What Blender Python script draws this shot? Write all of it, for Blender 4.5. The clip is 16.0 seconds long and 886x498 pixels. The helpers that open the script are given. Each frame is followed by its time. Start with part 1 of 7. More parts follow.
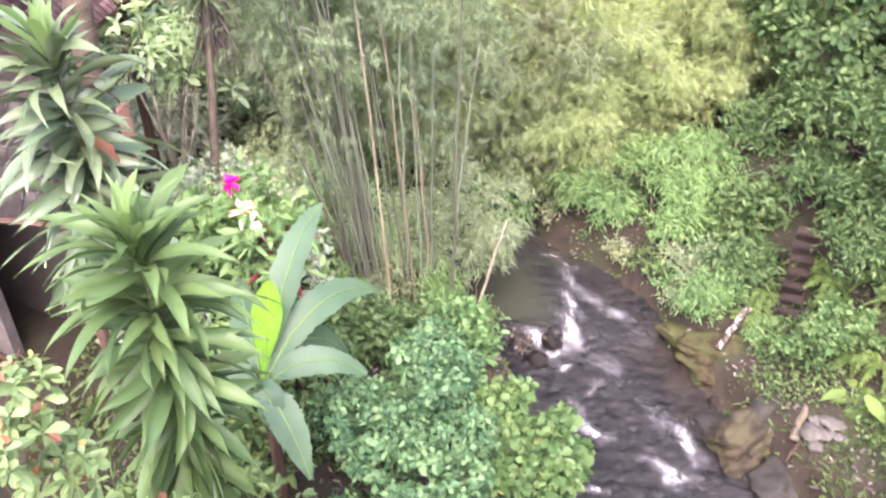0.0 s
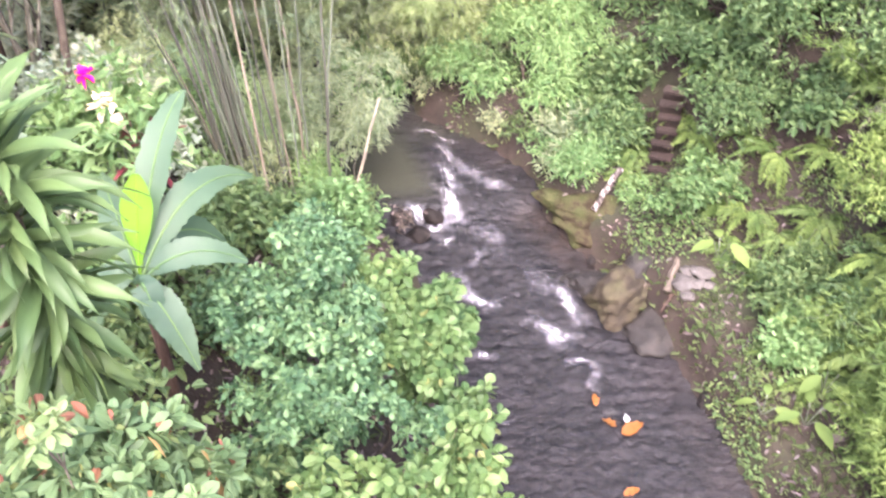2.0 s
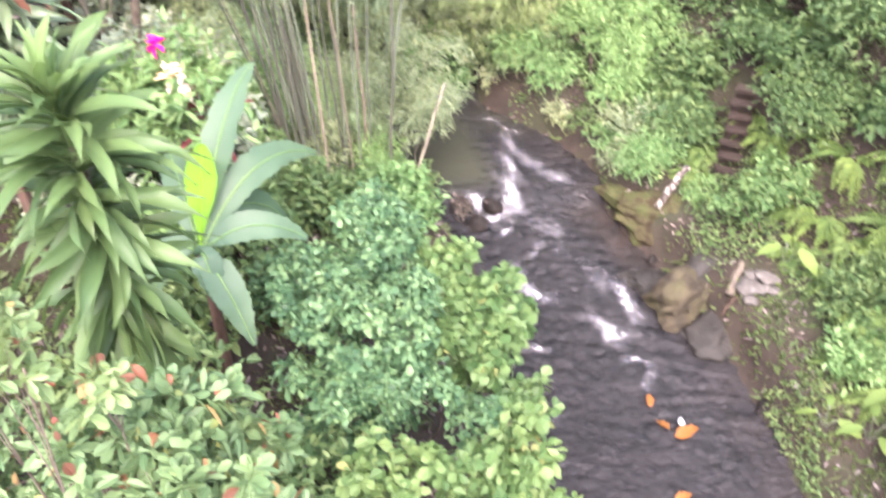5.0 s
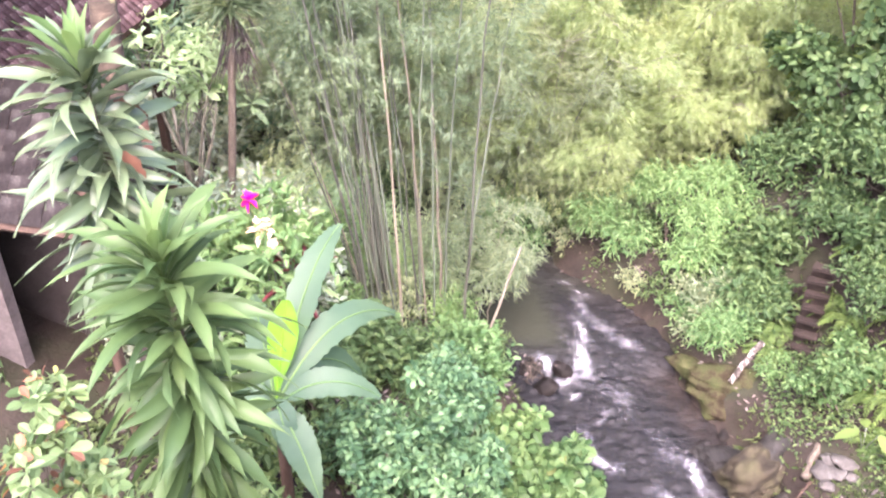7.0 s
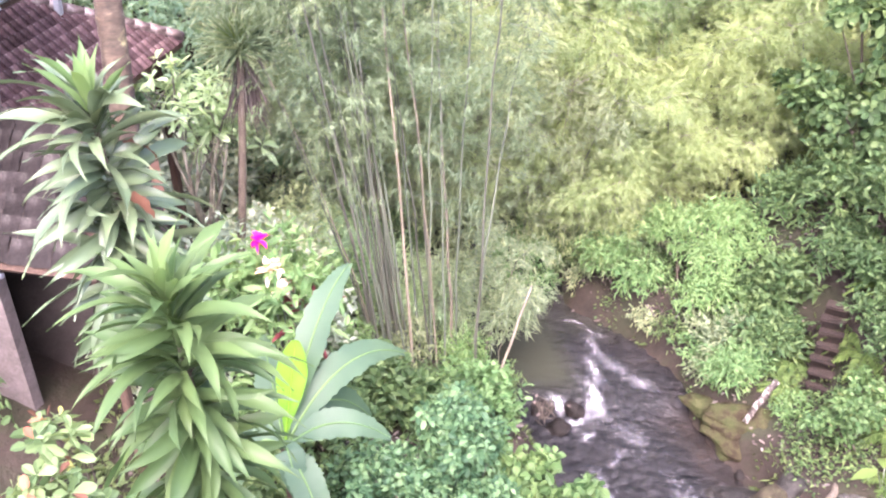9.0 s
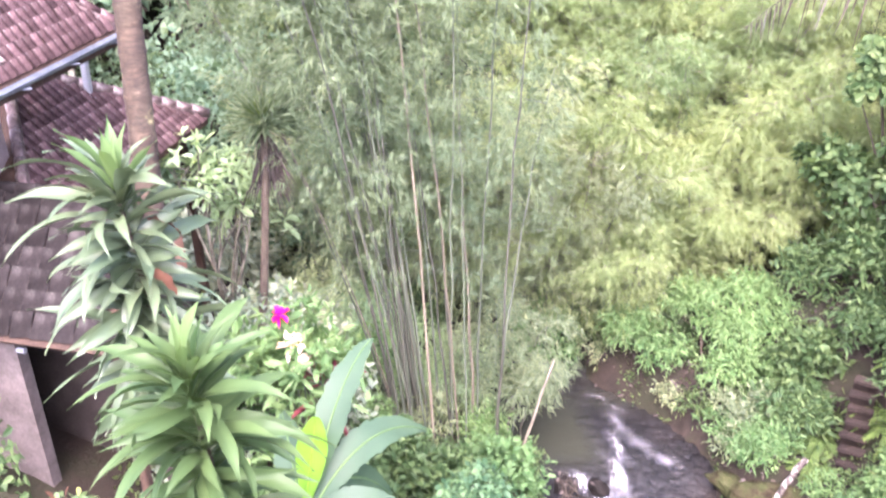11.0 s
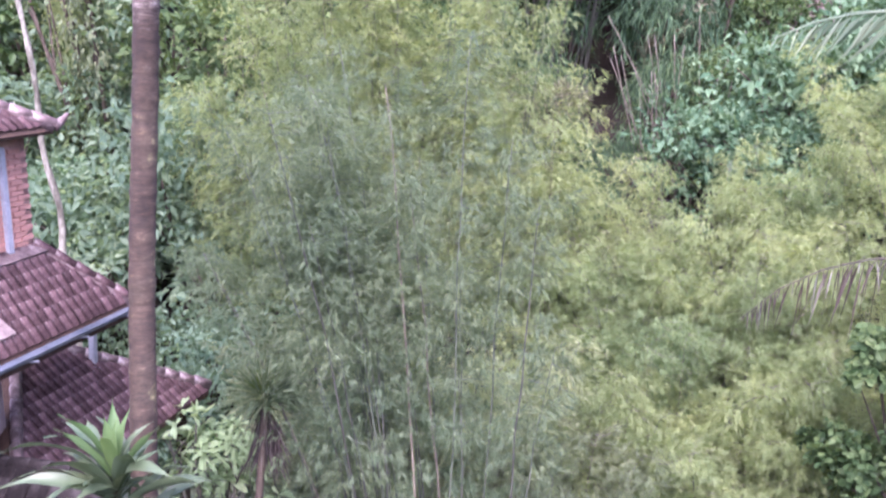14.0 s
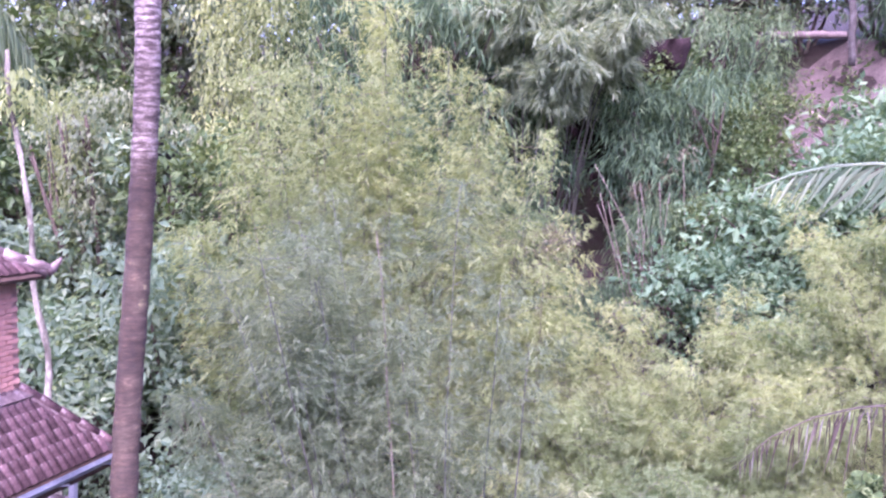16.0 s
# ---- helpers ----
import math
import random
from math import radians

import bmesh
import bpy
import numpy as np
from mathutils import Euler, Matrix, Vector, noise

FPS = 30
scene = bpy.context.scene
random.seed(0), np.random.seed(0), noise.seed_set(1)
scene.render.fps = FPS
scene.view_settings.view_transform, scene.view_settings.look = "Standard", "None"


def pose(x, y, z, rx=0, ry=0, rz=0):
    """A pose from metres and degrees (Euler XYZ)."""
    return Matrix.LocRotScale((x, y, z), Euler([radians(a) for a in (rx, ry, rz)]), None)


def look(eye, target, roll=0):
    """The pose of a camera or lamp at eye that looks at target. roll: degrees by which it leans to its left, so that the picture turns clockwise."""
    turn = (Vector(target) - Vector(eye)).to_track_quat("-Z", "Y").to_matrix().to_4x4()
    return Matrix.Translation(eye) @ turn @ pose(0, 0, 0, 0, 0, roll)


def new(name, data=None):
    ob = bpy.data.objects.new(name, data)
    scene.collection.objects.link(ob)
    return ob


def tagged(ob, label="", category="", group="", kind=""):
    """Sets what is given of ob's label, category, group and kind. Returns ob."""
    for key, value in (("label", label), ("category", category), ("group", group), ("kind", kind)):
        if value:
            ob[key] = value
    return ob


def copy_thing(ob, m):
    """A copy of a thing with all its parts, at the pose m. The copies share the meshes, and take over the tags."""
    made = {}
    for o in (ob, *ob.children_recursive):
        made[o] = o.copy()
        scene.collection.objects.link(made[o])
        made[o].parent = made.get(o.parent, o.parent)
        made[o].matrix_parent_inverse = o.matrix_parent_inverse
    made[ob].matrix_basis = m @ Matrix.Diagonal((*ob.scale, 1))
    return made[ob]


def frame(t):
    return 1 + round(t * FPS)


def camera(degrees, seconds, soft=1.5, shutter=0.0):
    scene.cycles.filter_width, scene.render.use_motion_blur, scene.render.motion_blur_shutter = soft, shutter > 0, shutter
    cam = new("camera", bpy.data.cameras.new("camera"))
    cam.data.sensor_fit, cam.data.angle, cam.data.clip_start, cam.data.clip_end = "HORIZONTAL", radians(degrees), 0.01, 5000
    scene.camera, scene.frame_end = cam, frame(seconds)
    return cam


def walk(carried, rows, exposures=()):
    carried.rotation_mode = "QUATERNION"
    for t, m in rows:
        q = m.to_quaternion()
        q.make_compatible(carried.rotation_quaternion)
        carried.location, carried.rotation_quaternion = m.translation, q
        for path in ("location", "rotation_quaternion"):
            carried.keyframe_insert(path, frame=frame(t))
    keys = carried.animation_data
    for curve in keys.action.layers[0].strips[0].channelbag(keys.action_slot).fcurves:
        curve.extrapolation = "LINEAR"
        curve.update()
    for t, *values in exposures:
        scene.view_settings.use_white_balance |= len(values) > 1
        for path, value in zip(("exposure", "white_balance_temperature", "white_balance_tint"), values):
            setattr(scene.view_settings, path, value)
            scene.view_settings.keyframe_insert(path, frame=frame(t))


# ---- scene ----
cam = camera(49.3, 16.0, soft=2.2, shutter=0.5)

# seconds, x, y, z, yaw to the left, pitch up, roll
PATH = [
    (0, 0.079, -0.066, 10.502, -0.00, -36.00, -1.92),
    (0.5, 0.101, -0.074, 10.484, -1.40, -38.09, -1.87),
    (1, 0.119, -0.075, 10.456, -2.84, -39.41, -1.90),
    (1.5, 0.138, -0.076, 10.471, -5.42, -40.97, -1.32),
    (2, 0.144, -0.072, 10.435, -8.74, -43.17, -0.55),
    (2.5, 0.165, -0.090, 10.410, -11.04, -44.99, 0.27),
    (3, 0.177, -0.097, 10.369, -14.02, -47.35, 1.70),
    (3.5, 0.182, -0.090, 10.329, -14.69, -48.75, 1.85),
    (4, 0.129, -0.041, 10.261, -13.75, -48.62, 1.30),
    (4.5, 0.050, 0.007, 10.204, -10.23, -46.50, 0.72),
    (5, 0.032, 0.007, 10.262, -4.69, -43.50, -0.27),
    (5.2, 0.014, 0.002, 10.270, -3.13, -41.75, -0.24),
    (7.3, -0.073, 0.010, 10.520, 0.53, -34.16, -0.28),
    (7.5, -0.070, 0.061, 10.446, 0.71, -33.67, -0.57),
    (8, -0.052, 0.042, 10.449, 0.99, -33.00, -0.74),
    (10.3, -0.054, 0.020, 10.493, 1.32, -30.99, -1.12),
    (10.5, -0.054, 0.063, 10.463, 1.62, -30.54, -1.36),
    (11, -0.060, 0.059, 10.492, 2.38, -28.09, -1.50),
    (11.5, -0.048, 0.040, 10.562, 2.52, -25.40, -1.56),
    (12, -0.062, 0.062, 10.566, 2.52, -23.23, -1.31),
    (12.5, -0.071, 0.073, 10.593, 2.00, -20.60, -0.86),
    (13, -0.064, 0.068, 10.635, 2.07, -18.07, -0.41),
    (13.5, -0.087, 0.085, 10.654, 2.04, -15.48, -0.51),
    (14, -0.107, 0.088, 10.702, 2.03, -12.57, -0.00),
    (14.5, -0.113, 0.079, 10.733, 2.30, -9.65, -0.05),
    (15, -0.101, 0.065, 10.739, 2.73, -7.51, 0.31),
    (15.5, -0.098, 0.041, 10.758, 2.46, -5.80, 0.35),
    (16, -0.085, 0.032, 10.769, 1.51, -4.21, 0.27),
]


def aim(x, y, z, yaw, pitch, roll):
    a, p = radians(yaw), radians(pitch)
    ahead = Vector((-math.sin(a) * math.cos(p), math.cos(a) * math.cos(p), math.sin(p)))
    eye = Vector((x, y, z))
    return look(eye, eye + ahead * 2, roll)


walk(cam, [(row[0], aim(*row[1:])) for row in PATH],
     exposures=[(0, 3.29, 6250, 28), (0.5, 3.33, 6200, 29), (1, 3.48, 6150, 31), (5, 3.49, 6250, 26), (7.5, 3.50, 6100, 33), (10.5, 3.52, 5950, 34), (12, 3.30, 5750, 40), (13, 2.94, 5600, 48), (14, 2.60, 5450, 44), (15, 2.74, 5320, 63), (16, 2.79, 5350, 67)])

# ---- light: a bright overcast sky ----
world = bpy.data.worlds.new("sky")
scene.world = world
world.use_nodes = True
wn = world.node_tree
wn.nodes.clear()
sky = wn.nodes.new("ShaderNodeTexSky")
sky.sky_type = "NISHITA"
sky.sun_disc = False
sky.sun_elevation = radians(58)
sky.sun_rotation = radians(186)
sky.air_density, sky.dust_density, sky.ozone_density = 1.0, 6.0, 0.4
bg = wn.nodes.new("ShaderNodeBackground")
bg.inputs["Strength"].default_value = 0.15
wout = wn.nodes.new("ShaderNodeOutputWorld")
wn.links.new(sky.outputs[0], bg.inputs[0])
wn.links.new(bg.outputs[0], wout.inputs[0])
sun_data = bpy.data.lights.new("sun", "SUN")
sun_data.energy, sun_data.angle, sun_data.color = 1.2, radians(75), (1.0, 0.96, 0.9)
sun = new("sun", sun_data)
sun.matrix_world = look((0, 0, 0), (-math.sin(radians(186)) * math.cos(radians(58)),
                                    -math.cos(radians(186)) * math.cos(radians(58)), -math.sin(radians(58))))
sun.location = (0, 0, 60)

# ---- materials ----


def material(name):
    m = bpy.data.materials.new(name)
    m.use_nodes = True
    n = m.node_tree
    n.nodes.clear()
    out = n.nodes.new("ShaderNodeOutputMaterial")
    return m, n, out


def node(n, kind, **inputs):
    x = n.nodes.new(kind)
    for k, v in inputs.items():
        x.inputs[k.replace("_", " ")].default_value = v
    return x


def ramp(n, source, stops):
    r = n.nodes.new("ShaderNodeValToRGB")
    e = r.color_ramp.elements
    while len(e) < len(stops):
        e.new(0.5)
    for el, (pos, col) in zip(e, stops):
        el.position, el.color = pos, (*col, 1)
    n.links.new(source, r.inputs[0])
    return r


def mix_rgb(n, fac, a, b, blend="MIX"):
    m = n.nodes.new("ShaderNodeMix")
    m.data_type, m.blend_type = "RGBA", blend
    for val, sock in ((fac, m.inputs[0]), (a, m.inputs[6]), (b, m.inputs[7])):
        if isinstance(val, (int, float)):
            sock.default_value = val
        elif isinstance(val, tuple):
            sock.default_value = (*val, 1)
        else:
            n.links.new(val, sock)
    return m.outputs[2]


def leaf_material(name, stops, rough=0.45, through_light=0.35, patch=0.9, gloss=0.1):
    """Leaves: each one its own shade, patches of tint over the plant, light coming through the blade."""
    m, n, out = material(name)
    stops = [(a, (r_ * 1.3, g_ * 1.2, (b_ + 0.18 * g_) * 1.3)) for a, (r_, g_, b_) in stops]
    geo = n.nodes.new("ShaderNodeNewGeometry")
    base = ramp(n, geo.outputs["Random Per Island"], stops)
    tex = node(n, "ShaderNodeTexNoise", Scale=patch, Detail=3.0)
    pos = n.nodes.new("ShaderNodeTexCoord")
    n.links.new(pos.outputs["Object"], tex.inputs["Vector"])
    tone = ramp(n, tex.outputs["Fac"], [(0.3, (0.72, 0.78, 0.75)), (0.7, (1.2, 1.15, 1.04))])
    col = mix_rgb(n, 1.0, base.outputs[0], tone.outputs[0], "MULTIPLY")
    info = n.nodes.new("ShaderNodeObjectInfo")
    own = ramp(n, info.outputs["Random"], [(0.0, (0.82, 0.88, 0.85)), (1.0, (1.15, 1.1, 1.0))])
    col = mix_rgb(n, 1.0, col, own.outputs[0], "MULTIPLY")
    p = node(n, "ShaderNodeBsdfPrincipled", Roughness=rough)
    p.inputs["Specular IOR Level"].default_value = gloss
    n.links.new(col, p.inputs["Base Color"])
    tr = n.nodes.new("ShaderNodeBsdfTranslucent")
    lit = mix_rgb(n, 1.0, col, (1.35, 1.3, 0.7), "MULTIPLY")
    n.links.new(lit, tr.inputs["Color"])
    mix = node(n, "ShaderNodeMixShader", Fac=through_light)
    n.links.new(p.outputs[0], mix.inputs[1])
    n.links.new(tr.outputs[0], mix.inputs[2])
    n.links.new(mix.outputs[0], out.inputs[0])
    return m


def solid_material(name, stops, scale=4.0, rough=0.8, bump=0.3, stretch=(1, 1, 1), fine=40.0, metal=0.0, each=0.25, warp=0.0, gloss=None):
    """Stone, bark, soil, paint: two scales of noise in the colour, a fine relief."""
    m, n, out = material(name)
    pos = n.nodes.new("ShaderNodeTexCoord")
    mp = n.nodes.new("ShaderNodeMapping")
    mp.inputs["Scale"].default_value = stretch
    n.links.new(pos.outputs["Object"], mp.inputs[0])
    t1 = node(n, "ShaderNodeTexNoise", Scale=scale, Detail=6.0, Roughness=0.65, Distortion=warp)
    t2 = node(n, "ShaderNodeTexNoise", Scale=fine, Detail=4.0, Roughness=0.7)
    for t in (t1, t2):
        n.links.new(mp.outputs[0], t.inputs["Vector"])
    base = ramp(n, t1.outputs["Fac"], stops)
    grain = ramp(n, t2.outputs["Fac"], [(0.3, (0.7, 0.7, 0.7)), (0.7, (1.25, 1.25, 1.25))])
    col = mix_rgb(n, 0.8, base.outputs[0], grain.outputs[0], "MULTIPLY")
    info = n.nodes.new("ShaderNodeObjectInfo")
    own = ramp(n, info.outputs["Random"], [(0.0, (1 - each,) * 3), (1.0, (1 + each,) * 3)])
    col = mix_rgb(n, 1.0, col, own.outputs[0], "MULTIPLY")
    p = node(n, "ShaderNodeBsdfPrincipled", Roughness=rough, Metallic=metal)
    p.inputs["Specular IOR Level"].default_value = gloss if gloss is not None else (0.5 if rough < 0.6 else 0.2)
    n.links.new(col, p.inputs["Base Color"])
    b = node(n, "ShaderNodeBump", Strength=bump, Distance=0.03)
    both = n.nodes.new("ShaderNodeMath")
    both.operation = "ADD"
    n.links.new(t1.outputs["Fac"], both.inputs[0])
    n.links.new(t2.outputs["Fac"], both.inputs[1])
    n.links.new(both.outputs[0], b.inputs["Height"])
    n.links.new(b.outputs[0], p.inputs["Normal"])
    n.links.new(p.outputs[0], out.inputs[0])
    return m


def water_material():
    """Running water: dark over the deep bed, reflected greenery put into the still pool's olive, brown over the shallow
    silt.
    """
    m, n, out = material("water")
    pos = n.nodes.new("ShaderNodeTexCoord")
    t1 = node(n, "ShaderNodeTexNoise", Scale=1.6, Detail=5.0, Roughness=0.6)
    t2 = node(n, "ShaderNodeTexNoise", Scale=7.0, Detail=6.0, Roughness=0.64, Distortion=0.9)
    mp = n.nodes.new("ShaderNodeMapping")
    mp.inputs["Scale"].default_value = (0.85, 1.35, 1)
    mp.inputs["Rotation"].default_value = (0, 0, 0.3)
    n.links.new(pos.outputs["Object"], mp.inputs[0])
    n.links.new(pos.outputs["Object"], t1.inputs["Vector"])
    n.links.new(mp.outputs[0], t2.inputs["Vector"])
    deep = ramp(n, t1.outputs["Fac"], [(0.3, (0.0056, 0.0058, 0.0065)), (0.7, (0.0145, 0.0138, 0.0146))])
    silt = ramp(n, t1.outputs["Fac"], [(0.35, (0.009, 0.0068, 0.0055)), (0.65, (0.025, 0.0175, 0.0125))])
    still, shoal = n.nodes.new("ShaderNodeAttribute"), n.nodes.new("ShaderNodeAttribute")
    still.attribute_name, shoal.attribute_name = "still", "shoal"
    col = mix_rgb(n, still.outputs["Fac"], deep.outputs[0], (0.023, 0.0245, 0.0185))
    col = mix_rgb(n, shoal.outputs["Fac"], col, silt.outputs[0])
    p = node(n, "ShaderNodeBsdfPrincipled", Roughness=0.07, IOR=1.33)
    p.inputs["Specular IOR Level"].default_value = 0.4
    n.links.new(col, p.inputs["Base Color"])
    calm = n.nodes.new("ShaderNodeMapRange")
    calm.inputs["To Min"].default_value, calm.inputs["To Max"].default_value = 0.07, 0.008
    n.links.new(still.outputs["Fac"], calm.inputs["Value"])
    b = node(n, "ShaderNodeBump", Strength=1.0)
    n.links.new(calm.outputs[0], b.inputs["Distance"])
    n.links.new(t2.outputs["Fac"], b.inputs["Height"])
    n.links.new(b.outputs[0], p.inputs["Normal"])
    n.links.new(p.outputs[0], out.inputs[0])
    return m


def foam_material():
    """Broken white water: torn streaks of bubbles with clear holes."""
    m, n, out = material("foam")
    att = n.nodes.new("ShaderNodeAttribute")
    att.attribute_name = "along"
    t = node(n, "ShaderNodeTexNoise", Scale=1.0, Detail=7.0, Roughness=0.68, Distortion=0.6)
    n.links.new(att.outputs["Vector"], t.inputs["Vector"])
    thick = n.nodes.new("ShaderNodeAttribute")
    thick.attribute_name = "edge"
    add = n.nodes.new("ShaderNodeMath")
    add.operation = "MULTIPLY_ADD"
    n.links.new(thick.outputs["Fac"], add.inputs[0])
    add.inputs[1].default_value = 0.26
    n.links.new(t.outputs["Fac"], add.inputs[2])
    cut = ramp(n, add.outputs[0], [(0.53, (0, 0, 0)), (0.66, (0.24, 0.24, 0.24)), (0.84, (0.85, 0.85, 0.85))])
    p = node(n, "ShaderNodeBsdfPrincipled", Roughness=0.5)
    p.inputs["Base Color"].default_value = (0.28, 0.28, 0.305, 1)
    tr = n.nodes.new("ShaderNodeBsdfTransparent")
    mix = n.nodes.new("ShaderNodeMixShader")
    n.links.new(cut.outputs[0], mix.inputs[0])
    n.links.new(tr.outputs[0], mix.inputs[1])
    n.links.new(p.outputs[0], mix.inputs[2])
    n.links.new(mix.outputs[0], out.inputs[0])
    return m


M_SOIL = solid_material("soil", [(0.3, (0.00872, 0.006698, 0.005122)), (0.48, (0.01962, 0.01419, 0.01052)), (0.6, (0.01689, 0.01703, 0.008626)), (0.8, (0.01635, 0.0227, 0.008626))], scale=0.9, fine=14, bump=0.8, each=0)
M_WATER = water_material()
M_FOAM = foam_material()
M_ROCK = solid_material("wet_rock", [(0.3, (0.00486, 0.00426, 0.00348)), (0.5, (0.0113, 0.0101, 0.00812)), (0.62, (0.018, 0.0158, 0.0128)), (0.75, (0.0337, 0.0309, 0.0271))], scale=3.2, fine=26, rough=0.62, bump=0.9, gloss=0.3, warp=0.8)
M_WET = solid_material("black_wet_rock", [(0.3, (0.0042, 0.00385, 0.0035)), (0.7, (0.0175, 0.0147, 0.0126))], scale=3, rough=0.6, bump=0.7, gloss=0.1)
M_MOSS = solid_material("mossy_rock", [(0.3, (0.01438, 0.01155, 0.008524)), (0.46, (0.03131, 0.02559, 0.01574)), (0.6, (0.04172, 0.03839, 0.01968)), (0.72, (0.03662, 0.04505, 0.01721))], scale=2.6, fine=30, rough=0.9, bump=0.9, warp=0.6)
M_MOSSBANK = solid_material("moss_covered_rock", [(0.3, (0.01184, 0.00851, 0.006605)), (0.42, (0.02664, 0.02072, 0.01282)), (0.5, (0.037, 0.03552, 0.01748)), (0.6, (0.03478, 0.0407, 0.01632)), (0.72, (0.06068, 0.05772, 0.02797))], scale=3.2, fine=40, rough=0.95, bump=1.0, gloss=0.05)
M_CLIFF = solid_material("shade_dark_cliff_earth", [(0.3, (0.012, 0.009, 0.01)), (0.6, (0.026, 0.018, 0.018)), (0.8, (0.05, 0.034, 0.03))], scale=1.2, fine=9, rough=0.95, bump=0.9, gloss=0.05)
M_PALESTONE = solid_material("pale_stone", [(0.3, (0.0283, 0.0259, 0.0225)), (0.55, (0.0599, 0.0556, 0.0498)), (0.75, (0.126, 0.122, 0.113))], scale=5, rough=0.8)
M_STEP = solid_material("stone_step", [(0.3, (0.0109, 0.0077, 0.00605)), (0.6, (0.0248, 0.0171, 0.0132)), (0.8, (0.0198, 0.0242, 0.011))], scale=3, fine=25, bump=0.5)
M_TILE = solid_material("roof_tile", [(0.3, (0.03413, 0.02236, 0.02258)), (0.5, (0.07028, 0.04451, 0.04417)), (0.63, (0.1004, 0.06831, 0.06626)), (0.69, (0.1908, 0.1604, 0.1506)), (0.75, (0.3614, 0.357, 0.3313))], scale=4.2, fine=34, rough=1.0, bump=0.25, each=0.42, gloss=0.0)
M_OLDTILE = solid_material("weathered_roof_tile", [(0.28, (0.008208, 0.0072, 0.00684)), (0.55, (0.01915, 0.01656, 0.01584)), (0.72, (0.0513, 0.04752, 0.0432))], scale=4, fine=30, rough=0.95, bump=0.4, each=0.4, gloss=0.02)
M_MORTAR = solid_material("ridge_mortar", [(0.3, (0.05616, 0.03861, 0.03645)), (0.55, (0.1404, 0.1053, 0.09828)), (0.72, (0.3159, 0.2741, 0.2592))], scale=6, rough=0.85, bump=0.5)
M_BRICK = solid_material("brick", [(0.3, (0.38, 0.2, 0.155)), (0.7, (0.48, 0.27, 0.21))], scale=6, fine=60, rough=0.9, each=0.12)
M_JOINT = solid_material("brick_joint", [(0.3, (0.36, 0.22, 0.18)), (0.7, (0.44, 0.29, 0.24))], scale=8, rough=0.95)
M_PLASTER = solid_material("plaster", [(0.3, (0.06, 0.05, 0.046)), (0.7, (0.13, 0.11, 0.103))], scale=3, fine=30, rough=0.9)
M_CONCRETE = solid_material("stained_concrete", [(0.3, (0.14, 0.11, 0.1)), (0.6, (0.3, 0.24, 0.22)), (0.8, (0.4, 0.34, 0.32))], scale=2.5, fine=25, rough=0.9)
M_PAINT = solid_material("grey_frame_paint", [(0.3, (0.22, 0.231, 0.2475)), (0.7, (0.3025, 0.3135, 0.33))], scale=4, rough=0.5, bump=0.1)
M_GUTTER = solid_material("gutter_metal", [(0.3, (0.09, 0.1035, 0.126)), (0.6, (0.162, 0.18, 0.207)), (0.8, (0.2475, 0.261, 0.279))], scale=3, fine=40, rough=0.5, bump=0.15, metal=0.3)
M_WOOD = solid_material("old_wood", [(0.3, (0.0276, 0.0175, 0.0125)), (0.7, (0.069, 0.0425, 0.03))], scale=5, stretch=(6, 6, 1), rough=0.8)
M_PALEWOOD = solid_material("pale_dry_wood", [(0.3, (0.0378, 0.0306, 0.0234)), (0.7, (0.101, 0.0845, 0.065))], scale=5, stretch=(5, 5, 1), rough=0.8)
M_BARK = solid_material("bark", [(0.3, (0.03961, 0.03075, 0.02157)), (0.7, (0.09594, 0.07995, 0.0615))], scale=6, stretch=(3, 3, 1), rough=0.9, bump=0.6)
M_PALEBARK = solid_material("pale_bark", [(0.36, (0.06, 0.056, 0.042)), (0.5, (0.15, 0.145, 0.11)), (0.62, (0.27, 0.265, 0.21))], scale=4, stretch=(2, 2, 0.7), rough=0.85, bump=0.4)


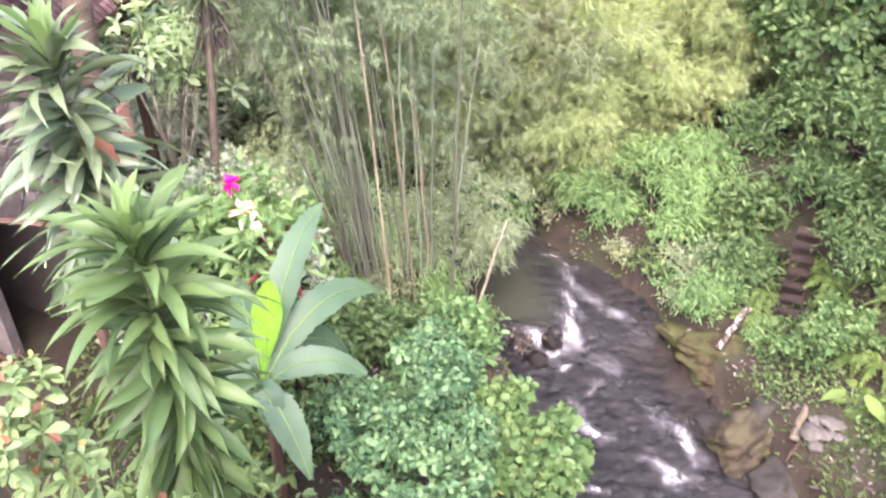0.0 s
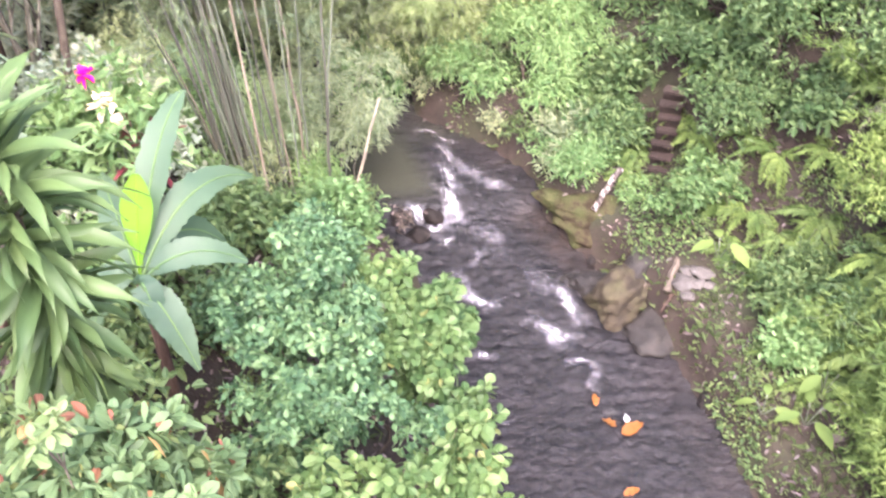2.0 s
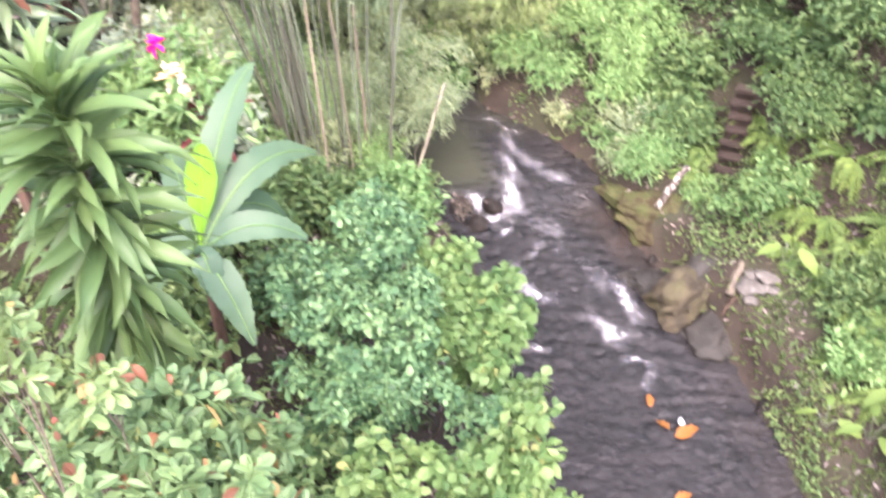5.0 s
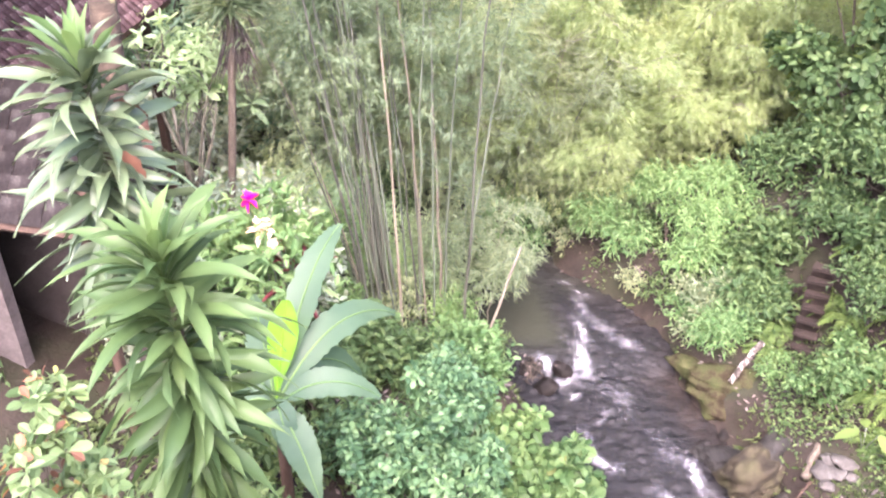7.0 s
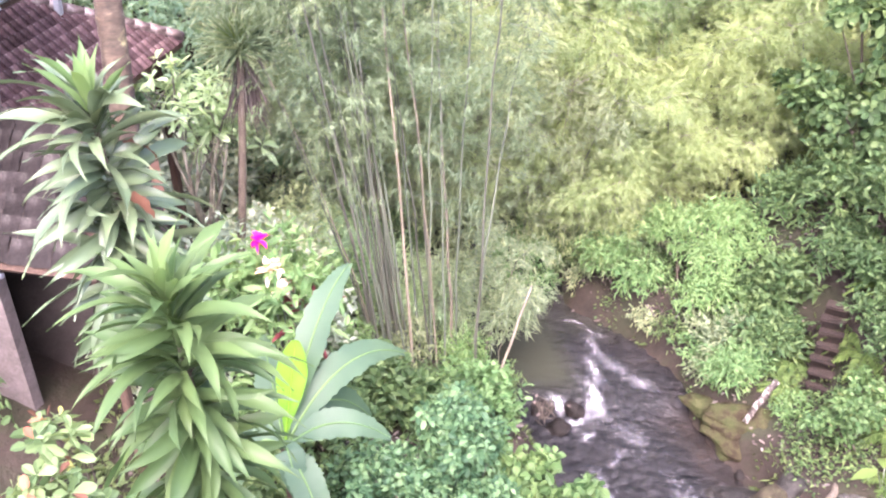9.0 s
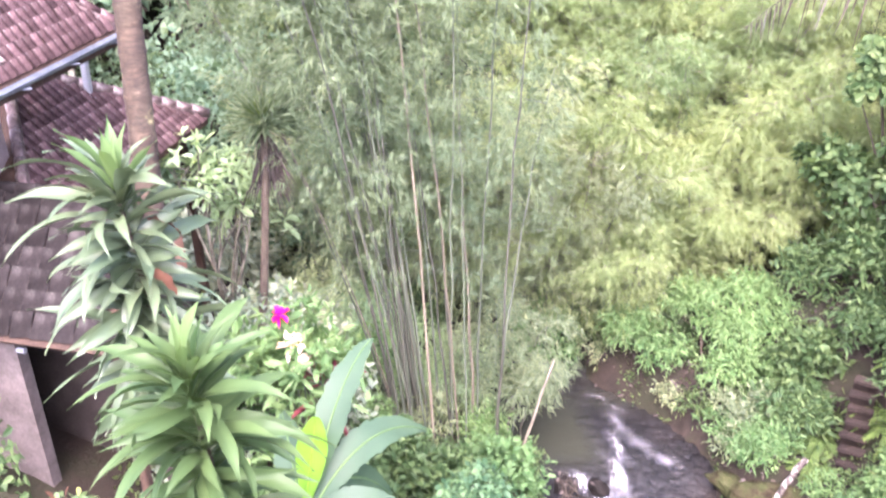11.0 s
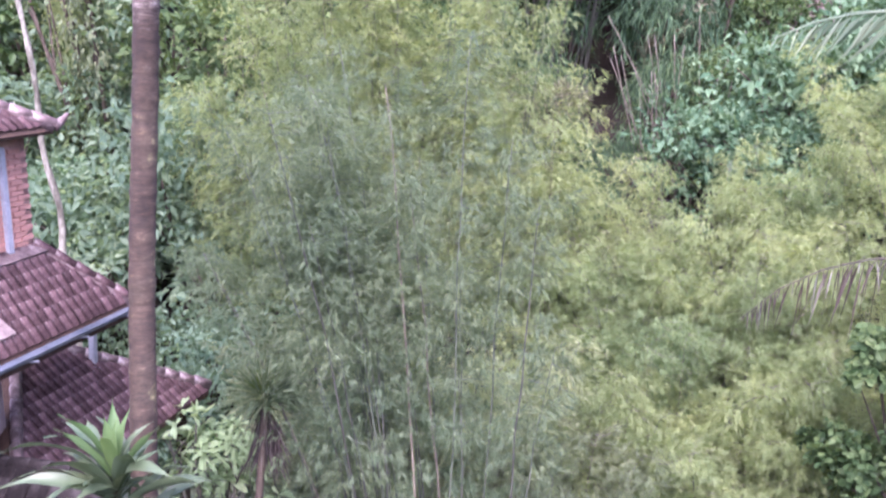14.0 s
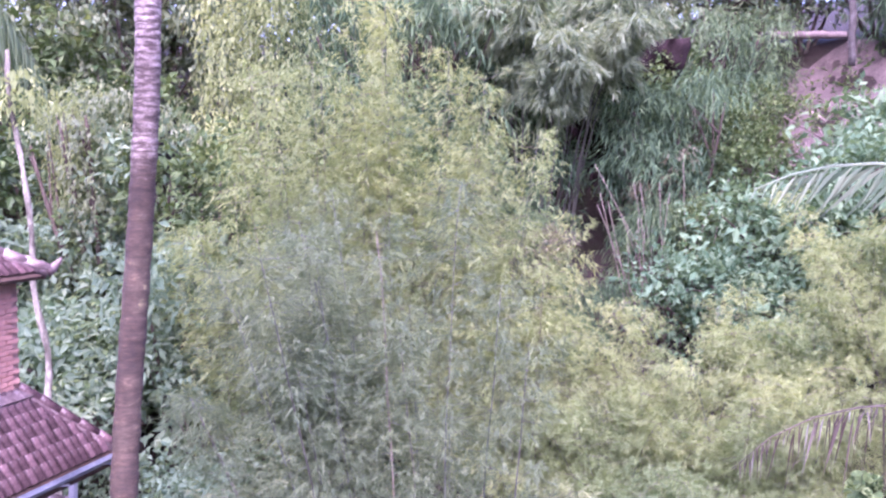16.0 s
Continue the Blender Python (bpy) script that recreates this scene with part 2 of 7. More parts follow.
def ringed_bark():
    """Palm trunk: close leaf-scar rings over stained bark."""
    m, n, out = material("palm_bark")
    pos = n.nodes.new("ShaderNodeTexCoord")
    flat = n.nodes.new("ShaderNodeMapping")
    flat.inputs["Scale"].default_value = (1.0, 1.0, 3.6)
    n.links.new(pos.outputs["Object"], flat.inputs[0])
    wave = node(n, "ShaderNodeTexNoise", Scale=6.5, Detail=6.0, Roughness=0.75, Distortion=0.2)
    big = node(n, "ShaderNodeTexNoise", Scale=2.2, Detail=6.0, Roughness=0.7)
    n.links.new(flat.outputs[0], wave.inputs["Vector"])
    n.links.new(pos.outputs["Object"], big.inputs["Vector"])
    base = ramp(n, big.outputs["Fac"], [(0.3, (0.02, 0.0118, 0.0072)), (0.5, (0.034, 0.0225, 0.0138)), (0.63, (0.048, 0.0355, 0.022)), (0.7, (0.16, 0.145, 0.07))])
    ring = ramp(n, wave.outputs["Fac"], [(0.34, (0.42, 0.4, 0.38)), (0.5, (0.9, 0.9, 0.88)), (0.6, (1.4, 1.4, 1.35)), (0.68, (2.6, 2.6, 2.5))])
    old = mix_rgb(n, 1.0, base.outputs[0], ring.outputs[0], "MULTIPLY")
    # the younger upper bark is paler, with clear uneven scars
    scar = ramp(n, wave.outputs["Fac"], [(0.36, (0.04, 0.03, 0.028)), (0.45, (0.11, 0.086, 0.08)), (0.52, (0.25, 0.22, 0.205)), (0.62, (0.42, 0.39, 0.37))])
    young = mix_rgb(n, 0.75, scar.outputs[0], ramp(n, big.outputs["Fac"], [(0.35, (0.45, 0.4, 0.4)), (0.65, (1.2, 1.2, 1.2))]).outputs[0], "MULTIPLY")
    rings = node(n, "ShaderNodeTexWave", Scale=3.9, Distortion=2.2, Detail=3.0)
    rings.inputs["Detail Scale"].default_value = 2.5
    rings.bands_direction = "Z"
    n.links.new(pos.outputs["Object"], rings.inputs["Vector"])
    young = mix_rgb(n, 1.0, young, ramp(n, rings.outputs["Fac"], [(0.05, (0.42, 0.38, 0.37)), (0.4, (1.05, 1.05, 1.05))]).outputs[0], "MULTIPLY")
    high = n.nodes.new("ShaderNodeSeparateXYZ")
    n.links.new(pos.outputs["Object"], high.inputs[0])
    lift = n.nodes.new("ShaderNodeMath")
    lift.operation = "MULTIPLY_ADD"
    n.links.new(big.outputs["Fac"], lift.inputs[0])
    lift.inputs[1].default_value = 3.0
    n.links.new(high.outputs["Z"], lift.inputs[2])
    age = n.nodes.new("ShaderNodeMapRange")
    age.inputs["From Min"].default_value, age.inputs["From Max"].default_value = 12.0, 14.6
    n.links.new(lift.outputs[0], age.inputs["Value"])
    col = mix_rgb(n, age.outputs[0], old, young)
    p = node(n, "ShaderNodeBsdfPrincipled", Roughness=0.9)
    n.links.new(col, p.inputs["Base Color"])
    b = node(n, "ShaderNodeBump", Strength=0.8, Distance=0.02)
    n.links.new(wave.outputs["Fac"], b.inputs["Height"])
    n.links.new(b.outputs[0], p.inputs["Normal"])
    n.links.new(p.outputs[0], out.inputs[0])
    return m


M_RING = ringed_bark()
M_LOG = solid_material("weathered_log", [(0.4, (0.02, 0.016, 0.0135)), (0.5, (0.075, 0.064, 0.055)), (0.57, (0.24, 0.22, 0.2))], scale=9, fine=40, rough=0.9, bump=0.6)
M_CULM_A = solid_material("green_culm", [(0.3, (0.0425, 0.0527, 0.0357)), (0.7, (0.085, 0.102, 0.068))], scale=2, stretch=(4, 4, 0.6), rough=0.45, bump=0.1)
M_CULM_B = solid_material("dry_culm", [(0.3, (0.06975, 0.06, 0.0418)), (0.7, (0.1395, 0.122, 0.0874))], scale=2, stretch=(4, 4, 0.6), rough=0.5, bump=0.1)
M_CULM_C = solid_material("dark_culm", [(0.3, (0.02565, 0.02741, 0.0198)), (0.7, (0.05814, 0.06048, 0.0441))], scale=2, stretch=(4, 4, 0.6), rough=0.5, bump=0.1)
M_EARTH = solid_material("bare_red_earth", [(0.3, (0.0532, 0.0416, 0.036)), (0.6, (0.0988, 0.08, 0.0704)), (0.8, (0.1672, 0.144, 0.128))], scale=1.5, fine=12, bump=0.8)
M_DARK = solid_material("interior_shade", [(0.3, (0.02, 0.016, 0.014)), (0.7, (0.05, 0.04, 0.035))], scale=2, rough=0.9)

L_BAMBOO = leaf_material("bamboo_leaf", [(0, (0.104, 0.143, 0.0653)), (0.55, (0.15, 0.195, 0.0869)), (1, (0.208, 0.257, 0.113))], patch=0.5, through_light=0.5)
L_GREYBAMBOO = leaf_material("grey_green_bamboo_leaf", [(0, (0.06801, 0.1081, 0.05072)), (0.55, (0.0983, 0.1473, 0.06752)), (1, (0.1361, 0.1936, 0.08771))], patch=0.5, through_light=0.5)
L_YELLOW = leaf_material("yellow_bamboo_leaf", [(0, (0.1304, 0.1852, 0.05684)), (0.55, (0.1701, 0.2334, 0.07149)), (1, (0.2249, 0.2911, 0.09442))], patch=0.4, through_light=0.5)
# woodland leaf colours lightened, adding light to the bamboo over the cliff
L_DROOP = leaf_material("brightened_bamboo_leaf", [(0, (0.085, 0.13, 0.062)), (0.6, (0.135, 0.195, 0.092)), (1, (0.19, 0.255, 0.13))], rough=0.6, gloss=0.06, through_light=0.45, patch=0.5)
# next two: leaf colour raised to make up for shade under the crowns
L_GLOW = leaf_material("pale_bamboo_leaf", [(0, (0.1739, 0.2385, 0.09817)), (1, (0.2536, 0.3177, 0.1398))], patch=0.5, through_light=0.5)
L_LIGHT = leaf_material("light_growth_leaf", [(0, (0.1994, 0.2995, 0.1234)), (1, (0.2911, 0.4081, 0.1854))], patch=0.8, through_light=0.5)
L_DARK = leaf_material("dark_leaf", [(0, (0.05109, 0.08512, 0.03646)), (0.6, (0.09487, 0.1389, 0.05713)), (1, (0.1526, 0.2014, 0.08512))], rough=0.35, patch=0.5)
L_MID = leaf_material("mid_leaf", [(0, (0.0247, 0.0516, 0.0117)), (0.6, (0.0495, 0.0875, 0.0197)), (1, (0.084, 0.129, 0.0312))], rough=0.4, patch=0.6)
L_TEAL = leaf_material("bluish_leaf", [(0, (0.0516, 0.108, 0.0458)), (0.6, (0.0817, 0.149, 0.0632)), (1, (0.12, 0.199, 0.0866))], rough=0.7, gloss=0.05, patch=0.6)
L_WOOD = leaf_material("woodland_leaf", [(0, (0.07537, 0.1302, 0.06729)), (0.6, (0.1107, 0.1762, 0.09232)), (1, (0.1573, 0.2323, 0.1209))], rough=0.7, gloss=0.03, through_light=0.5, patch=0.5)
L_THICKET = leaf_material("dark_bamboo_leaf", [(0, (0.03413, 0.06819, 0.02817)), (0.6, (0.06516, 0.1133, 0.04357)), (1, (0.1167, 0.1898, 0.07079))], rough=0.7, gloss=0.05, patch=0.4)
L_TAN = leaf_material("half_dry_bamboo_leaf", [(0, (0.056, 0.068, 0.036)), (0.6, (0.096, 0.108, 0.056)), (1, (0.16, 0.16, 0.096))], rough=0.7, gloss=0.08, patch=0.8)
L_BRIGHT = leaf_material("bright_leaf", [(0, (0.05017, 0.1053, 0.02137)), (0.6, (0.08453, 0.1545, 0.03465)), (1, (0.1253, 0.2037, 0.05346))], rough=0.4, patch=0.6)
L_ROUND = leaf_material("round_leaf", [(0, (0.02937, 0.063, 0.01176)), (0.5, (0.05796, 0.105, 0.02016)), (0.97, (0.09274, 0.147, 0.0336)), (1, (0.1468, 0.1596, 0.0336))], rough=0.38, patch=0.8)
L_CLIMB = leaf_material("climber_leaf", [(0, (0.021, 0.052, 0.018)), (0.6, (0.052, 0.108, 0.034)), (1, (0.1, 0.175, 0.056))], rough=0.35, patch=1.0)
L_CROTON = leaf_material("shrub_leaf_red_tips", [(0, (0.03959, 0.07607, 0.02192)), (0.55, (0.0759, 0.1256, 0.03552)), (0.94, (0.0953, 0.1525, 0.04843)), (0.955, (0.1733, 0.207, 0.0324)), (0.99, (0.2166, 0.08344, 0.04531)), (1, (0.2166, 0.09097, 0.04843))], rough=0.35, patch=1.0)
L_FERN = leaf_material("fern_leaf", [(0, (0.03831, 0.07033, 0.007785)), (1, (0.08808, 0.1366, 0.01877))], rough=0.5, patch=1.0)
L_DRAC = leaf_material("dracaena_leaf", [(0, (0.02305, 0.04681, 0.009125)), (0.6, (0.04225, 0.07659, 0.0152)), (1, (0.06146, 0.09778, 0.02281))], rough=0.42, through_light=0.25, gloss=0.17, patch=1.2)
L_DRACPALE = leaf_material("pale_dracaena_leaf", [(0, (0.03358, 0.056, 0.02036)), (0.6, (0.05377, 0.08204, 0.03063)), (1, (0.09552, 0.1198, 0.04931))], rough=0.34, through_light=0.1, gloss=0.28, patch=1.2)
L_DRACTOP = leaf_material("young_dracaena_leaf", [(0, (0.05465, 0.1071, 0.02184)), (1, (0.08755, 0.1462, 0.03434))], rough=0.35, patch=1.2)
L_BANANA = leaf_material("banana_leaf", [(0, (0.033, 0.066, 0.028)), (1, (0.052, 0.094, 0.04))], rough=0.45, gloss=0.22, through_light=0.35, patch=1.5)
L_YOUNG = leaf_material("young_banana_leaf", [(0, (0.095, 0.215, -0.018)), (1, (0.12, 0.25, -0.02))], rough=0.4, through_light=0.5, patch=1.5)
L_PALE = leaf_material("pale_leaf", [(0, (0.1092, 0.1541, 0.09108)), (1, (0.2369, 0.2909, 0.1828))], rough=0.5, patch=1.0)
L_PALM = leaf_material("palm_leaflet", [(0, (0.06503, 0.1152, 0.05814)), (1, (0.1951, 0.2601, 0.1454))], rough=0.35, patch=1.0)
L_DRY = leaf_material("dry_leaf", [(0, (0.039, 0.0324, 0.0264)), (0.6, (0.072, 0.063, 0.051)), (1, (0.12, 0.108, 0.09))], rough=0.8, through_light=0.15, patch=1.5)
L_DEAD = leaf_material("dead_palm_leaflet", [(0, (0.0321, 0.0266, 0.0185)), (0.6, (0.0681, 0.0608, 0.0413)), (0.85, (0.105, 0.0997, 0.0675)), (1, (0.273, 0.294, 0.206))], rough=0.85, through_light=0.1, gloss=0.05, patch=1.5)
L_GRASS = leaf_material("grass", [(0, (0.0274, 0.0473, 0.0106)), (1, (0.0647, 0.0952, 0.0233))], rough=0.5, patch=0.8)
L_PINK = leaf_material("pink_petal", [(0, (0.6, 0.01, 0.22)), (1, (0.75, 0.03, 0.35))], rough=0.5)
L_WHITE = leaf_material("cream_petal", [(0, (0.75, 0.68, 0.6)), (0.8, (0.8, 0.76, 0.7)), (1, (0.5, 0.3, 0.3))], rough=0.5)
L_ORANGE = leaf_material("orange_dead_leaf", [(0, (0.082, 0.034, 0.003)), (1, (0.11, 0.05, 0.006))], rough=0.5, through_light=0.2)
L_WITHER = leaf_material("withered_leaf", [(0, (0.05733, 0.02745, 0.01247)), (1, (0.08631, 0.04395, 0.02075))], rough=0.6, through_light=0.3)
L_RED = leaf_material("reddish_leaf", [(0, (0.07, 0.018, 0.022)), (1, (0.15, 0.04, 0.04))], rough=0.4)

# ---- mesh helpers ----
rng = np.random.default_rng(7)


def unit(v):
    v = np.asarray(v, float)
    return v / np.maximum(np.linalg.norm(v, axis=-1, keepdims=True), 1e-9)


class Build:
    """Gathers vertices and faces of one mesh as arrays."""

    def __init__(self):
        self.v, self.f, self.n = [], [], 0

    def add(self, v, f):
        self.v.append(np.asarray(v, float).reshape(-1, 3))
        self.f.append(np.asarray(f, int) + self.n)
        self.n += len(self.v[-1])
        return self

    def mesh(self, name, mat, smooth=False):
        me = bpy.data.meshes.new(name)
        v = np.concatenate(self.v)
        loops = np.concatenate([f.ravel() for f in self.f])
        totals = np.concatenate([np.full(len(f), f.shape[1]) for f in self.f])
        me.vertices.add(len(v))
        me.vertices.foreach_set("co", v.ravel())
        me.loops.add(len(loops))
        me.loops.foreach_set("vertex_index", loops.astype(np.int32))
        me.polygons.add(len(totals))
        me.polygons.foreach_set("loop_start", (np.cumsum(totals) - totals).astype(np.int32))
        me.polygons.foreach_set("loop_total", totals.astype(np.int32))
        me.polygons.foreach_set("use_smooth", np.full(len(totals), smooth))
        me.update(calc_edges=True)
        me.materials.append(mat)
        return me


def part(name, me, parent, label="", at=None):
    ob = new(name, me)
    ob.parent = parent
    if at is not None:
        ob.matrix_basis = at
    return tagged(ob, label)


def thing(name, place, label, category, group="", kind=""):
    ob = new(name)
    ob.location = place
    ob.empty_display_size = 0.1
    return tagged(ob, label, category, group, kind)


def tube(b, pts, radii, sides=7, cap=True):
    """A round stem along the points."""
    pts = np.asarray(pts, float)
    radii = np.broadcast_to(radii, len(pts))
    t = unit(np.gradient(pts, axis=0))
    ref = np.where(np.abs(t[:, 2:3]) > 0.9, [[1.0, 0, 0]], [[0, 0, 1.0]])
    a = unit(np.cross(t, ref))
    c = np.cross(t, a)
    ang = np.linspace(0, 2 * np.pi, sides, endpoint=False)
    ring = a[:, None] * np.cos(ang)[None, :, None] + c[:, None] * np.sin(ang)[None, :, None]
    v = pts[:, None] + ring * radii[:, None, None]
    i = np.arange(len(pts) - 1)[:, None] * sides
    j = np.arange(sides)[None]
    k = (j + 1) % sides
    f = np.stack([i + j, i + k, i + sides + k, i + sides + j], -1).reshape(-1, 4)
    b.add(v, f)
    if cap:
        e = (len(pts) - 1) * sides
        b.f.append(np.array([list(range(e, e + sides))]) + b.n - len(pts) * sides)
        b.f.append(np.array([list(range(sides))[::-1]]) + b.n - len(pts) * sides)
    return b


def curve(a, b, sag=0.0, bend=(0, 0, 0), n=8):
    """Points from a to b, bowed by bend in the middle, sinking at the end by sag."""
    s = np.linspace(0, 1, n)[:, None]
    a, b = np.asarray(a, float), np.asarray(b, float)
    p = a + (b - a) * s + np.asarray(bend, float) * (4 * s * (1 - s))
    p[:, 2] -= sag * s[:, 0] ** 2.2
    return p


def blades(b, base, way, normal, length, width, fold=0.25, droop=0.15, rich=True):
    """Leaves: a folded blade each, six points (rich) or four."""
    base, way, normal = (np.asarray(q, float) for q in (base, way, normal))
    way = unit(way)
    side = unit(np.cross(way, normal))
    up = np.cross(side, way)
    n = len(base)
    length = np.broadcast_to(length, n)[:, None]
    width = np.broadcast_to(width, n)[:, None]
    down = np.zeros((1, 3))
    down[0, 2] = -1.0
    tip = base + way * length + down * droop * length

    def at(f, w):
        mid = base + way * length * f + down * droop * length * f * f
        return mid + side * width * w + up * np.abs(w) * width * fold

    if rich:
        v = np.stack([base, at(0.3, -0.46), at(0.68, -0.36), tip, at(0.68, 0.36), at(0.3, 0.46)], 1)
        k = np.arange(n)[:, None] * 6
        f = np.concatenate([k + [0, 1, 2, 3], k + [0, 3, 4, 5]])
    else:
        v = np.stack([base, at(0.4, -0.5), tip, at(0.4, 0.5)], 1)
        k = np.arange(n)[:, None] * 4
        f = np.concatenate([k + [0, 1, 2], k + [0, 2, 3]])
    return b.add(v, f)


def broad_blades(b, base, way, normal, length, width, fold=0.2, droop=0.2):
    """Obovate leaves: eight points each, broadest beyond the middle."""
    way = unit(way)
    side = unit(np.cross(way, normal))
    up = np.cross(side, way)
    length, width = (np.broadcast_to(q, len(base))[:, None] for q in (length, width))

    def at(f, w):
        return base + way * length * f - np.array([0, 0, 1.0]) * droop * length * f * f + side * width * w + up * np.abs(w) * width * fold

    v = np.stack([at(0, 0), at(0.25, -0.2), at(0.58, -0.48), at(0.86, -0.33), at(1, 0), at(0.86, 0.33), at(0.58, 0.48), at(0.25, 0.2)], 1)
    k = np.arange(len(base))[:, None] * 8
    return b.add(v, np.concatenate([k + [0, 1, 2, 3, 4], k + [0, 4, 5, 6, 7]]))


def whorls(b, r, lumps, count, leaves, size, ratio, young=None, share=0.0, face=0.35, spread=(35, 100)):
    """Twig ends over a heap of lumps, each with a whorl of leaves opening from its axis; some end in coloured young leaves."""
    lumps = np.asarray(lumps, float)
    area = lumps[:, 3] * lumps[:, 5]
    pick = r.choice(len(lumps), count, p=area / area.sum())
    d = ball(r, count)
    d[:, 2] = np.where(d[:, 2] < -0.3, -d[:, 2], d[:, 2])
    p = lumps[pick, :3] + d * lumps[pick, 3:] * (0.6 + 0.45 * r.random(count) ** 0.6)[:, None]
    axis = unit(d * 0.75 + [0, 0, face] + 0.35 * r.normal(size=(count, 3)))
    a1 = unit(np.cross(axis, r.normal(size=(count, 3))))
    a2 = np.cross(axis, a1)
    for k in range(leaves):
        s = (k + 0.5) / leaves
        an = radians(137.5) * k + r.normal(0, 0.25, count)
        tilt = np.radians(spread[0] + (spread[1] - spread[0]) * s + r.normal(0, 10, count))
        out_ = a1 * np.cos(an)[:, None] + a2 * np.sin(an)[:, None]
        way = axis * np.cos(tilt)[:, None] + out_ * np.sin(tilt)[:, None]
        nor = axis * np.sin(tilt)[:, None] - out_ * np.cos(tilt)[:, None] + 0.2 * r.normal(size=(count, 3))
        ln = size * (0.55 + 0.5 * s) * r.uniform(0.75, 1.2, count)
        at = p - axis * size * 0.5 * s
        tip = (r.random(count) < share) & (k < 2) if young is not None else np.zeros(count, bool)
        for dest, sel in ((b, ~tip), (young, tip)):
            if sel.any():
                broad_blades(dest, at[sel], way[sel], nor[sel], ln[sel], ln[sel] * ratio * r.uniform(0.85, 1.15, sel.sum()))
    return b


def ball(r, n):
    return unit(r.normal(size=(n, 3)))


def leafy(b, r, lumps, twigs, per, size, ratio=0.5, twig=0.25, rich=True, droop=0.2, low=-0.35, fill=0.72, hang=0.0, upward=0.35):
    """A crown: twigs set with leaves over a heap of rounded lumps (x, y, z, rx, ry, rz), gaps between them."""
    lumps = np.asarray(lumps, float)
    area = lumps[:, 3] * lumps[:, 5]
    pick = r.choice(len(lumps), twigs, p=area / area.sum())
    d = ball(r, twigs)
    d[:, 2] = np.where(d[:, 2] < low, -d[:, 2], d[:, 2])
    wob = 1 + 0.2 * np.sin(3.1 * d[:, 0] + pick) + 0.16 * np.sin(5.3 * d[:, 1] + 2.0 * pick) + 0.1 * np.sin(7.0 * d[:, 2] + 1.3 * pick)
    rad = (fill + (1.02 - fill) * r.random(twigs) ** 0.6) * wob
    p = lumps[pick, :3] + d * lumps[pick, 3:] * rad[:, None]
    go = unit(d * 0.8 + [0, 0, upward - hang] + 0.5 * r.normal(size=(twigs, 3)))
    s = np.tile(np.linspace(0.0, 1.0, per), twigs)
    q = np.repeat(p, per, 0) + np.repeat(go, per, 0) * (s * twig)[:, None]
    n = len(q)
    w = np.repeat(go, per, 0) * 0.55 + r.normal(size=(n, 3)) * 0.62 - [0, 0, hang]
    nor = np.repeat(d, per, 0) * 0.5 + [0, 0, 0.8] + 0.45 * r.normal(size=(n, 3))
    ln = size * (0.6 + 0.7 * r.random(n))
    return blades(b, q, w, nor, ln, ln * ratio * (0.8 + 0.4 * r.random(n)), droop=droop, rich=rich)


# ---- the lie of the land ----
Y_EDGE = [-60, 3, 5, 7, 8.5, 9.3, 10.4, 11.5, 12.5, 13.5, 14.6]
X_LEFT = [0.6, 1.5, 1.6, 1.7, 1.5, 1.45, 1.35, 0.98, 0.66, 0.4, -0.2]
X_RIGHT = [6.5, 5.0, 4.97, 4.8, 4.62, 4.35, 4.0, 3.55, 3.35, 2.7, 1.5]


def smooth(a, b, v):
    s = np.clip((v - a) / (b - a), 0, 1)
    return s * s * (3 - 2 * s)


def rough(x, y, k=0.0):
    return (np.sin(1.7 * x + 0.6 * y + k) + np.sin(0.9 * y - 1.3 * x + 1.9 * k) + 0.6 * np.sin(3.3 * x + 2.9 * y + k)
            + 0.4 * np.sin(5.7 * x - 4.3 * y) + 0.3 * np.sin(8.1 * y + 7.3 * x))


def shore(x, y):
    """Distances beyond the left and the right water's edge, and from the upper reach."""
    left = np.interp(y, Y_EDGE, X_LEFT) - x
    right = x - np.interp(y, Y_EDGE, X_RIGHT)
    mid = 14.1 + 0.06 * (x - 1)
    reach = np.maximum(np.abs(y - mid) - np.interp(x, [-1.5, 0.3], [0.3, 0.85]), x - 1.7)
    return left, right, reach


def land(x, y):
    x, y = np.asarray(x, float), np.asarray(y, float)
    left, right, reach = shore(x, y)
    main = np.where(y < 14.8, np.maximum(left, right), 9.0)
    d = np.minimum(main, reach)
    lz = 0.45 * smooth(0, 0.5, left) + 0.36 * np.maximum(left, 0) + 0.42 * np.maximum(7.0 - y, 0) * smooth(0.2, 3.5, left)
    lz = np.minimum(lz, 4.2 + 0.1 * np.maximum(left, 0))
    rz = 0.35 * smooth(0, 0.35, right) + 0.22 * np.maximum(right, 0) + 0.75 * np.maximum(right - 1.9, 0)
    rz = np.where(rz > 9, 9 + 0.2 * (rz - 9), rz)
    fz = 0.4 * smooth(0, 0.8, reach) + 0.56 * np.maximum(y - 15.6, 0) + 0.45 * np.maximum(x - 6, 0) * smooth(15, 18, y)
    fz = np.where(fz > 16, 16 + 0.25 * (fz - 16), fz)
    near = np.where(left > right, lz, rz)
    blend = smooth(14.2, 16.2, y + 0.25 * np.maximum(x - 3, 0))
    z = near * (1 - blend) + np.maximum(fz, 0.4 * near) * blend
    z = np.where(reach < 0.6, np.minimum(z, 0.7 * smooth(0, 0.6, reach)), z)
    bank = smooth(0, 0.4, d)
    z = z * bank + 0.055 * rough(x, y) * bank
    return np.where(d < 0, -0.32 * smooth(0, 0.5, -d) - 0.02, z)


def ground_at(x, y):
    return float(land(np.array([x]), np.array([y]))[0])


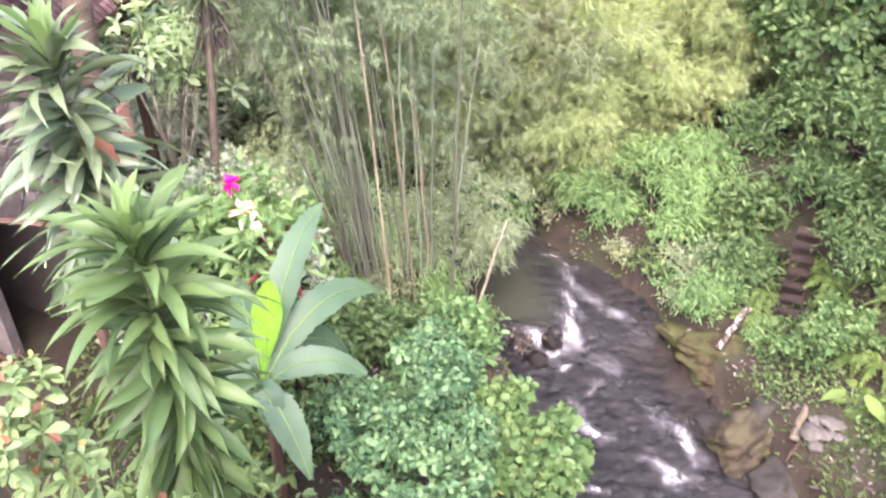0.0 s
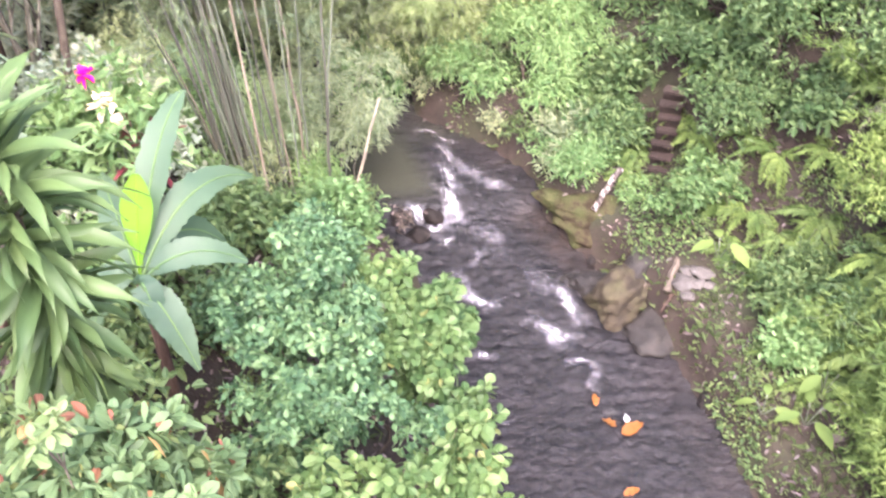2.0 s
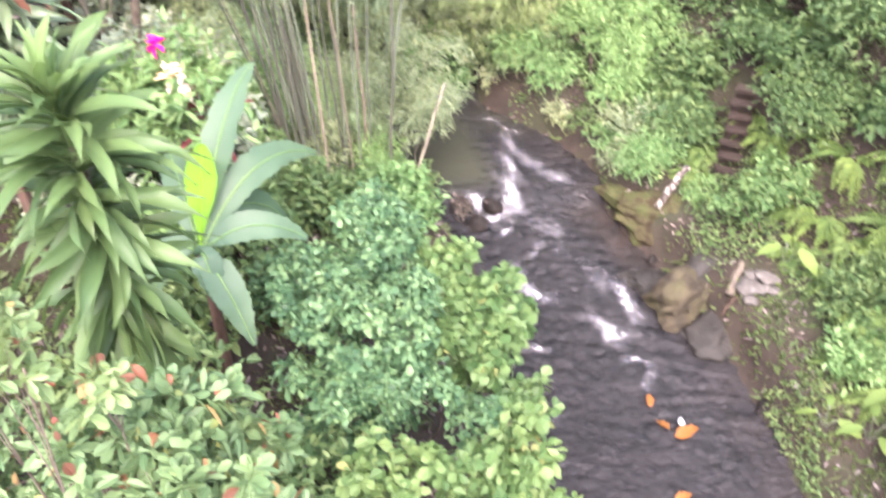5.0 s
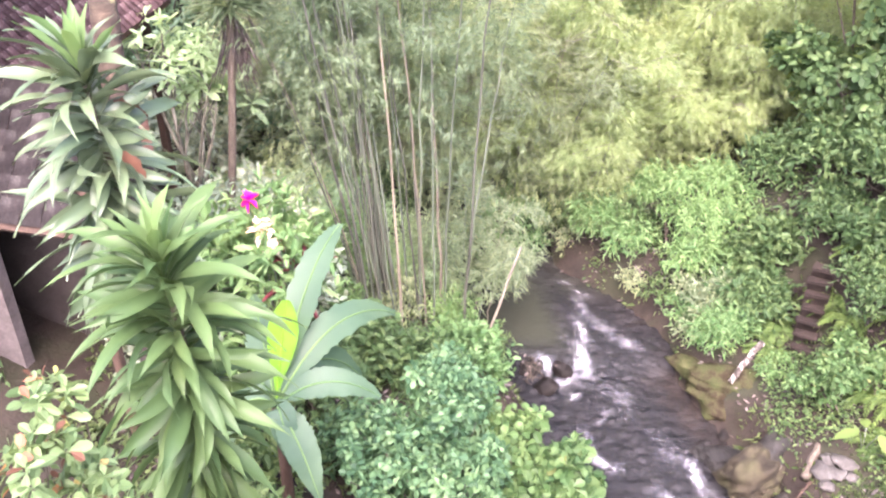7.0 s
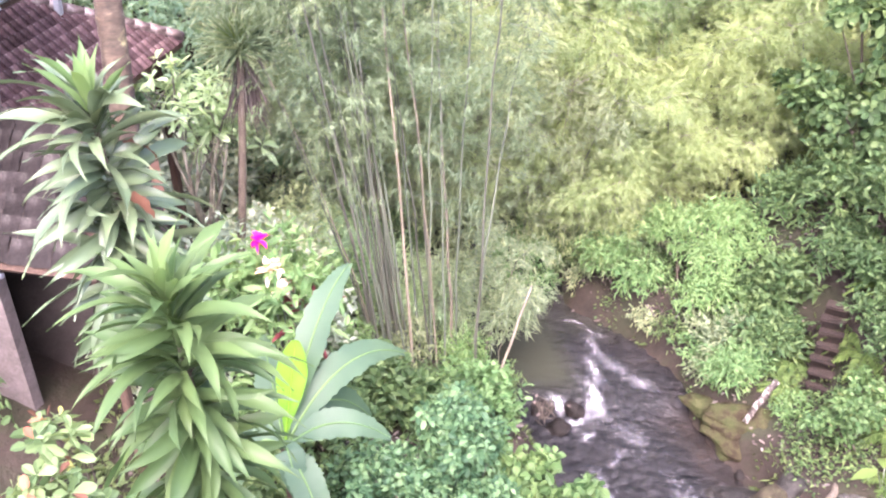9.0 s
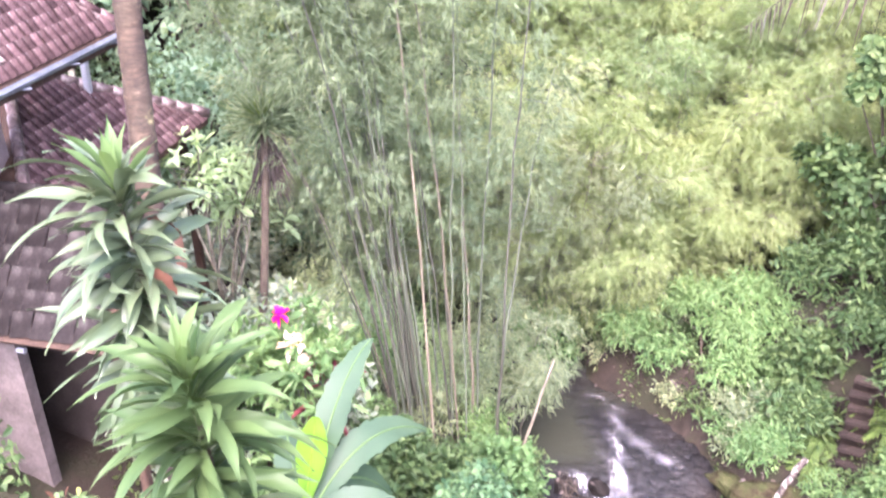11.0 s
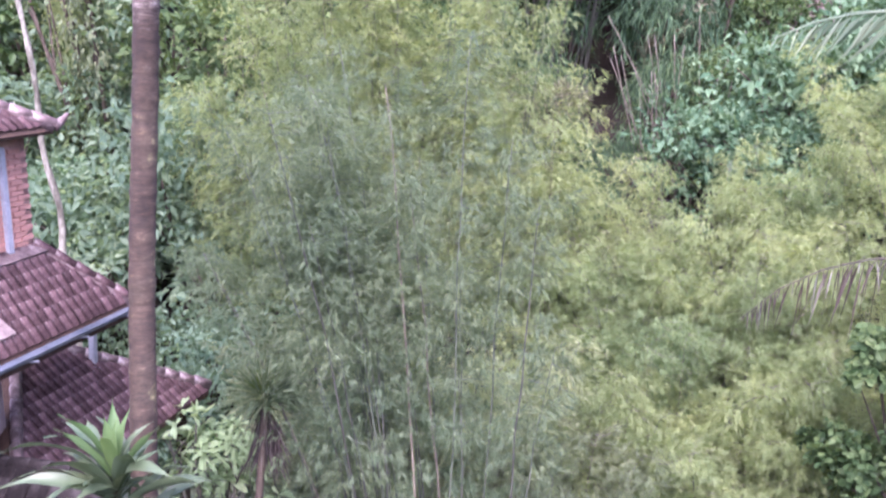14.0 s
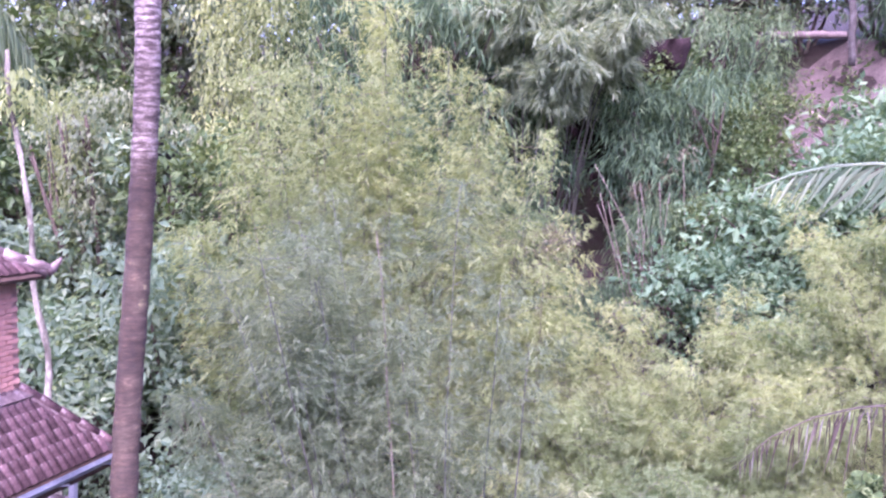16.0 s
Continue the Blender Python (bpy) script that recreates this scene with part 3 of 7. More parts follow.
def sheet(b, xs, ys):
    gx, gy = np.meshgrid(xs, ys)
    v = np.stack([gx, gy, land(gx, gy)], -1).reshape(-1, 3)
    n, m = len(xs), len(ys)
    i = (np.arange(m - 1)[:, None] * n + np.arange(n - 1)[None]).ravel()
    return b.add(v, np.stack([i, i + 1, i + n + 1, i + n], -1))


xs = np.concatenate([[-900, -400, -180, -90, -60, -45, -36], np.arange(-30, -10, 1.0), np.arange(-10, 12, 0.16), np.arange(12, 34, 1.0), [36, 45, 60, 90, 180, 400, 900]])
ys = np.concatenate([[-900, -400, -180, -90, -60, -40, -25, -16, -10, -6, -3], np.arange(-1, 19, 0.16), np.arange(19, 48, 0.8), [50, 60, 80, 120, 250, 500, 900]])
ground = new("ground", sheet(Build(), xs, ys).mesh("ground", M_SOIL, True))
tagged(ground, "brown earth banks and hillside with patches of moss", "ground", kind="structure")

# the river, ripples running across the stream
WAVES = [(rng.normal(0.25, 1.15), 0.085 * 4.6 ** (rng.random() ** 1.4), rng.uniform(0, 6)) for k in range(54)]


def stillness(gx, gy):
    """One in the pool above the fall, nought in the running water."""
    return smooth(11.75, 12.5, gy) * (1 - smooth(1.55, 2.15, gx + 0.2 * (gy - 12.5))) + 0.55 * smooth(13.2, 14.0, gy) * smooth(1.5, 2.1, gx)


def surface(gx, gy):
    rip = np.zeros_like(gx)
    for k, (a, wl, ph) in enumerate(WAVES):
        w = np.sin(2 * np.pi / wl * (np.cos(a) * gy + np.sin(a) * gx) + ph + 2.0 * np.sin(2.6 * gx + 0.9 * gy + k) + 1.7 * np.sin(2.2 * gy - 1.1 * gx + 2 * k))
        rip += 0.0115 * wl * (w + 0.4 * w * w)
    patchy = 0.75 + 0.35 * np.sin(2.3 * gx + 1.1 * gy) * np.sin(1.9 * gy - 0.8 * gx)
    calm = patchy * (1 - 0.93 * np.clip(stillness(gx, gy), 0, 1)) + 0.7 * np.exp(-((gx - 2.0) ** 2 + (gy - 11.6) ** 2) / 0.5) + 0.5 * np.exp(-((gx - 3.2) ** 2 + (gy - 9.0) ** 2) / 0.8)
    return rip * calm + 0.12 * smooth(11.5, 11.95, gy) - 0.02


river = Build()
flat = []
for x0, x1, y0, y1, st in ((-2.5, 6.2, 2.4, 15.6, 0.04), (-9.0, -2.46, 12.0, 15.6, 0.12), (0.0, 7.5, -60.0, 2.7, 0.25)):
    gx, gy = np.meshgrid(np.arange(x0, x1, st), np.arange(y0, y1, st))
    n, m = gx.shape[1], gx.shape[0]
    i = (np.arange(m - 1)[:, None] * n + np.arange(n - 1)[None]).ravel()
    quads = np.stack([i, i + 1, i + n + 1, i + n], -1)
    lft, rgt, rch = shore(gx, gy)
    wet = (np.minimum(np.maximum(lft, rgt), rch) < 0.2).ravel()
    river.add(np.stack([gx, gy, surface(gx, gy)], -1), quads[wet[quads].any(1)])
    flat.append(np.stack([gx.ravel(), gy.ravel(), rgt.ravel()], -1))
flat = np.concatenate(flat)
stream = river.mesh("water", M_WATER, True)
for name_, value in (("still", np.clip(stillness(flat[:, 0], flat[:, 1]), 0, 1)),
                     ("shoal", np.clip(0.8 * smooth(-0.8, -0.1, flat[:, 2]) * (0.2 + 0.65 * smooth(9.0, 9.8, flat[:, 1]) * (1 - smooth(11.0, 11.8, flat[:, 1]))), 0, 1))):
    stream.attributes.new(name_, "FLOAT", "POINT").data.foreach_set("value", value.astype(np.float32))
water = new("water", stream)
tagged(water, "dark brown rippling stream water running over stones", "river", kind="structure")

# ---- white water ----


def foam(cx, cy, length, width, turn, rise, force):
    """A patch of broken white water along its own flow, humped and torn at its edge."""
    nu, nv = 26, 14
    u, v = np.meshgrid(np.linspace(-1, 1, nu), np.linspace(-1, 1, nv))
    c, s = math.cos(radians(turn)), math.sin(radians(turn))
    px_, py_ = u * length / 2, v * width / 2 * (1 + 0.3 * np.sin(3 * u + cx * 5)) + 0.15 * width * np.sin(2.5 * u + cy)
    x, y = cx + px_ * c - py_ * s, cy + px_ * s + py_ * c
    edge = np.clip(1 - np.sqrt(u * u + v * v), 0, 1)
    z = surface(x, y) + 0.012 + rise * edge
    i = (np.arange(nv - 1)[:, None] * nu + np.arange(nu - 1)[None]).ravel()
    me = Build().add(np.stack([x, y, z], -1), np.stack([i, i + 1, i + nu + 1, i + nu], -1)).mesh("foam", M_FOAM, True)
    me.attributes.new("edge", "FLOAT", "POINT").data.foreach_set("value", (edge * force).ravel().astype(np.float32))
    flow = np.stack([px_ * 9 + cx * 7, py_ * 26 + cy * 3, 0 * px_ + cx], -1)
    me.attributes.new("along", "FLOAT_VECTOR", "POINT").data.foreach_set("vector", flow.ravel().astype(np.float32))
    tagged(new("foam", me), "white broken water on the dark stream", "foam", group="foam on the stream", kind="structure")


for spec in ((1.5, 11.76, 0.55, 0.3, 100, 0.08, 1.2), (2.08, 11.85, 1.1, 0.5, 78, 0.1, 1.25), (2.2, 12.5, 1.0, 0.4, 82, 0.03, 0.8), (2.32, 13.1, 1.0, 0.3, 100, 0.01, 0.5), (1.75, 11.42, 1.0, 0.28, 14, 0.03, 1.0),
             (1.92, 11.12, 0.4, 0.26, 30, 0.03, 0.9), (2.9, 12.2, 0.7, 0.3, 130, 0.03, 0.7), (2.6, 12.6, 0.9, 0.3, 120, 0.01, 0.4), (2.15, 9.74, 0.8, 0.34, -30, 0.05, 1.05), (2.0, 10.15, 0.7, 0.3, 110, 0.02, 0.55),
             (3.48, 9.42, 1.0, 0.36, 112, 0.06, 1.15), (3.1, 8.92, 0.9, 0.42, 140, 0.04, 0.95), (3.4, 8.3, 0.5, 0.16, -15, 0.03, 0.85), (3.5, 8.0, 0.5, 0.22, 60, 0.01, 0.55), (2.05, 8.62, 0.4, 0.2, -20, 0.03, 0.85),
             (2.0, 13.9, 0.5, 0.12, -20, 0.02, 0.9), (2.3, 13.6, 0.5, 0.1, -35, 0.01, 0.7), (2.33, 5.25, 0.5, 0.28, 15, 0.05, 1.0), (3.35, 5.0, 0.6, 0.12, -5, 0.03, 0.75), (3.9, 5.0, 0.4, 0.14, 20, 0.02, 0.6),
             (2.6, 11.0, 1.2, 0.4, 105, 0.01, 0.32), (3.1, 10.0, 0.9, 0.35, 110, 0.01, 0.3), (2.1, 7.4, 0.3, 0.14, 30, 0.02, 0.5), (2.3, 10.6, 0.5, 0.2, 70, 0.02, 0.45)):
    foam(*spec)


# ---- stones, logs and steps ----


def boulder(name, centre, size, seed, mat, label, turn=0, cuts=3, group=""):
    bm = bmesh.new()
    bmesh.ops.create_icosphere(bm, subdivisions=cuts, radius=1)
    r = np.random.default_rng(seed + 500)
    faces = [Vector(d) for d in ball(r, 11)]
    depth = r.uniform(0.62, 0.95, 11)
    for v in bm.verts:
        d = v.co.normalized()
        # broken along a few planes, then weathered
        k = min([1.12] + [h / max(d.dot(f), 0.05) for f, h in zip(faces, depth)])
        q = d * 1.3 + Vector((seed * 3.1, seed * 1.7, seed))
        k *= 1 + 0.22 * noise.noise(q) + 0.2 * noise.noise(q * 2.6) + 0.09 * noise.noise(q * 6) + 0.05 * noise.noise(q * 14)
        v.co = d * k
        v.co = Vector((v.co.x * size[0], v.co.y * size[1], v.co.z * size[2]))
    me = bpy.data.meshes.new(name)
    bm.to_mesh(me)
    bm.free()
    me.polygons.foreach_set("use_smooth", [True] * len(me.polygons))
    me.materials.append(mat)
    ob = new(name, me)
    ob.matrix_basis = pose(*centre, 0, 0, turn)
    return tagged(ob, label, "rock", group)


boulder("boulder", (4.3, 9.36, 0.1), (0.78, 0.48, 0.44), 1, M_MOSS, "large brown mossy boulder at the water's edge", 42, 5)
boulder("boulder", (3.95, 9.75, -0.06), (0.5, 0.32, 0.2), 12, M_ROCK, "low broken brown slab beside the boulder", -20, 5)
boulder("boulder", (4.65, 9.8, 0.2), (0.48, 0.36, 0.3), 2, M_ROCK, "wet grey brown boulder beside the stream", 60, 4)
boulder("boulder", (4.6, 8.72, 0.0), (0.5, 0.42, 0.2), 3, M_ROCK, "low wet grey rock at the stream's edge", 10, 4)
boulder("boulder", (4.4, 11.05, 0.22), (0.95, 0.58, 0.4), 7, M_MOSSBANK, "flat yellow-green mossy rock on the bank", -28, 5)
boulder("boulder", (4.62, 10.5, 0.15), (0.5, 0.4, 0.2), 5, M_ROCK, "low brown wet rock on the bank", 0)
boulder("boulder", (5.55, 9.05, 0.32), (0.4, 0.22, 0.24), 6, M_ROCK, "grey rock on the earth bank", 30)
boulder("boulder", (7.1, 9.9, 0.75), (0.5, 0.4, 0.42), 8, M_ROCK, "large pale grey rock under the bank plants", 15)
boulder("boulder", (1.79, 11.62, 0.06), (0.15, 0.2, 0.17), 9, M_WET, "black wet rock parting the rapid", 0)
boulder("boulder", (1.25, 11.72, 0.0), (0.2, 0.16, 0.16), 10, M_WET, "small black wet rock in the rapid", 0)
boulder("boulder", (1.5, 11.3, 0.0), (0.26, 0.2, 0.18), 11, M_WET, "dark wet rock at the stream's edge", 40)
for k, (x, y, s) in enumerate([(5.02, 9.0, 0.17), (5.2, 8.95, 0.13), (5.12, 9.17, 0.12), (5.3, 9.12, 0.15), (4.98, 8.8, 0.1), (5.35, 8.9, 0.1)]):
    boulder("stone", (x, y, ground_at(x, y) + s * 0.3), (s * 1.25, s * 0.85, s * 0.5), 20 + k, M_PALESTONE, "pale pinkish broken stone on the bank", 40 * k, 3, "pale stones by the log")
for k in range(9):
    y = rng.uniform(4.6, 13.6)
    x = np.interp(y, Y_EDGE, X_RIGHT) + rng.uniform(-0.12, 0.1)
    s = rng.uniform(0.07, 0.17)
    boulder("stone", (x, y, 0.02), (s * 1.4, s, s * 0.7), 40 + k, M_WET, "small dark wet stone at the water's edge", 30 * k, 2, "stones along the water")


def log(name, a, b, r0, r1, mat, label, bend=(0, 0, 0.03), sides=10):
    pts = curve(a, b, 0, bend, 9)
    pts = pts + 0.25 * r0 * np.sin(np.arange(9)[:, None] * [1.9, 2.3, 3.1])
    ob = new(name, tube(Build(), pts, np.linspace(r0, r1, 9), sides).mesh(name, mat, True))
    return tagged(ob, label, "log" if r0 > 0.04 else "stick")


log("log", (4.78, 8.98, 0.5), (5.25, 9.72, 0.62), 0.07, 0.05, M_PALEWOOD, "broken brown log lying on the stones")
log("log", (4.22, 10.86, 0.52), (4.72, 11.25, 0.98), 0.045, 0.05, M_LOG, "short pale weathered log on the bank")
log("stick", (0.4, 11.2, 0.5), (1.05, 12.0, 2.22), 0.024, 0.017, M_CULM_B, "bare pale bamboo pole leaning over the stream")
log("branch", (4.9, 8.95, 0.55), (4.62, 8.75, 0.35), 0.03, 0.015, M_WOOD, "broken brown branch on the stones")


def steps():
    """Worn stone steps going up the bank."""
    ob = thing("stone_stairs", (0, 0, 0), "worn reddish brown stone steps up the earth bank", "stairs")
    a, b = np.array([5.36, 11.28, 0.74]), np.array([5.74, 12.05, 1.68])
    run = b - a
    turn = math.degrees(math.atan2(run[1], run[0])) - 90
    for k in range(7):
        bm = bmesh.new()
        bmesh.ops.create_cube(bm, size=1)
        for v in bm.verts:
            v.co = Vector((v.co.x * 0.36, v.co.y * 0.19, v.co.z * 0.055 + 0.1))
        back = bmesh.ops.create_cube(bm, size=1)["verts"]
        for v in back:
            v.co = Vector((v.co.x * 0.34, v.co.y * 0.12 + 0.09, v.co.z * 0.3 - 0.07))
        bmesh.ops.bevel(bm, geom=bm.edges[:], offset=0.02, segments=2, affect="EDGES")
        for v in bm.verts:
            v.co += Vector((noise.noise(v.co * 5 + Vector((k, 0, 0))), noise.noise(v.co * 5 + Vector((0, k, 0))), noise.noise(v.co * 6 + Vector((0, 0, k))))) * 0.035
        me = bpy.data.meshes.new("step")
        bm.to_mesh(me)
        bm.free()
        me.materials.append(M_STEP)
        p = a + run * k / 6
        part("step", me, ob, at=pose(*p, rng.uniform(-2, 2), rng.uniform(-3, 3), turn + rng.uniform(-4, 4)))


steps()


# ---- plants ----


def strip_leaf(name, length, width, bend, mat, segs=7, power=0.75, fold=0.18, ripple=0.0, torn=0.0, seed=0):
    """One long leaf along +x, bending downwards, folded on its midrib."""
    r = np.random.default_rng(seed)
    s = np.linspace(0, 1, segs + 1)
    ang = -radians(bend) * s ** 1.3
    step = length / segs
    x = np.concatenate([[0], np.cumsum(np.cos(ang[:-1]) * step)])
    z = np.concatenate([[0], np.cumsum(np.sin(ang[:-1]) * step)])
    w = width / 2 * np.sin(np.pi * np.clip(s * 0.97 + 0.02, 0, 1) ** power) + 0.006
    w = w * (1 - torn * r.random(segs + 1))
    up = np.stack([-np.sin(ang), 0 * ang, np.cos(ang)], -1)
    mid = np.stack([x, 0 * x, z], -1)
    lift = fold * w + ripple * np.sin(s * 19 + seed)
    lf = mid + [0, 1, 0] * w[:, None] + up * lift[:, None]
    rt = mid - [0, 1, 0] * w[:, None] + up * (fold * w + ripple * np.sin(s * 17 + 2 + seed))[:, None]
    k = segs + 1
    j = np.arange(segs)
    f = np.concatenate([np.stack([j, j + 1, k + j + 1, k + j], -1), np.stack([j + 1, j, 2 * k + j, 2 * k + j + 1], -1)])
    return Build().add(np.concatenate([mid, lf, rt]), f).mesh(name, mat, True)


def lance(name, length, width, rise, fall, mat, seed, segs=12):
    """A strap leaf along +x: narrow at its root, broadest past the middle, arching over, channelled, its tip turned down."""
    r = np.random.default_rng(seed)
    s = np.linspace(0, 1, segs + 1)
    ang = radians(rise) - radians(rise + fall) * s ** 1.25
    step = length / segs
    x = np.concatenate([[0], np.cumsum(np.cos(ang[:-1]) * step)])
    z = np.concatenate([[0], np.cumsum(np.sin(ang[:-1]) * step)])
    w = width / 2 * (0.3 * (1 - s) + 0.88 * np.sin(np.pi * s ** 0.95) ** 0.8) * np.clip((1 - s) * 3.2, 0, 1) ** 0.9
    up = np.stack([-np.sin(ang), 0 * ang, np.cos(ang)], -1)
    mid = np.stack([x, 0.03 * length * np.sin(2.2 * s + seed), z], -1)
    roll_ = 0.5 * (r.random() - 0.5) * s[:, None]
    cols = []
    for q, lift in ((-1, 0.34), (-0.5, 0.1), (0, 0.0), (0.5, 0.1), (1, 0.34)):
        wave = 0.006 * np.sin(s * 14 + seed + 2 * q) * abs(q)
        cols.append(mid + ([0, 1, 0] * (w * q)[:, None]) + up * (lift * w + wave)[:, None] + up * (roll_ * (w * q)[:, None]))
    k = segs + 1
    j = np.arange(segs)
    f = np.concatenate([np.stack([c * k + j, c * k + j + 1, (c + 1) * k + j + 1, (c + 1) * k + j], -1) for c in range(4)])
    return Build().add(np.concatenate(cols), f).mesh(name, mat, True)


def dracaena(top, foot, count, reach, label, seed, tilts, size=1.0, grown=None, heart=9):
    """A stem clothed with strap leaves: a loose upright heart, arching leaves below it, then hanging ones."""
    r = np.random.default_rng(seed)
    grown = grown or L_DRAC
    top = np.asarray(top, float)
    base = np.array([*foot, ground_at(*foot) - 0.1])
    ob = thing("corn_plant", (0, 0, 0), label, "plant", "corn plants")
    stem = curve(base, top - [0, 0, 0.12], 0, (0.08, 0.05, 0), 12)
    part("stem", tube(Build(), stem, np.linspace(0.05, 0.02, 12), 8).mesh("stem", M_BARK, True), ob, "grey ringed stem")
    young = [lance("leaf", ln, 0.092, 4, b, L_DRACTOP, b) for ln, b in ((0.52, 12), (0.58, 25), (0.5, 40))]
    mid = [lance("leaf", ln, w_, ri, fa, grown, k) for k, (ln, w_, ri, fa) in enumerate(((0.64, 0.09, 12, 40), (0.73, 0.098, 15, 56), (0.68, 0.086, 10, 72), (0.6, 0.1, 8, 50), (0.77, 0.094, 18, 64)))]
    old = [lance("leaf", ln, 0.094, 4, fa, grown, 10 + fa) for ln, fa in ((0.7, 50), (0.64, 36), (0.74, 26))]
    for k in range(count):
        s = k / (count - 1)
        p = top - np.array([0, 0, reach * s ** 1.1])
        turn = k * 137.5 + r.normal(0, 12)
        if k < heart:
            me, tilt = young[r.integers(3)], np.interp(k / heart, [0, 1], [86, 52]) + r.normal(0, 5)
        else:
            me = (mid if s < 0.6 else old)[r.integers(3 if s >= 0.6 else 5)]
            tilt = np.interp(s, [0, 0.12, 0.35, 0.7, 1], tilts) + r.normal(0, 17)
        sc = r.uniform(0.68, 1.15) * size
        part("leaf", me, ob, at=pose(*p, 0, 0, turn) @ pose(0, 0, 0, r.normal(0, 30), -tilt, r.normal(0, 14)) @ Matrix.Scale(sc, 4))
    return ob


def clusters(r, lumps, count):
    """Breaks each lump into a core and smaller bunches standing out of it, dark hollows between."""
    out = [np.concatenate([q[:3], q[3:] * 0.72]) for q in lumps]
    for q in lumps:
        d = ball(r, count)
        d[:, 2] = np.abs(d[:, 2]) * 0.9 + 0.05
        for k in range(count):
            out.append(np.concatenate([q[:3] + d[k] * q[3:] * r.uniform(0.7, 1.08), q[3:] * r.uniform(0.2, 0.42)]))
    return np.array(out)


def shrub(name, place, lumps, mat, twigs, per, size, label, category="shrub", group="", ratio=0.5, twig=0.22, stems=6, stem_r=0.02, bark=None, seed=0, clump=0, split=False, whorl=0, tips=None, share=0.0, **more):
    """Stems out of the ground into a leafy crown; lumps are given from the foot."""
    r = np.random.default_rng(seed)
    ob = thing(name, place, label, category, group)
    b = Build()
    lumps = np.asarray(lumps, float)
    leaves = clusters(r, lumps, clump) if clump else lumps
    for k in range(stems):
        lump = lumps[k % len(lumps)]
        end = lump[:3] + ball(r, 1)[0] * lump[3:] * 0.55
        pts = curve([r.normal(0, 0.06), r.normal(0, 0.06), -0.15], end, 0, r.normal(0, 0.12, 3) * [1, 1, 0], 7)
        if split:
            part("stem", tube(Build(), pts, np.linspace(stem_r, stem_r * 0.35, 7), 6).mesh("stem", bark or M_BARK, True), ob)
            continue
        tube(b, pts, np.linspace(stem_r, stem_r * 0.35, 7), 6)
        for _ in range(3):
            e2 = lump[:3] + ball(r, 1)[0] * lump[3:] * 0.85
            tube(b, curve(pts[r.integers(3, 6)], e2, 0, (0, 0, 0.05), 5), np.linspace(stem_r * 0.5, stem_r * 0.15, 5), 5)
    if not split:
        part("trunk", b.mesh("trunk", bark or M_BARK, True), ob)
    if whorl:
        young = Build() if tips else None
        part("crown", whorls(Build(), r, leaves, twigs, whorl, size, ratio, young, share, **more).mesh("crown", mat), ob)
        if young and young.n:
            part("young_leaves", young.mesh("young_leaves", tips), ob, "orange-red young leaves")
        return ob
    part("crown", leafy(Build(), r, leaves, twigs, per, size, ratio, twig, **more).mesh("crown", mat), ob)
    return ob


def slivers(b, base, way, normal, length, width):
    """Narrow leaves, one sharp triangle each."""
    way = unit(way)
    side = unit(np.cross(way, normal))
    length, width = np.asarray(length)[:, None], np.asarray(width)[:, None]
    mid = base + way * length * 0.12
    v = np.stack([mid - side * width / 2, mid + side * width / 2, base + way * length - [0, 0, 0.12] * length], 1)
    return b.add(v, np.arange(len(base))[:, None] * 3 + [0, 1, 2])


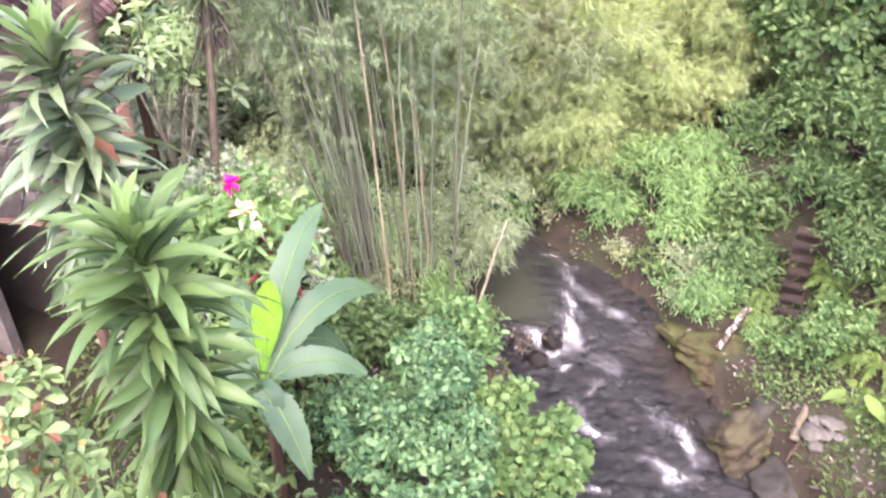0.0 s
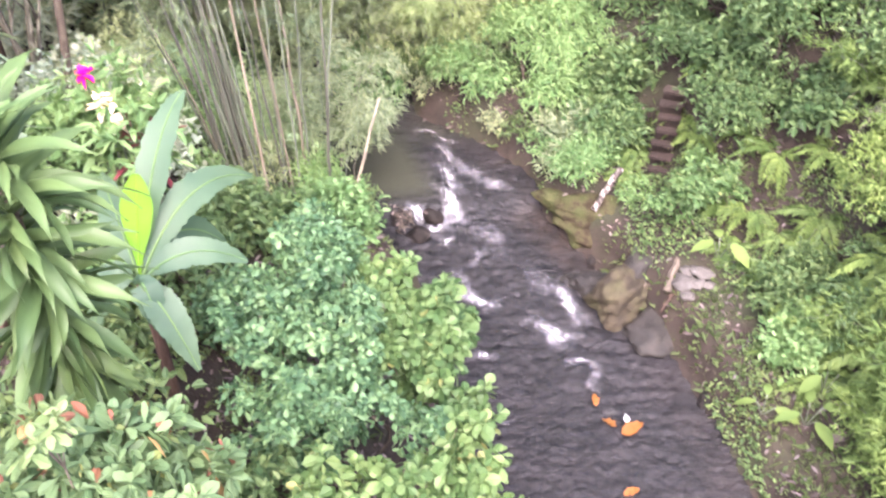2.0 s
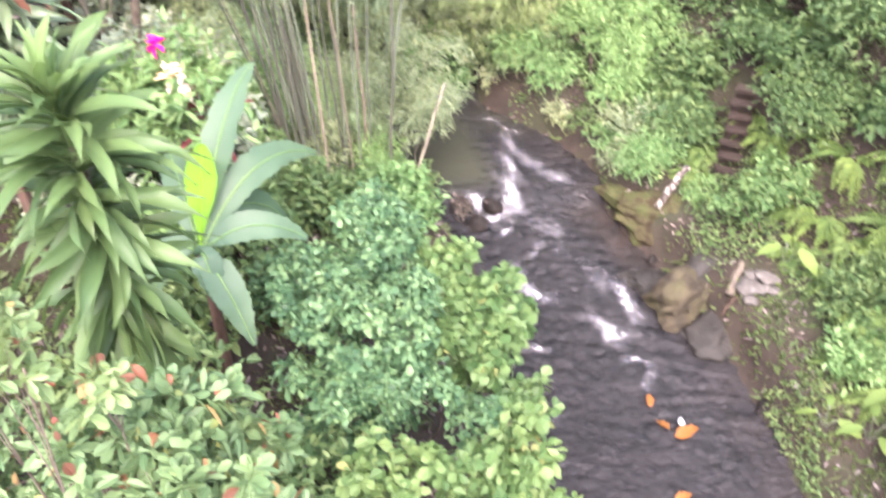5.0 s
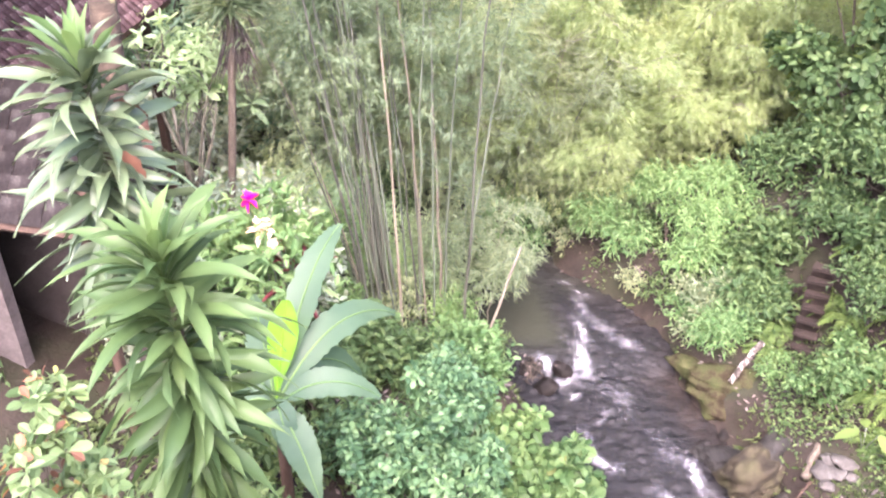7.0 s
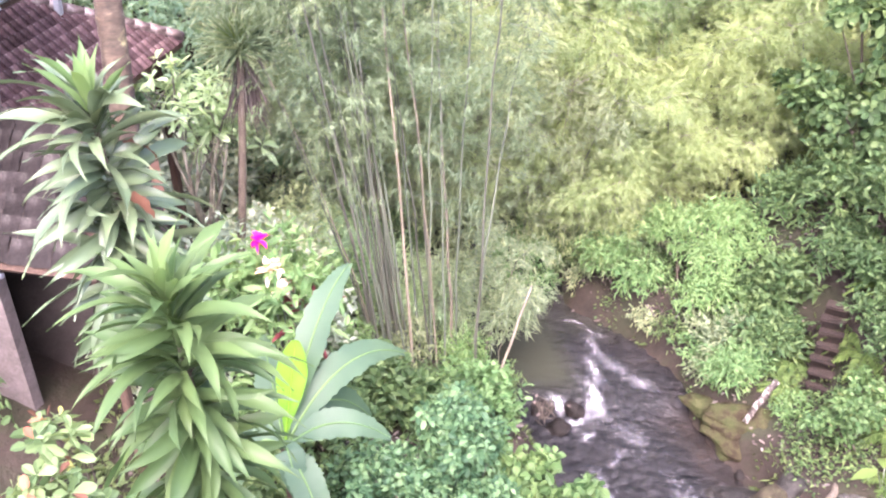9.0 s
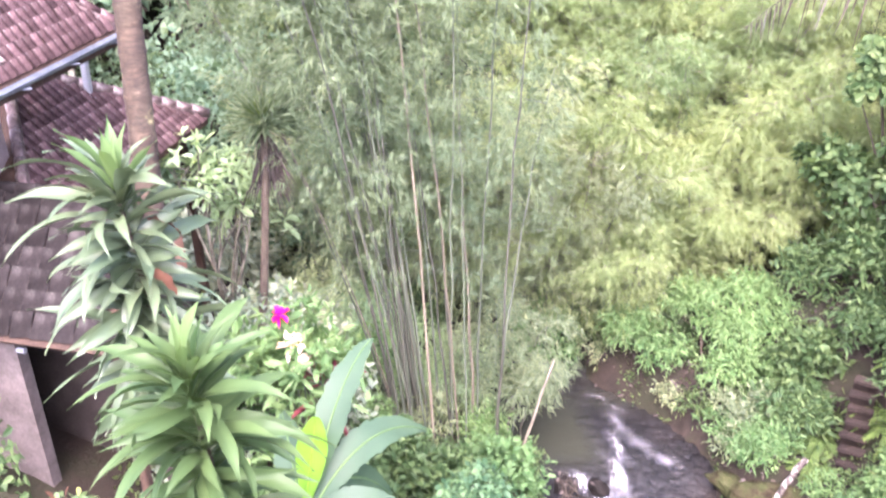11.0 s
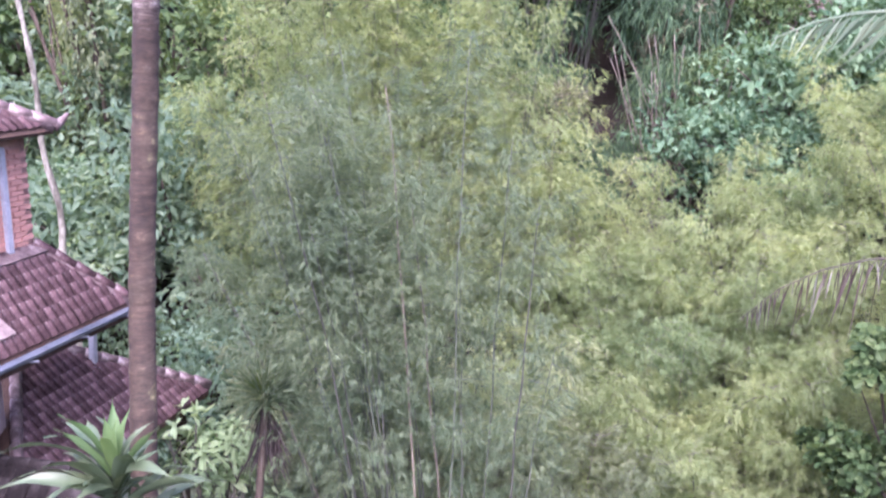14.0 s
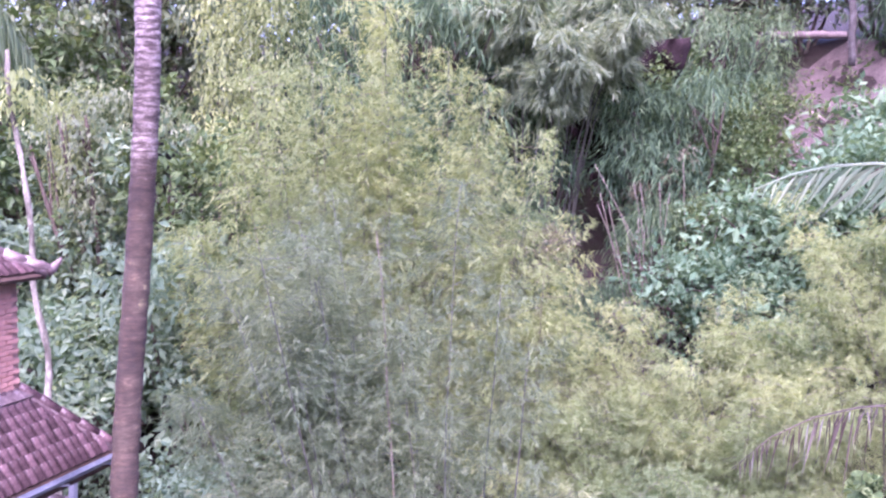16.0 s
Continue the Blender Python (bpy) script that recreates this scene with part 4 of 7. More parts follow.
def bamboo(name, place, culms, height, spread, lean, arch, mat, label, seed, sparse=0.0, slim=0.14, leaf=0.14, start=0.35, nodes=24, arms=3, bunch=5, each=7,
           culm_mats=None, radius=0.022, foot=0.5, arm=0.75, feet=None, stray=0.0, fan=0.0, loose=0.5, weep=0.1):
    """A clump: culms fanning and arching, side branches with hanging bunches of narrow leaves."""
    r = np.random.default_rng(seed)
    ob = thing(name, place, label, "bush" if "bush" in name else "bamboo")
    lv = Build()
    tw = Build()
    mats = culm_mats or [M_CULM_A, M_CULM_A, M_CULM_B, M_CULM_C]
    bases, ways, nors = [], [], []
    for k in range(culms):
        a = 2 * np.pi * k / culms + r.normal(0, 0.3)
        rad = foot * math.sqrt(r.random())
        f = np.array([math.cos(a) * rad * 1.3, math.sin(a) * rad * 0.7, -0.25])
        if feet:
            q = feet[k % len(feet)]
            f = np.array([q[0], q[1], -0.3]) + r.normal(0, 0.06, 3) * [1, 1, 0]
            a = math.atan2(f[1], f[0]) + r.normal(0, 0.9)
        h = height * r.uniform(0.72, 1.0)
        out = spread * r.uniform(0.25, 1.0)
        if fan:
            # culms fan out from their feet, the outer ones shorter
            h *= 1.1 - 0.26 * min(1.0, abs(f[0] + 0.3) / 0.8) ** 1.3
            side = np.array([f[0] * fan, f[1] * fan * 0.6, 0]) + np.asarray(lean) * r.uniform(0.7, 1.2) + r.normal(0, stray, 3) * [1, 0.7, 0]
        else:
            side = np.array([math.cos(a) * out, math.sin(a) * out, 0]) + np.asarray(lean) * r.uniform(0.7, 1.1) + r.normal(0, stray, 3) * [1, 0.5, 0]
        s = np.linspace(0, 1, 14)[:, None]
        pts = f + side * (0.55 * s + 0.45 * s ** 2.2) + np.array([0, 0, h]) * s - np.array([0, 0, 1.0]) * arch * r.uniform(0.6, 1.2) * s ** 3.5
        pts[1:] += r.normal(0, 0.012, (13, 3)) * [1, 1, 0]
        b = Build()
        tube(b, pts, np.linspace(radius * r.uniform(0.65, 1.25), radius * 0.25, 14), 6)
        part("culm", b.mesh("culm", mats[r.integers(len(mats))], True), ob)
        first = start + r.uniform(0, 0.18)
        for q in np.linspace(first, 1, nodes):
            i = min(int(q * 13), 12)
            p = pts[i] + (pts[i + 1] - pts[i]) * (q * 13 - i)
            for _ in range(arms):
                if r.random() < sparse * (1 - (q - first) / (1.02 - first)) ** 0.7:
                    continue
                an = r.uniform(0, 2 * np.pi)
                ln = arm * r.uniform(0.35, 1.0) * (1.15 - 0.5 * q)
                e = p + np.array([math.cos(an), math.sin(an), r.uniform(-0.25, 0.55)]) * ln
                if r.random() < 0.45:
                    tube(tw, np.array([p, e - [0, 0, 0.18 * ln]]), np.array([0.004, 0.002]), 3, cap=False)
                g = r.uniform(0.3, 1.0, bunch)[:, None]
                c = p + (e - p) * g + r.normal(0, 0.07, (bunch, 3)) - np.array([0, 0, 0.18 * ln]) * g ** 2
                axis = unit((e - p) / ln * 0.8 + r.normal(0, 0.35, (bunch, 3)) - [0, 0, weep])
                bases.append(np.repeat(c, each, 0) + r.normal(0, 0.018, (bunch * each, 3)))
                ways.append(np.repeat(axis, each, 0) + r.normal(0, loose, (bunch * each, 3)))
                nors.append(r.normal(0, 0.6, (bunch * each, 3)) + [0, 0, 0.7])
    bases, ways, nors = (np.concatenate(q) for q in (bases, ways, nors))
    ln = leaf * (0.55 + 0.8 * r.random(len(bases)))
    slivers(lv, bases, ways, nors, ln, ln * slim)
    part("crown", lv.mesh("crown", mat), ob)
    tagged(part("branchwork", tw.mesh("branchwork", mats[0]), ob), kind="stuff")
    return ob


def frond_mesh(name, length, mat, leaflet=0.5, count=60, sag=0.6, hang=0.3, wide=0.04, seed=0, rich=False, rise=0.3, taper=True, power=2.0, ragged=0.12, forward=0.55):
    """A pinnate frond along +x: a rachis with two rows of leaflets."""
    r = np.random.default_rng(seed)
    s = np.linspace(0, 1, 12)
    pts = np.stack([length * s * (1 - 0.12 * s ** 2), 0.02 * np.sin(3 * s), rise * length * s - (sag + rise) * length * s ** power], -1)
    b = Build()
    tube(b, pts, np.linspace(0.022, 0.004, 12) * max(length / 3, 0.25) * (0.55 if ragged > 0.3 else 1.0), 5)
    q = np.linspace(0.14, 0.99, count)
    p = np.stack([np.interp(q, s, pts[:, k]) for k in range(3)], -1)
    t = unit(np.gradient(p, axis=0))
    size = leaflet * (np.sin(np.pi * (0.12 + 0.85 * q) ** 0.85) * 0.9 + 0.12 if taper else np.ones(count))
    for sg in (-1, 1):
        w = t * forward + [0, sg, 0] + [0, 0, -hang] + r.normal(0, ragged, (count, 3))
        blades(b, p, w, np.tile([0, 0, 1.0], (count, 1)) + t * 0.3, size * r.uniform(1.0 - 1.3 * ragged, 1.1, count), wide, fold=0.15, droop=0.25 + hang * 0.5, rich=rich)
    return b.mesh(name, mat)


FERN = [frond_mesh("frond", 0.75, L_FERN, 0.17, 22, 0.45, 0.05, 0.05, k, True, 0.55) for k in range(3)]
DRYFERN = [frond_mesh("frond", 0.75, L_TAN, 0.15, 20, 0.7, 0.3, 0.04, k, True, 0.4, ragged=0.3) for k in range(3)]


def fern(x, y, size, seed, label="bright green fern on the bank", fronds=9, z=None, dry=False):
    r = np.random.default_rng(seed)
    ob = thing("fern", (x, y, ground_at(x, y) + 0.02 if z is None else z), label, "fern", "ferns on the bank")
    for k in range(fronds):
        part("frond", (DRYFERN if dry and k % 3 else FERN)[k % 3], ob, at=pose(0, 0, 0, 0, 0, k * 360 / fronds + r.normal(0, 15)) @ pose(0, 0, 0, r.normal(0, 12), r.uniform(-25, 8), 0) @ Matrix.Scale(size * r.uniform(0.8, 1.15), 4))
    return ob


# the clump of bamboo by the pool
bamboo("bamboo_clump", (-0.4, 11.55, 0.45), 30, 10.6, 1.7, (-0.55, 1.5, 0), 0.5, L_GREYBAMBOO,
       "tall clump of thin bamboo with grey-green feathery leaves", 11, leaf=0.15, slim=0.09, start=0.26, nodes=38, arms=6, bunch=6, each=6, arm=0.95, sparse=1.05, radius=0.025, fan=2.0, loose=0.32, weep=0.35,
       feet=[(-0.72, -0.1), (-0.66, -0.2), (-0.6, 0.05), (-0.5, -0.1), (-0.42, 0.15), (-0.3, 0.05), (-0.1, 0.25), (0.1, 0.2), (0.3, 0.3), (0.55, 0.1), (-0.55, 0.2), (-0.2, 0.3)], stray=0.6,
       culm_mats=[M_CULM_A, M_CULM_C, M_CULM_C, M_CULM_B, M_CULM_A, M_CULM_C])
bamboo("bamboo_clump", (0.2, 12.6, 0.3), 9, 3.6, 0.9, (0.3, 0.4, 0), 1.3, L_BAMBOO,
       "young light bamboo leaning over the pool", 12, leaf=0.17, slim=0.11, start=0.3, nodes=13, arms=3, bunch=4, each=6, foot=0.3, arm=0.6, radius=0.011, culm_mats=[M_CULM_A, M_CULM_B], weep=0.4)

# corn plants, banana
dracaena((-1.79, 4.72, 7.12), (-1.85, 4.9), 235, 2.1, "corn plant with glossy arching green leaves down its stem", 1, (56, 34, 6, -26, -52), 1.08)
dracaena((-2.6, 6.18, 7.72), (-2.55, 6.3), 195, 1.75, "tall corn plant with pale shining drooping leaves", 2, (58, 36, 14, -8, -40), 1.1, L_DRACPALE)


# two withered orange leaves caught in the upper corn plant
WITHERED = strip_leaf("withered_leaf", 0.3, 0.1, 60, L_WITHER, 8, 0.9, 0.3, 0.012, 0.1, 3)
for spot, turn in (((-2.42, 5.95, 7.2), -10), ((-2.45, 6.25, 7.45), 30)):
    ob = new("withered_leaf", WITHERED)
    ob.matrix_basis = pose(*spot, 0, 20, turn)
    tagged(ob, "withered orange-brown leaf caught among the corn plant's leaves", "leaf")


def leaf_between(name, a, b, width, face, sag, mat, seed=0, segs=44, torn=0.07, broad=0.8):
    """A broad leaf from its stalk to its tip, its upper side turned towards face, with a thick midrib and a wavy, torn edge."""
    r = np.random.default_rng(seed)
    mid = curve(a, b, 0, (0, 0, sag), segs + 1)
    t = unit(np.gradient(mid, axis=0))
    side = unit(np.cross(t, np.asarray(face, float)))
    up = np.cross(side, t)
    s = np.linspace(0, 1, segs + 1)
    w = width / 2 * np.clip(np.sin(np.pi * np.clip((s - 0.1) / 0.92, 0, 1) ** broad), 0, 1) ** 0.85 + 0.012
    wl, wr = (w * (1 - torn * r.random(segs + 1)) for _ in range(2))
    rip = 0.012 * np.sin(s * 25 + seed) + 0.007 * (-1.0) ** np.arange(segs + 1)
    lf = mid + side * wl[:, None] + up * (0.22 * wl + rip)[:, None]
    rt = mid - side * wr[:, None] + up * (0.22 * wr + 0.007 * (-1.0) ** np.arange(segs + 1) - 0.008 * np.sin(s * 25 + seed))[:, None]
    k = segs + 1
    j = np.arange(segs)
    f = np.concatenate([np.stack([j, j + 1, k + j + 1, k + j], -1), np.stack([j + 1, j, 2 * k + j, 2 * k + j + 1], -1)])
    return Build().add(np.concatenate([mid, lf, rt]), f).mesh(name, mat, True), mid


def banana():
    foot = np.array([-1.75, 6.75, ground_at(-1.75, 6.75) - 0.1])
    ob = thing("banana_plant", (0, 0, 0), "young banana plant with broad green leaves and one bright new leaf", "plant")
    head = np.array([-1.72, 6.8, 3.92])
    part("stem", tube(Build(), curve(foot, head, 0, (0.03, 0, 0), 9), np.linspace(0.085, 0.045, 9), 9).mesh("stem", M_WOOD, True), ob, "dark brown sheathed stem")
    for k, (tip, wd, face, sag, mat) in enumerate((
            ((-1.6, 7.3, 4.84), 0.28, (0.0, -1, 0.35), 0.02, L_YOUNG), ((-1.16, 8.3, 5.05), 0.34, (-0.3, -1, 0.5), 0.32, L_BANANA),
            ((-0.72, 7.0, 3.86), 0.3, (-0.1, -0.7, 1), 0.26, L_BANANA), ((-1.27, 6.2, 3.25), 0.36, (0.6, -0.8, 0.9), 0.2, L_BANANA),
            ((-0.62, 8.0, 4.12), 0.36, (0, -0.6, 1), 0.42, L_BANANA), ((-0.98, 7.6, 3.6), 0.36, (0.3, -0.7, 0.8), 0.4, L_BANANA),
            ((-2.05, 7.8, 4.5), 0.36, (-0.3, -1, 0.5), 0.2, L_BANANA), ((-1.56, 6.45, 3.5), 0.28, (0.3, -1, 0.3), 0.24, L_BANANA),
            ((-2.3, 6.75, 3.3), 0.38, (-0.4, -0.7, 0.9), 0.36, L_BANANA))):
        me, mid = leaf_between("leaf", head, tip, wd, face, sag, mat, k, broad=1.5 if k == 0 else 0.8, torn=0.02 if k == 0 else 0.16)
        leaf = part("leaf", me, ob, "bright yellow-green new leaf" if k == 0 else "broad green leaf")
        rib = tube(Build(), mid + [0, 0, 0.006], np.linspace(0.014, 0.004, len(mid)), 5).mesh("midrib", L_BRIGHT if k else L_YOUNG, True)
        part("midrib", rib, leaf, "pale midrib")


banana()

# shrubs on the near left bank
shrub("climber_shrub", (0.05, 6.3, 1.3), [(-0.22, 1.12, 2.36, 0.36, 0.36, 0.38), (-0.74, 0.68, 2.15, 0.32, 0.32, 0.3), (0.03, 0.7, 2.26, 0.46, 0.46, 0.44), (-0.7, 0.14, 2.04, 0.51, 0.51, 0.48), (0.04, 0.05, 2.04, 0.47, 0.47, 0.45), (-0.42, -0.53, 1.83, 0.52, 0.52, 0.49), (0.21, -0.56, 1.78, 0.46, 0.46, 0.44), (-0.41, 0.6, 1.5, 0.8, 0.8, 0.8), (-0.3, -0.3, 1.1, 0.8, 0.8, 0.7), (0.68, -0.88, 1.43, 0.33, 0.33, 0.31)],
      L_CLIMB, 2300, 5, 0.115, "dense dark green small-leaved shrub overgrown with climbers", seed=21, ratio=0.62, stems=9, clump=8, whorl=5, face=0.1, spread=(45, 110))
shrub("round_leaf_shrub", (1.1, 6.2, 0.9), [(-0.53, 0.81, 2.3, 0.41, 0.41, 0.39), (-0.12, 0.58, 2.1, 0.41, 0.41, 0.39), (-0.09, 0.11, 1.85, 0.41, 0.41, 0.39), (-0.45, 0.25, 2.05, 0.4, 0.4, 0.38), (0.1, -0.35, 1.6, 0.34, 0.34, 0.33), (-0.2, 0.4, 1.3, 0.5, 0.6, 0.6), (0.2, 0.9, 1.5, 0.35, 0.35, 0.4)],
      L_ROUND, 520, 5, 0.165, "shrub with light green rounded leaves leaning over the stream", seed=22, ratio=0.72, stems=7, clump=7, whorl=5)
shrub("round_leaf_shrub", (0.75, 4.6, 1.6), [(-0.83, -0.13, 1.68, 0.42, 0.42, 0.4), (-0.19, 0.0, 1.53, 0.4, 0.4, 0.38), (0.39, 0.1, 1.29, 0.39, 0.39, 0.37), (0.59, -0.43, 1.0, 0.39, 0.39, 0.37), (-0.24, -0.55, 1.43, 0.44, 0.44, 0.42), (-0.9, -0.66, 1.59, 0.43, 0.43, 0.41), (0.39, -0.84, 0.99, 0.41, 0.41, 0.39), (0.39, 0.62, 1.28, 0.32, 0.32, 0.31), (0.0, -0.2, 0.8, 0.7, 0.6, 0.5)],
      L_ROUND, 500, 5, 0.165, "shrub with pale green rounded leaves above the stream", seed=23, ratio=0.7, stems=8, clump=7, whorl=5)
shrub("red_tipped_shrub", (-1.35, 3.05, 4.0), [(0.26, 0.42, 1.8, 0.28, 0.28, 0.27), (0.07, 0.0, 1.81, 0.32, 0.32, 0.3), (0.47, 0.1, 1.64, 0.33, 0.33, 0.3), (0.75, -0.19, 1.4, 0.33, 0.33, 0.3), (0.35, -0.34, 1.75, 0.34, 0.34, 0.32), (-0.05, 0.37, 1.9, 0.3, 0.3, 0.28), (1.01, -0.19, 1.01, 0.3, 0.3, 0.28), (0.63, 0.42, 1.46, 0.22, 0.22, 0.2), (-0.25, 0.1, 1.9, 0.25, 0.25, 0.22), (0.2, 0.0, 1.1, 0.6, 0.5, 0.5)],
      L_CROTON, 290, 6, 0.18, "leafy green shrub with orange-red and yellow young leaves", seed=24, ratio=0.43, stems=9, clump=6, whorl=8, tips=L_WITHER, share=0.09, spread=(25, 95))

shrub("red_tipped_shrub", (-1.9, 3.2, 4.3), [(-0.14, 0.3, 2.86, 0.17, 0.17, 0.16), (-0.08, -0.02, 2.75, 0.2, 0.2, 0.18), (0.02, 0.1, 2.45, 0.18, 0.18, 0.18), (0.2, -0.2, 2.5, 0.17, 0.17, 0.14), (0.5, -0.1, 2.2, 0.15, 0.15, 0.12)],
      L_CROTON, 64, 6, 0.14, "leafy green shrub with red and yellow leaves under the corn plant", seed=25, ratio=0.48, stems=5, stem_r=0.012, whorl=7, tips=L_WITHER, share=0.2)

# flowering plants and small shrubs between banana and house
shrub("flowering_shrub", (-2.35, 9.75, 2.6), [(0, 0, 1.2, 0.5, 0.5, 0.5), (0.3, -0.3, 0.8, 0.5, 0.4, 0.5), (-0.5, 0.1, 0.8, 0.5, 0.5, 0.5)], L_BRIGHT, 260, 5, 0.2, "bright green flowering shrub", seed=31, ratio=0.35, stems=5)
for k, (p, mat, sz, label) in enumerate((((-2.4, 9.65, 4.5), L_PINK, 0.15, "vivid pink flower head"), ((-2.25, 9.5, 4.18), L_WHITE, 0.22, "cream white flower head with a pink throat"), ((-2.15, 9.42, 3.95), L_WHITE, 0.18, "cream white flower head with a pink throat"))):
    r = np.random.default_rng(60 + k)
    n_ = 16
    d = ball(r, n_)
    b = blades(Build(), np.tile(p, (n_, 1)), d + [0, -0.4, 0.5], d + [0, 0, 1], sz, sz * 0.75, fold=0.3, droop=0.1)
    flower = thing("flower", (0, 0, 0), label, "flower", "flowers")
    part("petals", b.mesh("petals", mat), flower)
    part("stalk", tube(Build(), curve((p[0], p[1], 3.0), p, n=4), 0.008, 5).mesh("stalk", M_CULM_A), flower)
shrub("red_cordyline", (-2.0, 9.5, 2.6), [(0, 0, 0.8, 0.18, 0.18, 0.3)], L_RED, 12, 3, 0.3, "dark red strap-leaved plant", "plant", seed=33, ratio=0.22, stems=2)
for k, (x, y, z, s, mat, sz, lab) in enumerate((
        (-3.1, 10.4, 2.9, 0.8, L_BRIGHT, 0.12, "green garden shrub beside the path"), (-3.4, 11.6, 3.0, 0.8, L_PALE, 0.11, "pale green garden shrub"),
        (-3.9, 14.4, 2.4, 1.0, L_LIGHT, 0.16, "light green shrub behind the frangipani"), (-2.9, 14.5, 2.0, 0.95, L_LIGHT, 0.15, "light green shrub behind the frangipani"), (-4.9, 15.4, 2.4, 1.0, L_PALE, 0.18, "pale green shrub behind the pavilion"), (-3.3, 13.4, 2.4, 0.6, L_GLOW, 0.14, "light green garden shrub under the dragon tree"), (-3.0, 12.3, 2.6, 0.75, L_PALE, 0.15, "pale green garden shrub under the dragon tree"), (-2.2, 12.2, 2.4, 0.6, L_BRIGHT, 0.14, "light green garden shrub beside the bamboo"), (-2.3, 11.2, 2.2, 0.6, L_PALE, 0.14, "green shrub in the shade of the bamboo"), (-1.7, 9.1, 1.9, 0.5, L_MID, 0.12, "low green plant by the banana"),
        (-2.9, 8.6, 3.0, 0.6, L_BRIGHT, 0.18, "yellow-green broad leafy garden plant"), (-1.1, 8.3, 1.6, 0.45, L_CLIMB, 0.12, "low green plant on bare soil"),
        (-3.6, 9.2, 3.4, 0.6, L_PALE, 0.14, "pale green leafy shrub by the trunk"), (-1.4, 10.3, 1.3, 0.5, L_MID, 0.16, "low broad-leaved plant under the bamboo"),
        (-0.5, 10.2, 0.9, 0.45, L_MID, 0.14, "low green plant under the bamboo"), (0.25, 10.6, 0.6, 0.45, L_BRIGHT, 0.13, "light green plant at the pool's edge"),
        (-2.4, 13.0, 2.0, 0.9, L_PALE, 0.16, "pale green shrub behind the bamboo"), (-4.0, 12.9, 3.0, 0.6, L_BRIGHT, 0.13, "green shrub beside the pavilion"),
        (-2.3, 5.6, 3.5, 0.75, L_MID, 0.13, "dark green shrub at the foot of the corn plants"), (-0.9, 5.0, 3.2, 0.6, L_MID, 0.12, "dark green low shrub"),
        (-3.0, 4.2, 4.4, 0.7, L_CROTON, 0.13, "leafy shrub with a few red young leaves"), (-2.3, 7.6, 2.9, 0.6, L_MID, 0.14, "dark green plant behind the banana"))):
    shrub("garden_shrub", (x, y, ground_at(x, y) - 0.05), [(0, 0, s * 0.8, s, s * 0.9, s * 0.8), (s * 0.5, -s * 0.3, s * 0.5, s * 0.6, s * 0.6, s * 0.5), (-s * 0.5, s * 0.3, s * 0.7, s * 0.6, s * 0.6, s * 0.6)],
          mat, int(420 * s), 5, sz, lab, seed=100 + k, stems=5)

# low light growth under and behind the bamboo clump
for k, (x, y, s, mat) in enumerate(((-2.7, 12.9, 0.75, L_GLOW), (-1.9, 12.7, 0.75, L_LIGHT), (-1.2, 13.0, 0.7, L_LIGHT), (-0.5, 12.9, 0.6, L_LIGHT), (-1.7, 13.3, 0.8, L_LIGHT), (-0.8, 13.3, 0.7, L_LIGHT),
                                    (-1.6, 11.2, 0.28, L_BRIGHT), (-1.15, 10.85, 0.24, L_BRIGHT), (-0.6, 11.0, 0.2, L_MID), (-0.1, 11.1, 0.22, L_BRIGHT), (0.35, 11.3, 0.2, L_BRIGHT), (0.6, 11.5, 0.2, L_MID), (-0.9, 11.9, 0.3, L_BAMBOO), (0.0, 11.9, 0.26, L_BRIGHT))):
    shrub("low_growth", (x, y, ground_at(x, y) - 0.05), [(0, 0, s * 1.1, s * 0.8, s * 0.7, s), (s * 0.5, -s * 0.3, s * 0.5, s * 0.6, s * 0.6, s * 0.5), (-s * 0.5, s * 0.1, s * 0.7, s * 0.6, s * 0.6, s * 0.6)],
          mat, int(650 * s), 5, 0.12, "light narrow-leaved growth at the foot of the bamboo", group="growth under the bamboo", seed=260 + k, split=True, ratio=0.2, hang=0.2, stems=5, rich=False)

# pale low plants over the earth above the stream
for k, (x, y, s) in enumerate(((3.1, 13.45, 0.18), (3.45, 13.0, 0.24), (3.75, 12.6, 0.24), (3.8, 12.1, 0.2), (4.2, 12.3, 0.28), (4.35, 11.9, 0.24), (4.0, 13.0, 0.28), (4.6, 12.9, 0.3), (5.0, 12.6, 0.35), (2.6, 14.9, 0.4), (3.3, 14.4, 0.4), (4.9, 10.9, 0.26), (2.0, 15.1, 0.4))):
    shrub("low_herb", (x, y, ground_at(x, y) - 0.04), [(0, 0, s * 0.5, s, s * 0.9, s * 0.6), (s * 0.6, -s * 0.3, s * 0.3, s * 0.5, s * 0.5, s * 0.4)], (L_BAMBOO, L_MID, L_BRIGHT)[k % 3], int(420 * s), 4, 0.09,
          "low pale green herbs on the earth above the stream", "herbs", group="herbs above the stream", seed=480 + k, split=True, ratio=0.35, twig=0.14, stems=4, stem_r=0.008, hang=0.2, rich=False)

